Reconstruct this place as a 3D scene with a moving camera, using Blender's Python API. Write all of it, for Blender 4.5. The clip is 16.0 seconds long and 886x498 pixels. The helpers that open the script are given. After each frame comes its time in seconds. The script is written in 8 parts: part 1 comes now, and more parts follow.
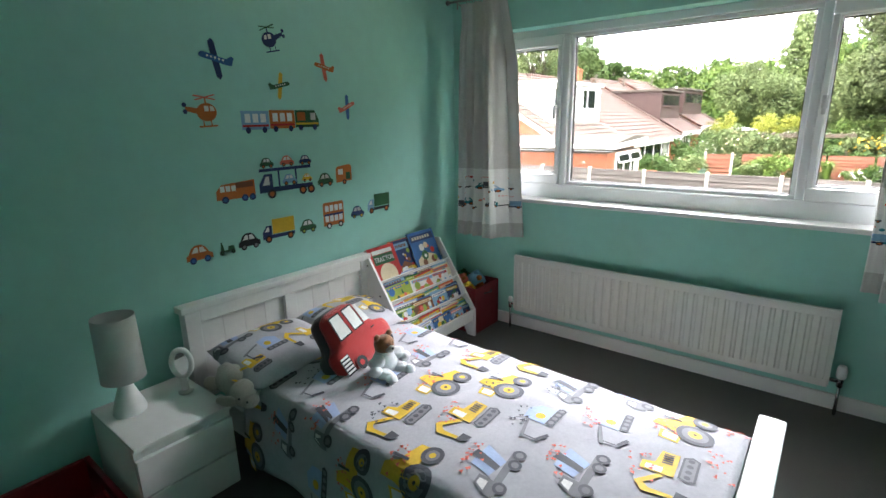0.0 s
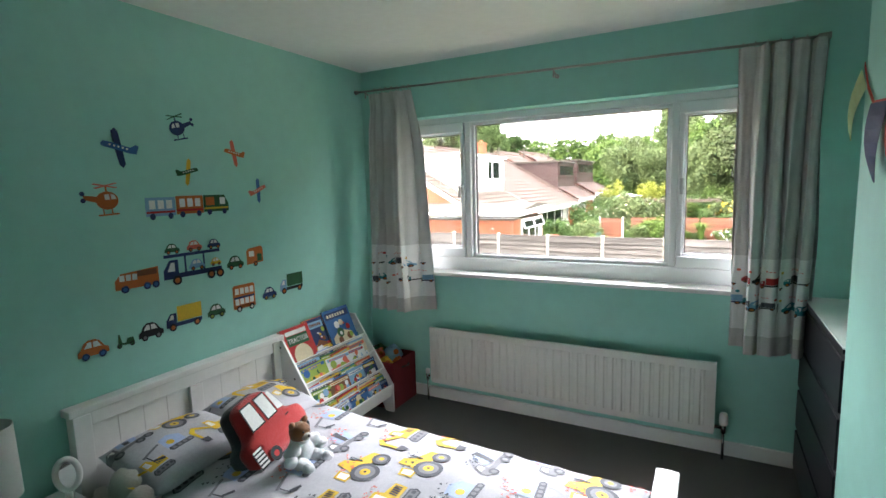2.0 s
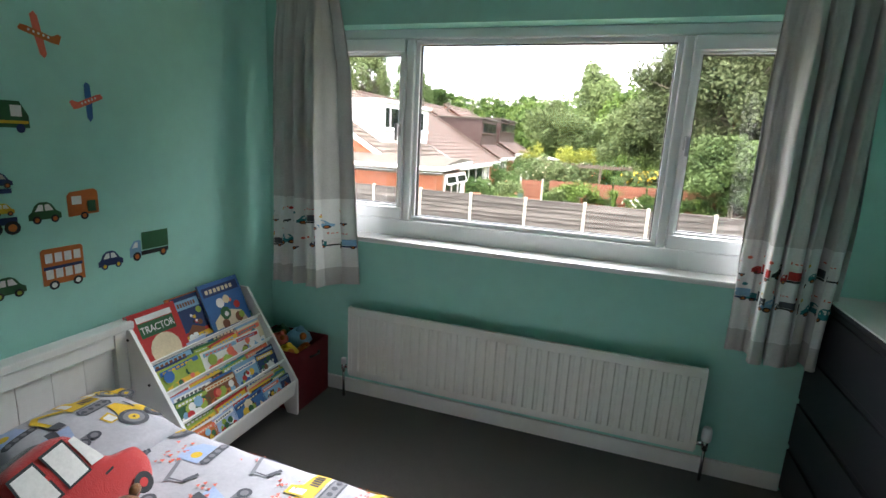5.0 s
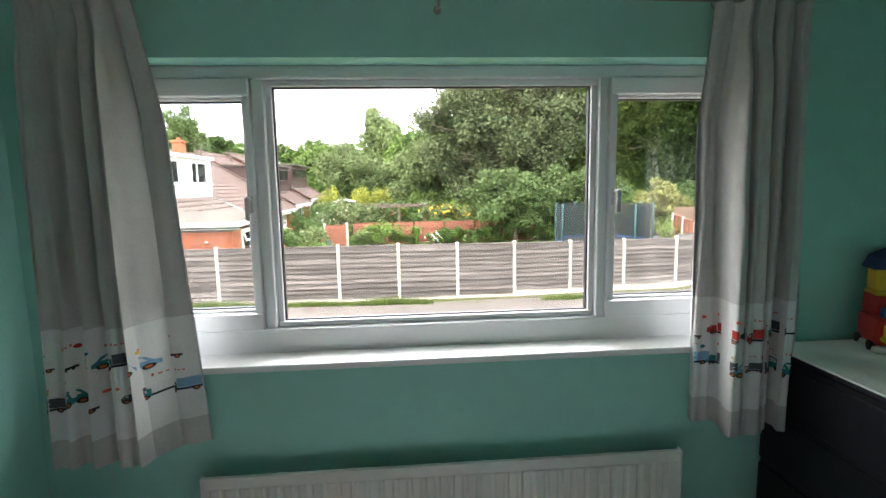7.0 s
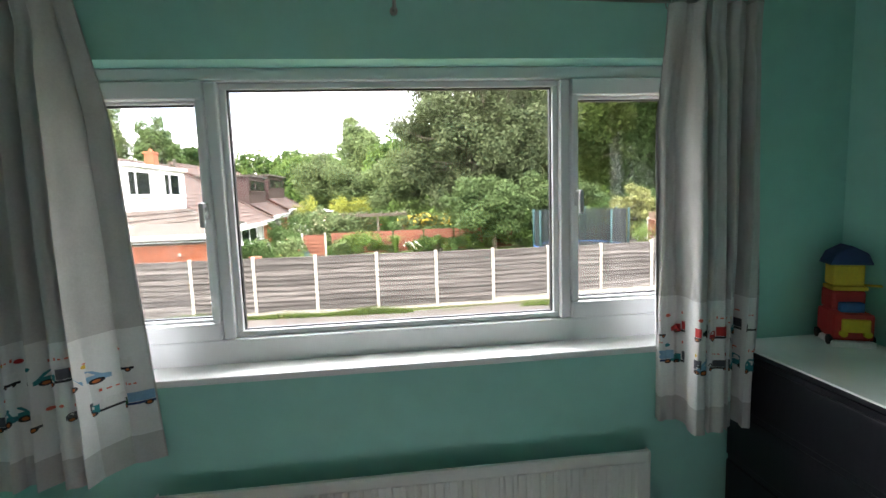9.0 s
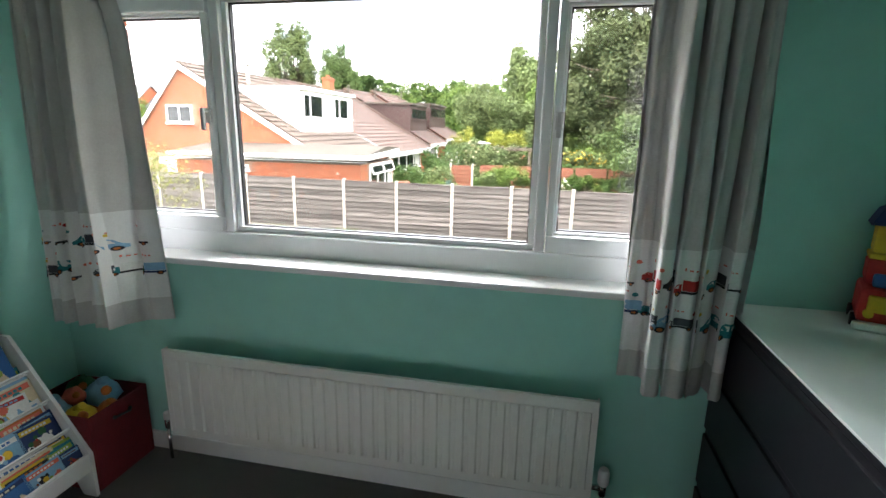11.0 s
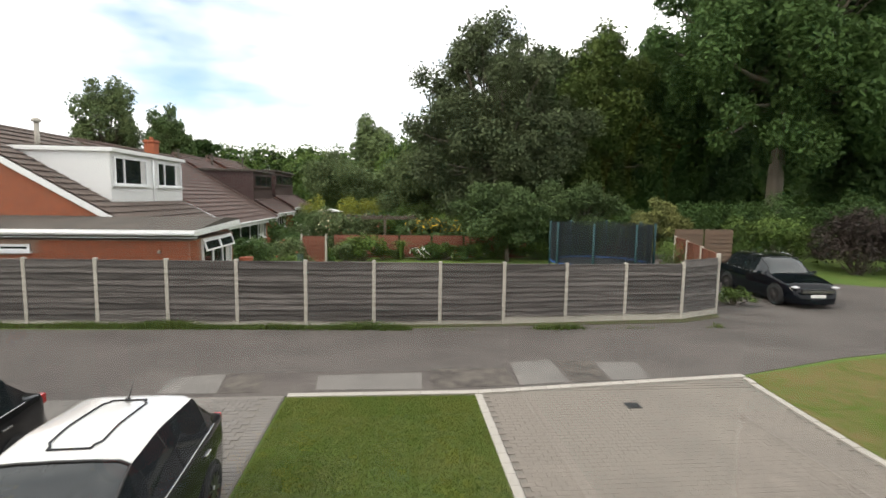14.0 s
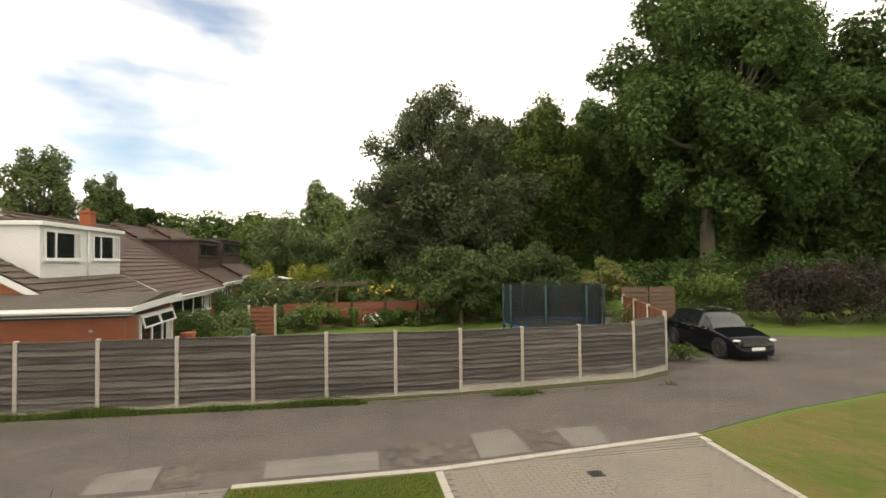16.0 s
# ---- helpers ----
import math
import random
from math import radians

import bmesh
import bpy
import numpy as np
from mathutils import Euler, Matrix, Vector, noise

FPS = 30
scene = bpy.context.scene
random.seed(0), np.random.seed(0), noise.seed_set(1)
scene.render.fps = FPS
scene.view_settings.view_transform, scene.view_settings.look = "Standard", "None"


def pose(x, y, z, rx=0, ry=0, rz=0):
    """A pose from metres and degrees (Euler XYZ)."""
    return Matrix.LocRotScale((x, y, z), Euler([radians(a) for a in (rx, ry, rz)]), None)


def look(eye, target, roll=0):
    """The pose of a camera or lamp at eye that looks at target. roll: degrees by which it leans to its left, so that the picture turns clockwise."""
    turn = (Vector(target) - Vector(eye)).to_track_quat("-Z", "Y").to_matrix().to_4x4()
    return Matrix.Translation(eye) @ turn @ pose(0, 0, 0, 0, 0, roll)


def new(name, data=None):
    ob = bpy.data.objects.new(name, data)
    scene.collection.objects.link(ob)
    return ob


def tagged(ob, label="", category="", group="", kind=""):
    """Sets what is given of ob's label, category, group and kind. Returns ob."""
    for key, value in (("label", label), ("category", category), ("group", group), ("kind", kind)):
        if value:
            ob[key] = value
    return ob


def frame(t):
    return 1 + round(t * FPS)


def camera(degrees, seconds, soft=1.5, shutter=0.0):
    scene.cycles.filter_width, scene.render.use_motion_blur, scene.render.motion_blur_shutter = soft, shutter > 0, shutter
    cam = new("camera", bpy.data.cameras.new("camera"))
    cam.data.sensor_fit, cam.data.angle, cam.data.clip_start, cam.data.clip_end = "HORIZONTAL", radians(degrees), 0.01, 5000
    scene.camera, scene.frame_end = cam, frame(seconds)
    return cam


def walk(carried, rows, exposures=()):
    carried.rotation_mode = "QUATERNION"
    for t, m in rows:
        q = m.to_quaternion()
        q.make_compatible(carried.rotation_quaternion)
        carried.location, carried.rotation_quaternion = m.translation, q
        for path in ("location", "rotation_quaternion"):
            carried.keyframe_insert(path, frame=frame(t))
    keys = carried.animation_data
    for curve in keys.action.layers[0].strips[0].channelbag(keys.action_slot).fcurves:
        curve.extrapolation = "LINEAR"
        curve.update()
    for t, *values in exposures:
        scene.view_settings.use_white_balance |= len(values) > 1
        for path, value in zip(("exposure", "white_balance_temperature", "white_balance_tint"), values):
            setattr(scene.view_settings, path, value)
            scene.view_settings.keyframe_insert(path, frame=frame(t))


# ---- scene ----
cam = camera(83.5, 16.0)
PATH = [
    (0, (2.295, -3.066, 1.506), (1.093, -1.549, 1.001), -1.1),
    (0.5, (2.325, -3.111, 1.511), (1.337, -1.451, 0.994), -2.5),
    (1, (2.343, -3.124, 1.527), (1.421, -1.411, 1.062), -2.8),
    (1.5, (2.353, -3.133, 1.552), (1.383, -1.422, 1.194), -1.9),
    (2, (2.355, -3.126, 1.58), (1.411, -1.381, 1.329), -1.6),
    (2.5, (2.358, -3.124, 1.589), (1.421, -1.368, 1.391), -1.3),
    (3, (2.354, -3.116, 1.578), (1.422, -1.363, 1.338), -0.9),
    (3.2, (2.343, -3.104, 1.572), (1.406, -1.359, 1.294), -0.5),
    (5.5, (1.765, -2.212, 1.511), (1.305, -0.315, 1.076), 2.6),
    (6, (1.627, -2.014, 1.529), (1.378, -0.072, 1.123), 1.4),
    (6.5, (1.499, -1.889, 1.573), (1.519, 0.079, 1.22), 1.2),
    (7, (1.364, -1.85, 1.618), (1.511, 0.128, 1.36), -1.1),
    (7.5, (1.312, -1.834, 1.635), (1.494, 0.151, 1.473), 0.2),
    (8, (1.325, -1.823, 1.631), (1.514, 0.161, 1.47), 0.6),
    (8.5, (1.328, -1.84, 1.638), (1.505, 0.145, 1.477), -1.1),
    (8.7, (1.358, -1.828, 1.62), (1.586, 0.15, 1.433), -2.0),
    (10.8, (2.1, -1.86, 1.538), (1.861, 0.08, 1.115), 0.1),
    (11, (2.174, -1.8, 1.522), (1.783, 0.104, 1.049), 1.1),
    (11.5, (2.226, -1.55, 1.544), (1.708, 0.33, 1.1), 2.7),
    (12, (2.163, -1.244, 1.525), (1.477, 0.581, 1.081), 4.4),
    (12.5, (2.069, -0.917, 1.565), (1.329, 0.879, 1.087), 4.8),
    (13, (1.87, -0.604, 1.519), (1.218, 1.219, 1.017), 4.4),
    (13.5, (1.769, -0.285, 1.578), (1.594, 1.664, 1.167), 0.7),
    (14, (1.772, -0.094, 1.583), (1.954, 1.887, 1.377), 0.9),
    (14.5, (1.797, -0.05, 1.635), (2.091, 1.927, 1.567), 0.7),
    (15, (1.762, -0.05, 1.704), (2.095, 1.921, 1.646), -0.7),
    (15.5, (1.778, -0.05, 1.731), (2.130, 1.919, 1.754), -0.5),
    (16, (1.75, -0.05, 1.734), (2.120, 1.915, 1.777), -0.6),
]
EXPO = [(0.0, 3.45, 6350, 17), (3.2, 3.4, 6350, 16), (5.3, 3.0, 6350, 16), (8.7, 2.95, 6350, 16),
        (11.0, 3.05, 6350, 16), (11.5, 2.9, 6350, 15), (12.0, 2.42, 6350, 15), (12.5, 1.7, 6350, 15),
        (13.0, 1.08, 6350, 15), (13.5, 0.68, 6350, 14), (14.5, 0.73, 6350, 14), (15.5, 0.75, 6350, 14),
        (16.0, 0.62, 7400, 13)]
walk(cam, [(t, look(eye, target, roll)) for t, eye, target, roll in PATH], EXPO)

# ---- world, sun ----
SUN_EL, SUN_AZ = radians(38), radians(250)
world = bpy.data.worlds.new("sky")
scene.world = world
world.use_nodes = True
wn, wl = world.node_tree.nodes, world.node_tree.links
wn.clear()
sky = wn.new("ShaderNodeTexSky")
sky.sky_type, sky.sun_disc, sky.sun_elevation, sky.sun_rotation = "NISHITA", False, SUN_EL, SUN_AZ
sky.dust_density, sky.air_density, sky.ozone_density = 0.6, 1.0, 2.5
coord = wn.new("ShaderNodeTexCoord")
stretch = wn.new("ShaderNodeMapping")
stretch.inputs["Scale"].default_value = (1.0, 1.0, 3.2)
stretch.inputs["Location"].default_value = (0.3, 0.1, 0.35)
stretch.inputs["Rotation"].default_value = (0, 0, radians(-28))
clouds = wn.new("ShaderNodeTexNoise")
clouds.inputs["Scale"].default_value, clouds.inputs["Detail"].default_value = 1.7, 9.0
clouds.inputs["Roughness"].default_value = 0.55
cover = wn.new("ShaderNodeValToRGB")
cover.color_ramp.elements[0].position, cover.color_ramp.elements[1].position = 0.34, 0.50
cover.color_ramp.elements[0].color = (0.12, 0.12, 0.12, 1)
shade_noise = wn.new("ShaderNodeTexNoise")
shade_noise.inputs["Scale"].default_value, shade_noise.inputs["Detail"].default_value = 3.1, 6.0
cloud_tone = wn.new("ShaderNodeValToRGB")
cloud_tone.color_ramp.elements[0].position, cloud_tone.color_ramp.elements[0].color = 0.35, (12.0, 11.8, 11.8, 1)
cloud_tone.color_ramp.elements[1].position, cloud_tone.color_ramp.elements[1].color = 0.6, (17.0, 16.3, 15.6, 1)
blend = wn.new("ShaderNodeMix")
blend.data_type = "RGBA"
bg = wn.new("ShaderNodeBackground")
bg.inputs["Strength"].default_value = 0.12
wout = wn.new("ShaderNodeOutputWorld")
wl.new(coord.outputs["Generated"], stretch.inputs["Vector"])
wl.new(stretch.outputs["Vector"], clouds.inputs["Vector"])
wl.new(stretch.outputs["Vector"], shade_noise.inputs["Vector"])
gap = wn.new("ShaderNodeVectorMath")          # the clouds part to the north-west and are closed elsewhere
gap.operation = "DISTANCE"
gap.inputs[1].default_value = (-0.38, 0.88, 0.28)
part_sky, thicker = wn.new("ShaderNodeMapRange"), wn.new("ShaderNodeMath")
part_sky.inputs["From Min"].default_value, part_sky.inputs["From Max"].default_value = 0.05, 0.34
part_sky.inputs["To Min"].default_value, part_sky.inputs["To Max"].default_value = -0.14, 0.15
thicker.operation = "ADD"
wl.new(coord.outputs["Generated"], gap.inputs[0])
wl.new(gap.outputs["Value"], part_sky.inputs["Value"])
wl.new(part_sky.outputs["Result"], thicker.inputs[0])
wl.new(clouds.outputs["Fac"], thicker.inputs[1])
wl.new(thicker.outputs["Value"], cover.inputs["Fac"])
wl.new(shade_noise.outputs["Fac"], cloud_tone.inputs["Fac"])
wl.new(cover.outputs["Color"], blend.inputs["Factor"])
lit_sky = wn.new("ShaderNodeVectorMath")
lit_sky.operation = "SCALE"
lit_sky.inputs["Scale"].default_value = 1.9
wl.new(sky.outputs["Color"], lit_sky.inputs[0])
wl.new(lit_sky.outputs["Vector"], blend.inputs["A"])
wl.new(cloud_tone.outputs["Color"], blend.inputs["B"])
wl.new(blend.outputs["Result"], bg.inputs["Color"])
wl.new(bg.outputs["Background"], wout.inputs["Surface"])
sun = new("sun", bpy.data.lights.new("sun", "SUN"))
sun.data.energy, sun.data.angle, sun.data.color = 1.5, radians(10), (1.0, 0.88, 0.72)
sun.matrix_basis = look((-math.sin(SUN_AZ) * -30, math.cos(SUN_AZ) * 30, 30 * math.tan(SUN_EL)), (0, 0, 0))

# added lamp, unseen above the view: boosts the sky's light through the bedroom window
fill_lamp = new("room_fill_lamp", bpy.data.lights.new("room_fill_lamp", "AREA"))
fill_lamp.data.shape, fill_lamp.data.size, fill_lamp.data.size_y = "RECTANGLE", 7.0, 2.4
fill_lamp.data.energy, fill_lamp.data.color = 108.0, (0.95, 0.98, 1.0)
fill_lamp.data.spread = radians(100)
fill_lamp.matrix_basis = look((1.6, 6.0, 6.3), (1.4, -1.6, 0.8))


# ---- materials ----
def material(name, color, rough=0.6, second=None, scale=8.0, metal=0.0, bump=0.0, bump_scale=120.0, coat=0.0, spread=0.12,
             random=0.0, aniso=(1, 1, 1), sheen=0.0, spec=0.5):
    """A principled surface whose colour wanders between two tones at two scales, with fine relief."""
    m = bpy.data.materials.new(name)
    m.use_nodes = True
    nodes, links = m.node_tree.nodes, m.node_tree.links
    p = nodes["Principled BSDF"]
    p.inputs["Roughness"].default_value, p.inputs["Metallic"].default_value = rough, metal
    p.inputs["Coat Weight"].default_value = coat
    p.inputs["Sheen Weight"].default_value = sheen
    p.inputs["Specular IOR Level"].default_value = spec
    tex = nodes.new("ShaderNodeTexCoord")
    mp = nodes.new("ShaderNodeMapping")
    mp.inputs["Scale"].default_value = aniso
    links.new(tex.outputs["Object"], mp.inputs["Vector"])
    big, fine = nodes.new("ShaderNodeTexNoise"), nodes.new("ShaderNodeTexNoise")
    big.inputs["Scale"].default_value, big.inputs["Detail"].default_value = scale, 5
    fine.inputs["Scale"].default_value, fine.inputs["Detail"].default_value = scale * 9, 3
    for n in (big, fine):
        links.new(mp.outputs["Vector"], n.inputs["Vector"])
    both = nodes.new("ShaderNodeMath")
    both.operation = "ADD"
    links.new(big.outputs["Fac"], both.inputs[0])
    links.new(fine.outputs["Fac"], both.inputs[1])
    ramp = nodes.new("ShaderNodeMapRange")
    ramp.inputs["From Min"].default_value, ramp.inputs["From Max"].default_value = 0.75, 1.25
    links.new(both.outputs["Value"], ramp.inputs["Value"])
    mix = nodes.new("ShaderNodeMix")
    mix.data_type = "RGBA"
    second = second or tuple(c * (1 - spread) for c in color)
    mix.inputs["A"].default_value, mix.inputs["B"].default_value = (*color, 1), (*second, 1)
    links.new(ramp.outputs["Result"], mix.inputs["Factor"])
    colour = mix.outputs["Result"]
    if random:
        info = nodes.new("ShaderNodeObjectInfo")
        island = nodes.new("ShaderNodeNewGeometry")
        add = nodes.new("ShaderNodeMath")
        add.operation = "ADD"
        links.new(info.outputs["Random"], add.inputs[0])
        links.new(island.outputs["Random Per Island"], add.inputs[1])
        mod = nodes.new("ShaderNodeMapRange")
        mod.inputs["From Max"].default_value = 2.0
        mod.inputs["To Min"].default_value, mod.inputs["To Max"].default_value = 1 - random, 1 + random
        links.new(add.outputs["Value"], mod.inputs["Value"])
        hsv = nodes.new("ShaderNodeHueSaturation")
        links.new(mod.outputs["Result"], hsv.inputs["Value"])
        links.new(colour, hsv.inputs["Color"])
        colour = hsv.outputs["Color"]
    links.new(colour, p.inputs["Base Color"])
    if bump:
        grain = nodes.new("ShaderNodeTexNoise")
        grain.inputs["Scale"].default_value, grain.inputs["Detail"].default_value = bump_scale, 4
        links.new(mp.outputs["Vector"], grain.inputs["Vector"])
        b = nodes.new("ShaderNodeBump")
        b.inputs["Strength"].default_value, b.inputs["Distance"].default_value = bump, 0.01
        links.new(grain.outputs["Fac"], b.inputs["Height"])
        links.new(b.outputs["Normal"], p.inputs["Normal"])
    return m


def glass_material(name, tint=(1, 1, 1), rough=0.0):
    """Thin clear pane: mostly clear, with a mirror reflection that grows at a slant."""
    m = bpy.data.materials.new(name)
    m.use_nodes = True
    nodes, links = m.node_tree.nodes, m.node_tree.links
    nodes.clear()
    out = nodes.new("ShaderNodeOutputMaterial")
    clear, gloss = nodes.new("ShaderNodeBsdfTransparent"), nodes.new("ShaderNodeBsdfGlossy")
    clear.inputs["Color"].default_value = (*tint, 1)
    gloss.inputs["Roughness"].default_value = rough
    facing, mix = nodes.new("ShaderNodeLayerWeight"), nodes.new("ShaderNodeMixShader")
    facing.inputs["Blend"].default_value = 0.5
    power, amount = nodes.new("ShaderNodeMath"), nodes.new("ShaderNodeMapRange")
    power.operation = "POWER"
    power.inputs[1].default_value = 4.0
    amount.inputs["To Min"].default_value, amount.inputs["To Max"].default_value = 0.035, 0.9
    links.new(facing.outputs["Facing"], power.inputs[0])
    links.new(power.outputs["Value"], amount.inputs["Value"])
    links.new(amount.outputs["Result"], mix.inputs["Fac"])
    links.new(clear.outputs["BSDF"], mix.inputs[1])
    links.new(gloss.outputs["BSDF"], mix.inputs[2])
    links.new(mix.outputs["Shader"], out.inputs["Surface"])
    return m


M_WALL = material("teal_emulsion", (0.35, 0.69, 0.605), 0.65, scale=1.3, bump=0.08, bump_scale=160, spread=0.06)
M_CEIL = material("white_ceiling_paint", (0.86, 0.86, 0.84), 0.8, scale=2, bump=0.1, bump_scale=90, spread=0.05)
M_CARPET = material("grey_brown_carpet", (0.100, 0.088, 0.078), 0.95, (0.066, 0.059, 0.053), scale=22, bump=0.9, bump_scale=420, sheen=0.3)
M_WHITE = material("white_gloss_paint", (0.80, 0.80, 0.78), 0.35, scale=3, bump=0.02, spread=0.05)
M_BEDPAINT = material("white_bed_paint", (0.78, 0.78, 0.76), 0.4, scale=3, bump=0.05, bump_scale=200, spread=0.06)
M_UPVC = material("white_upvc", (0.84, 0.85, 0.86), 0.28, scale=2, spread=0.03)
M_GASKET = material("black_rubber_gasket", (0.02, 0.02, 0.022), 0.6, scale=20)
M_RAD = material("white_radiator_enamel", (0.74, 0.73, 0.69), 0.38, scale=3, spread=0.05)
M_SILL = material("white_laminate_sill", (0.84, 0.84, 0.83), 0.22, scale=2, spread=0.04)
M_DARKWOOD = material("black_brown_veneer", (0.009, 0.010, 0.014), 0.4, (0.014, 0.014, 0.018), scale=6, aniso=(1, 12, 1), bump=0.05, spec=0.25)
M_WHITETOP = material("white_glass_top", (0.80, 0.84, 0.82), 0.14, scale=2, spread=0.04)
M_CURTAIN = material("grey_white_cotton", (0.58, 0.57, 0.555), 0.9, (0.52, 0.51, 0.495), scale=14, bump=0.35, bump_scale=700, sheen=0.2)
M_HEM = material("white_print_cotton", (0.80, 0.80, 0.79), 0.9, (0.74, 0.74, 0.73), scale=14, bump=0.3, bump_scale=700)


def let_light_through(m, share):
    """Thin cloth: part of the light passes through it."""
    nodes, links = m.node_tree.nodes, m.node_tree.links
    p = nodes["Principled BSDF"]
    thin, mix = nodes.new("ShaderNodeBsdfTranslucent"), nodes.new("ShaderNodeMixShader")
    mix.inputs["Fac"].default_value = share
    links.new(p.inputs["Base Color"].links[0].from_socket, thin.inputs["Color"])
    links.new(p.outputs["BSDF"], mix.inputs[1])
    links.new(thin.outputs["BSDF"], mix.inputs[2])
    links.new(mix.outputs["Shader"], nodes["Material Output"].inputs["Surface"])


for cloth in (M_CURTAIN, M_HEM):
    let_light_through(cloth, 0.04)
M_METAL = material("brushed_pewter", (0.42, 0.40, 0.37), 0.38, scale=20, metal=1.0)
M_CHROME = material("satin_chrome", (0.6, 0.6, 0.6), 0.22, scale=20, metal=1.0)
M_HANDLE = material("satin_grey_metal", (0.55, 0.55, 0.56), 0.35, scale=20, metal=0.2)
M_GLASS = glass_material("double_glazing", (0.78, 0.80, 0.79))
M_CARGLASS = material("tinted_car_glass", (0.012, 0.015, 0.018), 0.03, scale=3)
M_SCREEN = material("windscreen_glass", (0.022, 0.027, 0.028), 0.03, scale=3, spec=0.7)
M_COTTON = material("white_duvet_cotton", (0.45, 0.45, 0.485), 0.9, (0.39, 0.39, 0.425), scale=9, bump=0.3, bump_scale=600, sheen=0.2)

M_ASPHALT = material("worn_asphalt", (0.136, 0.120, 0.110), 0.92, (0.090, 0.080, 0.074), scale=1.1, aniso=(0.6, 1, 1), bump=0.5, bump_scale=60, spec=0.15)
M_PATCH = material("old_grey_patch", (0.21, 0.195, 0.18), 0.92, (0.16, 0.15, 0.14), scale=1.5, bump=0.5, bump_scale=60, spec=0.15)
M_DARKPATCH = material("dark_tar_patch", (0.055, 0.050, 0.047), 0.92, (0.17, 0.15, 0.13), scale=4.5, bump=0.6, bump_scale=60, spec=0.15)
M_GRASS = material("mown_lawn", (0.066, 0.105, 0.016), 0.9, (0.10, 0.115, 0.026), scale=0.9, bump=0.5, bump_scale=45, spec=0.15)
M_SIDEGRASS = material("dry_patchy_lawn", (0.080, 0.115, 0.018), 0.9, (0.16, 0.125, 0.05), scale=0.45, bump=1.0, bump_scale=70, spec=0.15)
M_VERGE = material("soil_and_litter", (0.085, 0.07, 0.05), 0.95, (0.07, 0.085, 0.03), scale=3.0, bump=1.0, bump_scale=40, spec=0.15)
M_LAWN_FAR = material("garden_lawn", (0.09, 0.15, 0.03), 0.9, (0.12, 0.16, 0.04), scale=0.5, bump=0.8, bump_scale=30, spec=0.15)
M_BLOCK = material("grey_block_paving", (0.23, 0.21, 0.19), 0.9, (0.17, 0.157, 0.145), scale=1.2, bump=0.4, bump_scale=80, random=0.16, spec=0.15)
M_BLOCKJOINT = material("paving_joint_sand", (0.195, 0.178, 0.158), 0.95, scale=5, bump=0.4, spec=0.15)
M_KERB = material("pale_concrete_kerb", (0.44, 0.41, 0.36), 0.9, (0.36, 0.335, 0.30), scale=3, bump=0.3, bump_scale=80, random=0.1)
M_POST = material("cast_concrete_post", (0.46, 0.43, 0.37), 0.9, (0.37, 0.345, 0.30), scale=4, bump=0.3, bump_scale=70)
M_LAP = material("weathered_grey_larch", (0.185, 0.168, 0.158), 0.9, (0.048, 0.041, 0.038), scale=5.0, aniso=(0.22, 1, 5), bump=0.7, bump_scale=24, random=0.5, spec=0.15)
M_REDFENCE = material("red_stained_timber", (0.22, 0.078, 0.043), 0.85, (0.15, 0.055, 0.034), scale=2, aniso=(1, 1, 5), random=0.15)
M_BROWNFENCE = material("brown_timber_panel", (0.15, 0.095, 0.062), 0.9, (0.10, 0.066, 0.045), scale=2, aniso=(1, 1, 5), random=0.15)
M_BRICK = material("orange_red_brick", (0.40, 0.120, 0.050), 0.9, (0.26, 0.075, 0.038), scale=6, bump=0.3, random=0.25)
M_MORTAR = material("pale_mortar", (0.30, 0.20, 0.15), 0.95, scale=6, bump=0.3)
M_TILE = material("brown_concrete_tile", (0.135, 0.10, 0.082), 0.85, (0.095, 0.072, 0.06), scale=2.0, bump=0.3, random=0.16)
M_TILE_RED = material("red_brown_tile", (0.135, 0.085, 0.07), 0.85, (0.088, 0.060, 0.052), scale=2.0, bump=0.3, random=0.16)
M_FELT = material("mineral_roof_felt", (0.098, 0.080, 0.066), 0.95, (0.055, 0.048, 0.040), scale=1.2, bump=0.4)
M_CLAD = material("white_shiplap_cladding", (0.76, 0.76, 0.75), 0.5, scale=2, spread=0.05)
M_BROWNCLAD = material("dark_brown_cladding", (0.045, 0.022, 0.02), 0.6, (0.06, 0.03, 0.026), scale=2)
M_BARK = material("grey_brown_bark", (0.13, 0.105, 0.08), 0.95, (0.08, 0.065, 0.05), scale=4, aniso=(1, 1, 0.3), bump=0.9, bump_scale=14)


def leaf_material(name, a, b):
    m = material(name, a, 0.6, b, scale=0.7, random=0.5, spec=0.12)
    p = m.node_tree.nodes["Principled BSDF"]
    nodes, links = m.node_tree.nodes, m.node_tree.links
    thin, mix = nodes.new("ShaderNodeBsdfTranslucent"), nodes.new("ShaderNodeMixShader")
    mix.inputs["Fac"].default_value = 0.30
    links.new(p.inputs["Base Color"].links[0].from_socket, thin.inputs["Color"])
    links.new(p.outputs["BSDF"], mix.inputs[1])
    links.new(thin.outputs["BSDF"], mix.inputs[2])
    links.new(mix.outputs["Shader"], nodes["Material Output"].inputs["Surface"])
    return m


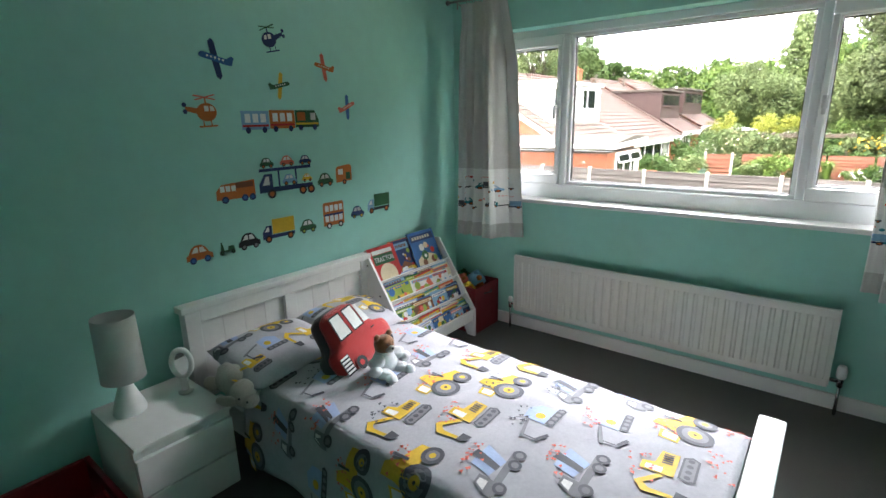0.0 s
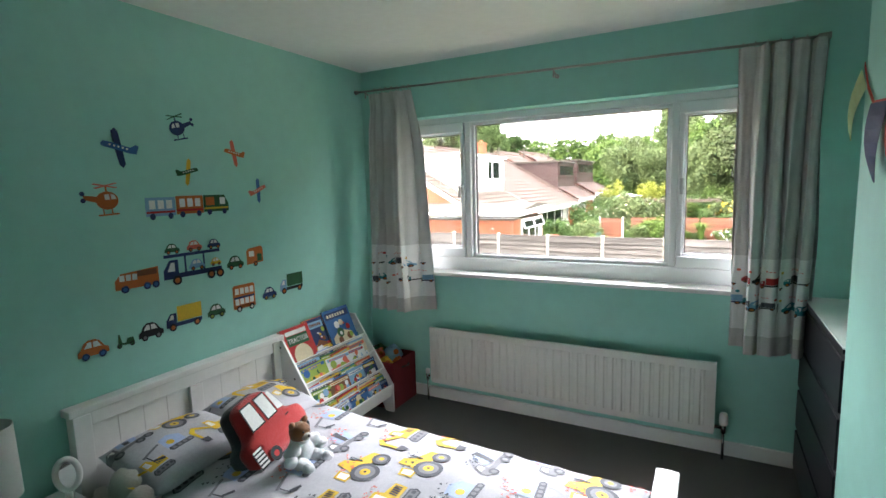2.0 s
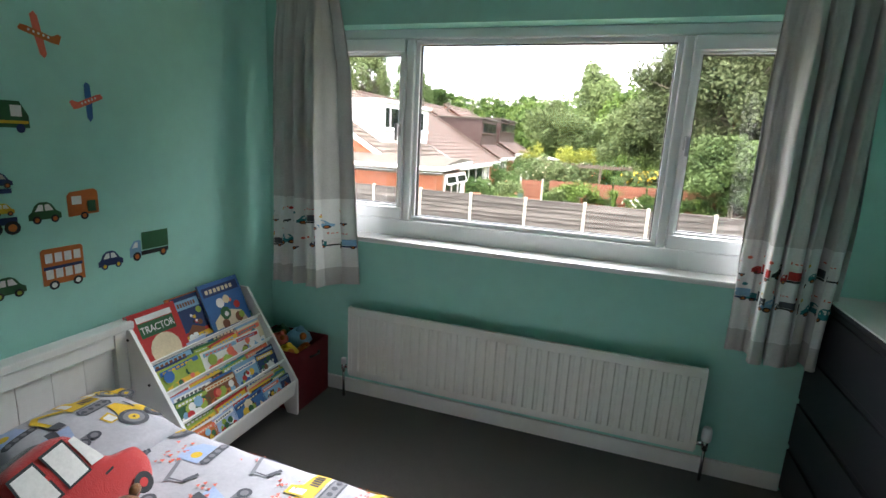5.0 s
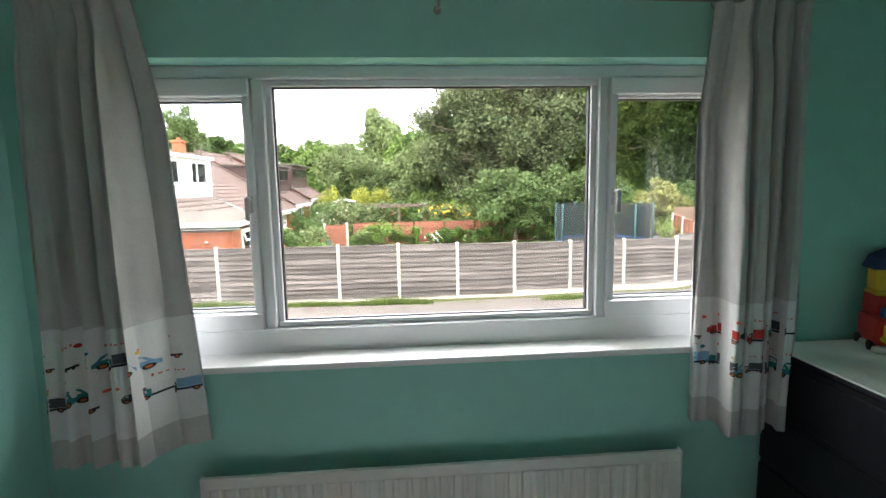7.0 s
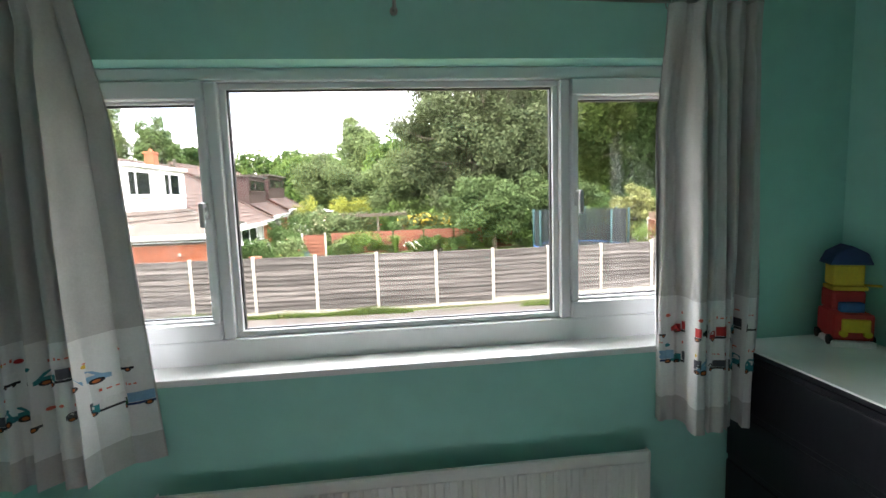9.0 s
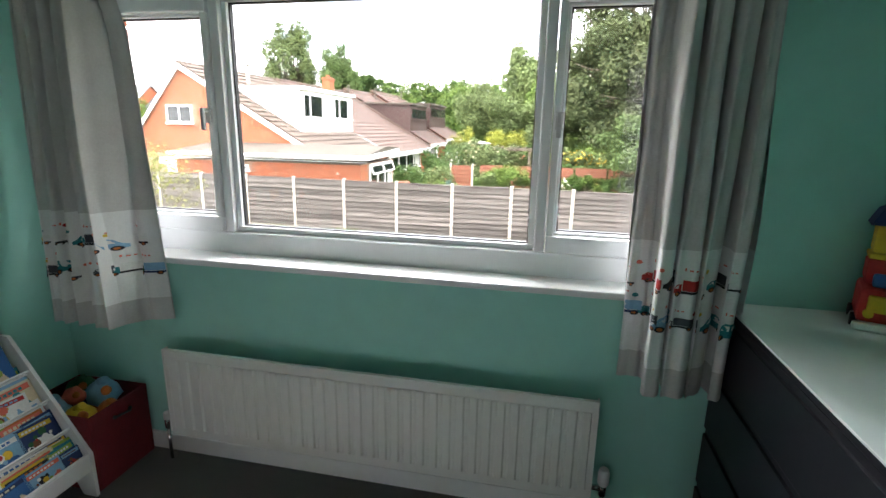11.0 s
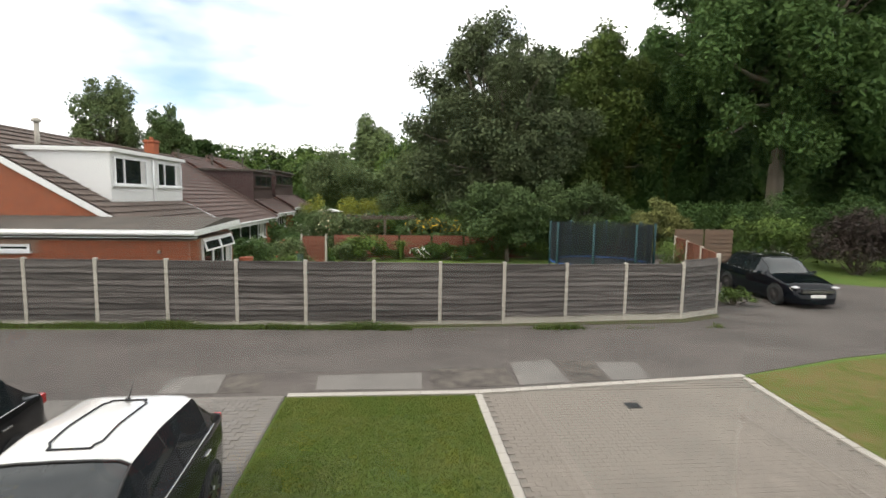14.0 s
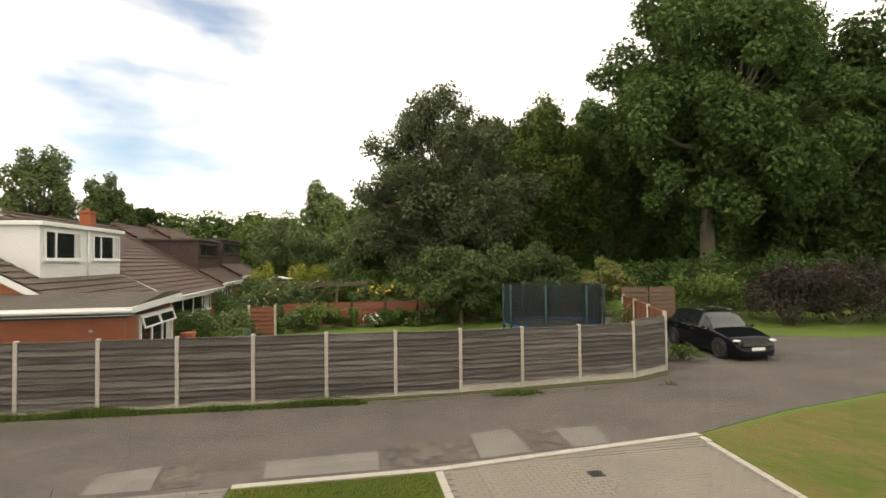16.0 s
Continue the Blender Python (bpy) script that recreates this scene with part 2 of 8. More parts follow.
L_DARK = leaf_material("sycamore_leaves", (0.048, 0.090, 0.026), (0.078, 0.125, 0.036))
L_MID = leaf_material("apple_leaves", (0.085, 0.135, 0.050), (0.120, 0.165, 0.062))
L_CHERRY = leaf_material("cherry_leaves", (0.105, 0.135, 0.068), (0.14, 0.165, 0.08))
L_WOOD = leaf_material("woodland_leaves", (0.075, 0.115, 0.028), (0.11, 0.14, 0.036))
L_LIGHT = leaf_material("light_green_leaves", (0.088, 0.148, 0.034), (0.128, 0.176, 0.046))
L_YELLOW = leaf_material("yellow_green_leaves", (0.27, 0.27, 0.05), (0.18, 0.21, 0.04))
L_PURPLE = leaf_material("copper_leaves", (0.060, 0.044, 0.038), (0.042, 0.033, 0.030))
L_BLOND = leaf_material("yellow_olive_leaves", (0.21, 0.21, 0.075), (0.15, 0.17, 0.06))
L_OLIVE = leaf_material("olive_leaves", (0.145, 0.18, 0.075), (0.11, 0.15, 0.065))


# ---- builders ----
def thing(name, label, category, at=(0, 0, 0), group="", kind="", rz=0):
    root = new(name)
    root.empty_display_size = 0.1
    root.matrix_basis = pose(*at, 0, 0, rz)
    return tagged(root, label, category, group, kind)


def part(name, bm, mats, parent=None, label="", smooth=False, kind=""):
    """Links a bmesh as one mesh object; its coordinates are the world's, or the parent's where the parent stands at the origin."""
    me = bpy.data.meshes.new(name)
    bm.to_mesh(me)
    bm.free()
    for m in (mats if isinstance(mats, (list, tuple)) else [mats]):
        me.materials.append(m)
    if smooth:
        me.shade_smooth()
    ob = new(name, me)
    if parent:
        ob.parent = parent
        if parent.parent is None:
            ob.matrix_parent_inverse = parent.matrix_basis.inverted()
    return tagged(ob, label, kind=kind)


def solid(name, bm, mats, label, category, group="", kind="", smooth=False):
    return tagged(part(name, bm, mats, smooth=smooth), label, category, group, kind)


def box(bm, x0, x1, y0, y1, z0, z1, bevel=0.0, m=0, turn=None):
    vs = [bm.verts.new((x, y, z)) for x in (x0, x1) for y in (y0, y1) for z in (z0, z1)]
    fs = [bm.faces.new([vs[i] for i in q]) for q in ((0, 1, 3, 2), (4, 6, 7, 5), (0, 4, 5, 1), (2, 3, 7, 6), (0, 2, 6, 4), (1, 5, 7, 3))]
    for f in fs:
        f.material_index = m
    if bevel:
        made = bmesh.ops.bevel(bm, geom=list({e for f in fs for e in f.edges}), offset=bevel, segments=2, profile=0.6, affect="EDGES", material=-1)
        vs = list({v for v in made["verts"]} | {v for v in vs if v.is_valid})
        fs = list({f for v in vs for f in v.link_faces})
        for f in fs:
            f.material_index = m
    if turn:
        bmesh.ops.transform(bm, matrix=turn, verts=[v for v in vs if v.is_valid])
    return vs


def tube(bm, p0, p1, r0, r1=None, seg=10, m=0, caps=True):
    p0, p1 = Vector(p0), Vector(p1)
    r1 = r0 if r1 is None else r1
    side = (p1 - p0).to_track_quat("Z", "Y").to_matrix()
    rings = []
    for p, r in ((p0, r0), (p1, r1)):
        rings.append([bm.verts.new(p + side @ Vector((r * math.cos(a), r * math.sin(a), 0))) for a in (2 * math.pi * i / seg for i in range(seg))])
    for i in range(seg):
        f = bm.faces.new((rings[0][i], rings[0][(i + 1) % seg], rings[1][(i + 1) % seg], rings[1][i]))
        f.material_index, f.smooth = m, True
    if caps:
        bm.faces.new(rings[0][::-1]).material_index = m
        bm.faces.new(rings[1]).material_index = m


def lathe(bm, profile, centre=(0, 0, 0), seg=24, m=0, turn=None):
    """profile: (radius, height) pairs from the bottom up, turned round the z axis."""
    rings, made = [], []
    for r, z in profile:
        ring = [bm.verts.new((centre[0] + r * math.cos(2 * math.pi * i / seg), centre[1] + r * math.sin(2 * math.pi * i / seg), centre[2] + z)) for i in range(seg)]
        rings.append(ring)
        made += ring
    for a, b in zip(rings, rings[1:]):
        for i in range(seg):
            f = bm.faces.new((a[i], a[(i + 1) % seg], b[(i + 1) % seg], b[i]))
            f.material_index, f.smooth = m, True
    bm.faces.new(rings[0][::-1]).material_index = m
    bm.faces.new(rings[-1]).material_index = m
    if turn:
        bmesh.ops.transform(bm, matrix=turn, verts=made)


def ball(bm, c, r, m=0, seg=14, turn=None, lump=0.0):
    r = r if isinstance(r, (tuple, list)) else (r, r, r)
    mat = Matrix.Translation(c) @ (turn or Matrix()) @ Matrix.Diagonal((*r, 1))
    made = bmesh.ops.create_uvsphere(bm, u_segments=seg, v_segments=max(6, seg * 2 // 3), radius=1, matrix=mat)
    for v in made["verts"]:
        if lump:
            v.co += (v.co - Vector(c)) * lump * noise.noise(v.co * 2.5 / max(r))
        for f in v.link_faces:
            f.material_index, f.smooth = m, True


def prism(bm, pts, axis, a, b, m=0):
    """A polygon, swept along an axis from a to b; pts run in the two other axes, in order x, y, z."""
    def at(p, w):
        return {"x": (w, p[0], p[1]), "y": (p[0], w, p[1]), "z": (p[0], p[1], w)}[axis]
    low, high = [bm.verts.new(at(p, a)) for p in pts], [bm.verts.new(at(p, b)) for p in pts]
    n = len(pts)
    fs = [bm.faces.new(low[::-1]), bm.faces.new(high)]
    fs += [bm.faces.new((low[i], low[(i + 1) % n], high[(i + 1) % n], high[i])) for i in range(n)]
    for f in fs:
        f.material_index = m
    bmesh.ops.recalc_face_normals(bm, faces=fs)
    return low + high


def arrays_mesh(name, verts, quads, mat):
    me = bpy.data.meshes.new(name)
    me.vertices.add(len(verts))
    me.vertices.foreach_set("co", np.asarray(verts, dtype=np.float32).ravel())
    quads = np.asarray(quads, dtype=np.int32)
    me.loops.add(quads.size)
    me.loops.foreach_set("vertex_index", quads.ravel())
    me.polygons.add(len(quads))
    me.polygons.foreach_set("loop_start", np.arange(0, quads.size, quads.shape[1], dtype=np.int32))
    me.polygons.foreach_set("use_smooth", np.zeros(len(quads), dtype=bool))
    me.update(calc_edges=True)
    me.materials.append(mat)
    return me


# ---- the room ----
ROOM_H, BACK, RIGHT, NIB_X, NIB_Y = 2.44, -4.0, 3.30, 2.80, -0.93
WX0, WX1, WZ0, WZ1 = 0.25, 2.73, 0.965, 2.07
bm = bmesh.new()
box(bm, -0.1, RIGHT + 0.1, BACK - 0.1, 0.3, -0.15, 0.0)
solid("floor", bm, M_CARPET, "grey-brown short pile carpet over the bedroom floor", "floor", kind="structure")
bm = bmesh.new()
box(bm, -0.1, RIGHT + 0.1, BACK - 0.1, 0.3, ROOM_H, ROOM_H + 0.12)
solid("ceiling", bm, M_CEIL, "plain white painted plaster ceiling", "ceiling", kind="structure")
bm = bmesh.new()
box(bm, -0.12, 0.0, BACK, 0.0, 0.0, ROOM_H)
solid("wall_west", bm, M_WALL, "teal green painted wall with vehicle stickers", "wall", kind="structure")
bm = bmesh.new()
box(bm, -0.12, WX0, 0.0, 0.2, 0.0, ROOM_H)
box(bm, WX1, RIGHT + 0.12, 0.0, 0.2, 0.0, ROOM_H)
box(bm, WX0, WX1, 0.0, 0.2, 0.0, WZ0 - 0.03)
box(bm, WX0, WX1, 0.0, 0.2, WZ1, ROOM_H)
solid("wall_north", bm, M_WALL, "teal green painted wall around the wide window", "wall", kind="structure")
bm = bmesh.new()
box(bm, RIGHT, RIGHT + 0.12, NIB_Y, 0.0, 0.0, ROOM_H)
solid("wall_east_alcove", bm, M_WALL, "teal green painted alcove wall behind the chest", "wall", kind="structure")
bm = bmesh.new()
box(bm, NIB_X, RIGHT + 0.12, BACK, NIB_Y, 0.0, ROOM_H)
solid("wall_east", bm, M_WALL, "teal green painted projecting wall beside the chest", "wall", kind="structure")
bm = bmesh.new()
box(bm, -0.12, RIGHT + 0.12, BACK - 0.12, BACK, 0.0, ROOM_H)
solid("wall_south", bm, M_WALL, "teal green painted rear bedroom wall", "wall", kind="structure")


def skirting(name, x0, x1, y0, y1):
    bm = bmesh.new()
    box(bm, x0, x1, y0, y1, 0.0, 0.085, bevel=0.006)
    solid(name, bm, M_WHITE, "white gloss painted skirting board", "skirting", kind="structure")


skirting("baseboard_north", 0.018, NIB_X, -0.018, -0.0005)
skirting("baseboard_west", 0.0005, 0.018, BACK, -0.0005)
skirting("baseboard_east", NIB_X - 0.018, NIB_X - 0.0005, BACK, NIB_Y)

# ---- the window ----
bm = bmesh.new()
box(bm, WX0 - 0.02, WX1 + 0.02, -0.035, 0.0, WZ0 - 0.028, WZ0, bevel=0.008)
box(bm, WX0, WX1, -0.012, 0.17, WZ0 - 0.026, WZ0 - 0.0004)
solid("window_sill", bm, M_SILL, "white glossy window board under the window", "window sill", kind="structure")
window = thing("window_1", "white plastic framed three-part bedroom window", "window", (1.49, 0.15, WZ0), kind="structure")
FY0, FY1 = 0.112, 0.185
PX0, PX1, PZ0, PZ1 = 0.868, 2.116, 1.083, 1.998
FB, FT = 1.059, 2.022


def frame_bar(name, x0, x1, z0, z1, y0=FY0, y1=FY1, parent=window, label=""):
    bm = bmesh.new()
    box(bm, x0, x1, y0, y1, z0, z1, bevel=0.008)
    return part(name, bm, M_UPVC, parent, label)


frame_bar("bottom_rail", WX0, WX1, WZ0 - 0.012, FB)
frame_bar("top_rail", WX0, WX1, FT, WZ1)
frame_bar("side_jamb", WX0, 0.292, FB + 0.001, FT - 0.001)
frame_bar("side_jamb", 2.688, WX1, FB + 0.001, FT - 0.001)
frame_bar("mullion", 0.800, 0.844, FB + 0.001, FT - 0.001)
frame_bar("mullion", 2.140, 2.180, FB + 0.001, FT - 0.001)


def glazing(x0, x1, z0, z1, y, parent, bead):
    """A pane with its black gasket and a bevelled bead round it."""
    bm = bmesh.new()
    for a, b, c, d in ((x0 - bead, x1 + bead, z0 - bead, z0), (x0 - bead, x1 + bead, z1, z1 + bead), (x0 - bead, x0, z0, z1), (x1, x1 + bead, z0, z1)):
        box(bm, a, b, y - 0.030, y + 0.012, c, d, bevel=0.004)
    part("glazing_bead", bm, M_UPVC, parent)
    bm = bmesh.new()
    g = 0.005
    for a, b, c, d in ((x0, x1, z0, z0 + g), (x0, x1, z1 - g, z1), (x0, x0 + g, z0 + g, z1 - g), (x1 - g, x1, z0 + g, z1 - g)):
        box(bm, a, b, y - 0.012, y + 0.010, c, d)
    part("gasket", bm, M_GASKET, parent, "black rubber gasket")
    bm = bmesh.new()
    box(bm, x0 + 0.001, x1 - 0.001, y - 0.002, y + 0.002, z0 + 0.001, z1 - 0.001)
    pane = part("pane", bm, M_GLASS, parent, "clear glass")
    pane.visible_shadow = False


glazing(PX0, PX1, PZ0, PZ1, 0.166, window, 0.023)


def casement(gx0, gx1, handle_x):
    bm = bmesh.new()
    z0, z1 = 1.140, 1.945
    w = 0.040
    ob = None
    for a, b, c, d in ((gx0 - w, gx1 + w, FB + 0.0015, z0 - 0.012), (gx0 - w, gx1 + w, z1 + 0.012, FT - 0.0015), (gx0 - w, gx0 - 0.012, z0 - 0.012, z1 + 0.012), (gx1 + 0.012, gx1 + w, z0 - 0.012, z1 + 0.012)):
        box(bm, a, b, 0.098, 0.180, c, d, bevel=0.007)
    ob = part("casement_frame", bm, M_UPVC, window)
    glazing(gx0, gx1, z0, z1, 0.160, ob, 0.012)
    bm = bmesh.new()
    zc = 1.555
    box(bm, handle_x - 0.013, handle_x + 0.013, 0.086, 0.098, zc - 0.032, zc + 0.032, bevel=0.004)
    tube(bm, (handle_x, 0.086, zc + 0.02), (handle_x, 0.060, zc + 0.02), 0.009)
    box(bm, handle_x - 0.009, handle_x + 0.009, 0.050, 0.066, zc - 0.060, zc + 0.030, bevel=0.006)
    part("handle", bm, M_HANDLE, ob, "satin grey window handle")


casement(0.330, 0.757, 0.777)
casement(2.222, 2.650, 2.204)

# outer brick leaf of the house that the camera stands in
bm = bmesh.new()
OX = 6.5
for a, b, c, d in ((-OX, WX0 - 0.025, -2.45, 3.2), (WX1 + 0.025, OX + 4, -2.45, 3.2), (WX0 - 0.025, WX1 + 0.025, -2.45, WZ0 - 0.03), (WX0 - 0.025, WX1 + 0.025, WZ1 + 0.01, 3.2)):
    box(bm, a, b, 0.2, 0.31, c, d)
brick_wall = solid("outer_wall", bm, M_MORTAR, "orange-red brick outer wall of the house", "wall", kind="structure")

jamb = bpy.data.meshes.new("brick")
bm = bmesh.new()
box(bm, -0.1075, 0.1075, -0.052, 0.052, 0.0, 0.065, bevel=0.004)
bm.to_mesh(jamb)
bm.free()
jamb.materials.append(M_BRICK)
for side, x in ((-1, WX0 - 0.018), (1, WX1 + 0.018)):
    for r in range(17):
        ob = new("brick", jamb)
        ob.parent = brick_wall
        ob.location = (x + side * (0.1075 if r % 2 else 0.054) + side * 0.0, 0.263 + (0.003 if r % 3 else 0.0), 0.90 + r * 0.075)
        ob.scale = (1.0 if r % 2 else 0.5, 1.0, 1.0)

# ---- outside: ground ----
KZ, FZ = -2.43, -2.13


def ground_z(y):
    """The drives lie lower than the far side of the road, and the far gardens rise a little."""
    return KZ + (FZ - KZ) * min(1.0, max(0.0, (y - 9.6) / 4.6)) + 0.3 * min(1.0, max(0.0, (y - 22) / 4))


def sheet(name, pts, lift, mat, label, category, thick=0.03, kind="structure", group=""):
    """A flat patch of ground: a polygon, draped over the ground and a little thick."""
    bm = bmesh.new()
    face = bm.faces.new([bm.verts.new((x, y, 0)) for x, y in pts])
    bmesh.ops.triangulate(bm, faces=[face])
    for cut in (9.6, 14.2, 22.0, 26.0):
        bmesh.ops.bisect_plane(bm, geom=bm.verts[:] + bm.edges[:] + bm.faces[:], plane_co=(0, cut, 0), plane_no=(0, 1, 0))
    rim = [e for e in bm.edges if e.is_boundary]
    for v in bm.verts:
        v.co.z = ground_z(v.co.y) + lift
    down = bmesh.ops.extrude_edge_only(bm, edges=rim)
    for v in [g for g in down["geom"] if isinstance(g, bmesh.types.BMVert)]:
        v.co.z -= thick
    bmesh.ops.recalc_face_normals(bm, faces=bm.faces[:])
    if sum(f.normal.z for f in bm.faces) < 0:
        bmesh.ops.reverse_faces(bm, faces=bm.faces[:])
    return solid(name, bm, mat, label, category, kind=kind, group=group)


bm = bmesh.new()
ys = [-40, 0.3, 9.6, 14.2, 22, 26, 34, 60, 120, 300, 900]
xs = [-900, -200, -60, -20, 0, 20, 60, 200, 900]
grid = [[bm.verts.new((x, y, ground_z(y))) for x in xs] for y in ys]
for r0, r1 in zip(grid, grid[1:]):
    for i in range(len(xs) - 1):
        bm.faces.new((r0[i], r0[i + 1], r1[i + 1], r1[i]))
solid("ground", bm, M_LAWN_FAR, "rough grass ground reaching to the horizon", "ground", kind="structure")

sheet("road", [(-60, 9.72), (3.4, 9.70), (9.68, 10.3), (13.0, 11.2), (17.0, 11.9), (24, 12.6), (40, 13), (40, 19.5), (24.5, 19.4), (19.4, 22.5), (18.6, 30), (13.9, 30), (13.4, 20), (12.9, 16.2), (12.0, 14.75), (10.6, 14.2), (8.6, 14.1), (1, 13.75), (-6.6, 13.9), (-30, 14.9), (-60, 16)],
      0.012, M_ASPHALT, "worn grey asphalt lane with repairs", "road")
sheet("side_road", [(-60, 16.2), (-20.3, 15.1), (-20.3, 26), (-30, 30), (-60, 32)], 0.02, M_PATCH, "pale grey paved forecourt past the fence", "forecourt")
sheet("grass_verge", [(-60, 16.1), (-30, 15.0), (-6.6, 14.02), (1, 13.87), (4.4, 13.95), (4.4, 14.3), (-6.6, 14.55), (-60, 17)], 0.03, M_VERGE, "narrow grass verge along the fence foot", "verge")
sheet("soil_strip", [(4.4, 13.88), (8.6, 14.03), (10.6, 14.13), (12.07, 14.68), (12.97, 16.2), (12.6, 16.3), (12.1, 15.4), (10.65, 14.64), (8.76, 14.52), (6.85, 14.35), (4.4, 14.2)], 0.026, M_VERGE, "strip of brown soil and litter along the fence foot", "verge")
# repairs in the road
for quad, mt, lb in (([(0.11, 9.95), (2.29, 9.9), (2.33, 10.72), (0.05, 10.66)], M_PATCH, "pale grey square asphalt repair"), ([(2.5, 9.9), (4.36, 10.0), (4.28, 10.92), (2.5, 10.94)], M_DARKPATCH, "dark broken asphalt repair"),
                     ([(4.40, 10.0), (5.53, 10.1), (5.48, 11.36), (4.46, 11.2)], M_PATCH, "pale grey square asphalt repair"), ([(5.62, 10.1), (6.46, 10.16), (6.48, 11.25), (5.62, 11.34)], M_DARKPATCH, "dark broken asphalt repair"),
                     ([(6.52, 10.15), (7.4, 10.2), (7.57, 11.13), (6.53, 11.17)], M_PATCH, "pale grey square asphalt repair"), ([(-1.78, 9.86), (-1.0, 9.9), (-1.1, 10.7), (-1.9, 10.84)], M_DARKPATCH, "dark broken asphalt repair"), ([(-3.0, 9.9), (-1.84, 9.88), (-1.95, 10.83), (-3.0, 10.66)], M_PATCH, "pale grey square asphalt repair")):
    sheet("road_patch", quad, 0.018, mt, lb, "road patch", thick=0.01, group="repairs in the lane")
sheet("front_lawn", [(-0.36, 0.35), (3.33, 0.35), (3.40, 9.50), (-0.40, 9.60)], 0.04, M_GRASS, "small mown front lawn beside the drives", "lawn")
sheet("side_lawn", [(9.14, 0.35), (40, 0.35), (40, 12.7), (24, 12.3), (17, 11.6), (13.0, 10.95), (9.75, 10.2), (9.40, 7.0)], 0.04, M_SIDEGRASS, "mown lawn with dry patches beside the paved drive", "lawn")
sheet("neighbour_lawn", [(-6.1, 0.35), (-6.1, 9.3), (-9.4, 9.6), (-9.7, 6.8), (-9.6, 0.35)], 0.04, M_GRASS, "neighbour's mown lawn with a small tree", "lawn")
sheet("neighbour_drive", [(-9.9, 0.35), (-9.9, 9.55), (-16, 9.6), (-16, 0.35)], 0.03, M_DARKPATCH, "neighbour's dark asphalt drive with a pale edge", "drive")
for x0, x1, y0, y1 in ((-9.9, -9.72, 0.4, 9.55), (-16, -9.72, 9.56, 9.72)):
    sheet("drive_edging", [(x0, y0), (x1, y0), (x1, y1), (x0, y1)], 0.045, M_KERB, "pale concrete edging of a drive", "kerb")
sheet("car_drive_bed", [(-6.0, 0.35), (-0.42, 0.35), (-0.45, 9.7), (-6.0, 9.7)], 0.022, M_BLOCKJOINT, "sand bed under the block paved car drive", "drive")
sheet("paved_drive_bed", [(3.47, 0.35), (9.0, 0.35), (9.25, 7.0), (9.56, 10.13), (3.5, 9.58)], 0.022, M_BLOCKJOINT, "sand bed under the wide paved drive", "drive")


def stones(parent_name, label, category, mat, cells, limit=300):
    """Block paving: the nearest blocks one by one, the rest in one part."""
    root = thing(parent_name, label, category, (cells[0][0], cells[0][1], ground_z(cells[0][1])), kind="structure")
    shapes = {}
    verts, quads = [], []
    for i, (x, y, w, l) in enumerate(cells):
        z = ground_z(y) + 0.034 + 0.003 * noise.noise(Vector((x * 3, y * 3, 1)))
        if i < limit:
            key = (round(w, 2), round(l, 2))
            if key not in shapes:
                bm = bmesh.new()
                prof = ((0.0, -0.03), (0.0, -0.003), (0.003, 0.0))
                rings = [[bm.verts.new((sx * (w / 2 - c), sy * (l / 2 - c), dz)) for sx, sy in ((-1, -1), (1, -1), (1, 1), (-1, 1))] for c, dz in prof]
                for a, b in zip(rings, rings[1:]):
                    for k in range(4):
                        bm.faces.new((a[k], a[(k + 1) % 4], b[(k + 1) % 4], b[k]))
                bm.faces.new(rings[-1])
                me = bpy.data.meshes.new("paving_block")
                bm.to_mesh(me)
                bm.free()
                me.materials.append(mat)
                shapes[key] = me
            ob = new("paving_block", shapes[key])
            ob.parent, ob.matrix_parent_inverse = root, root.matrix_basis.inverted()
            ob.location = (x, y, z)
        else:
            k = len(verts)
            verts += [(x + sx * w / 2, y + sy * l / 2, z + dz) for dz in (-0.03, 0) for sx, sy in ((-1, -1), (1, -1), (1, 1), (-1, 1))]
            quads += [(k + 4, k + 5, k + 6, k + 7)] + [(k + j, k + (j + 1) % 4, k + 4 + (j + 1) % 4, k + 4 + j) for j in range(4)]
    if verts:
        rest = new("paving_blocks_beyond", arrays_mesh("paving_blocks_beyond", verts, quads, mat))
        rest.parent, rest.matrix_parent_inverse = root, root.matrix_basis.inverted()
        tagged(rest, kind="stuff")
    return root


# ---- fence along the lane ----
def post_line():
    """Feet of the fence posts from the far end to the bend."""
    feet = []
    x = -2.74 - 9 * 1.92
    while x < 0.5:
        feet.append((x, 14.2 - 0.047 * (x + 2.74), -0.272))
        x += 1.92
    return feet + [(1.10, 14.12, -0.28), (3.01, 14.10, -0.302), (4.90, 14.12, -0.313), (6.82, 14.24, -0.345), (8.75, 14.41, -0.365), (10.66, 14.52, -0.342), (12.28, 15.22, -0.14)]


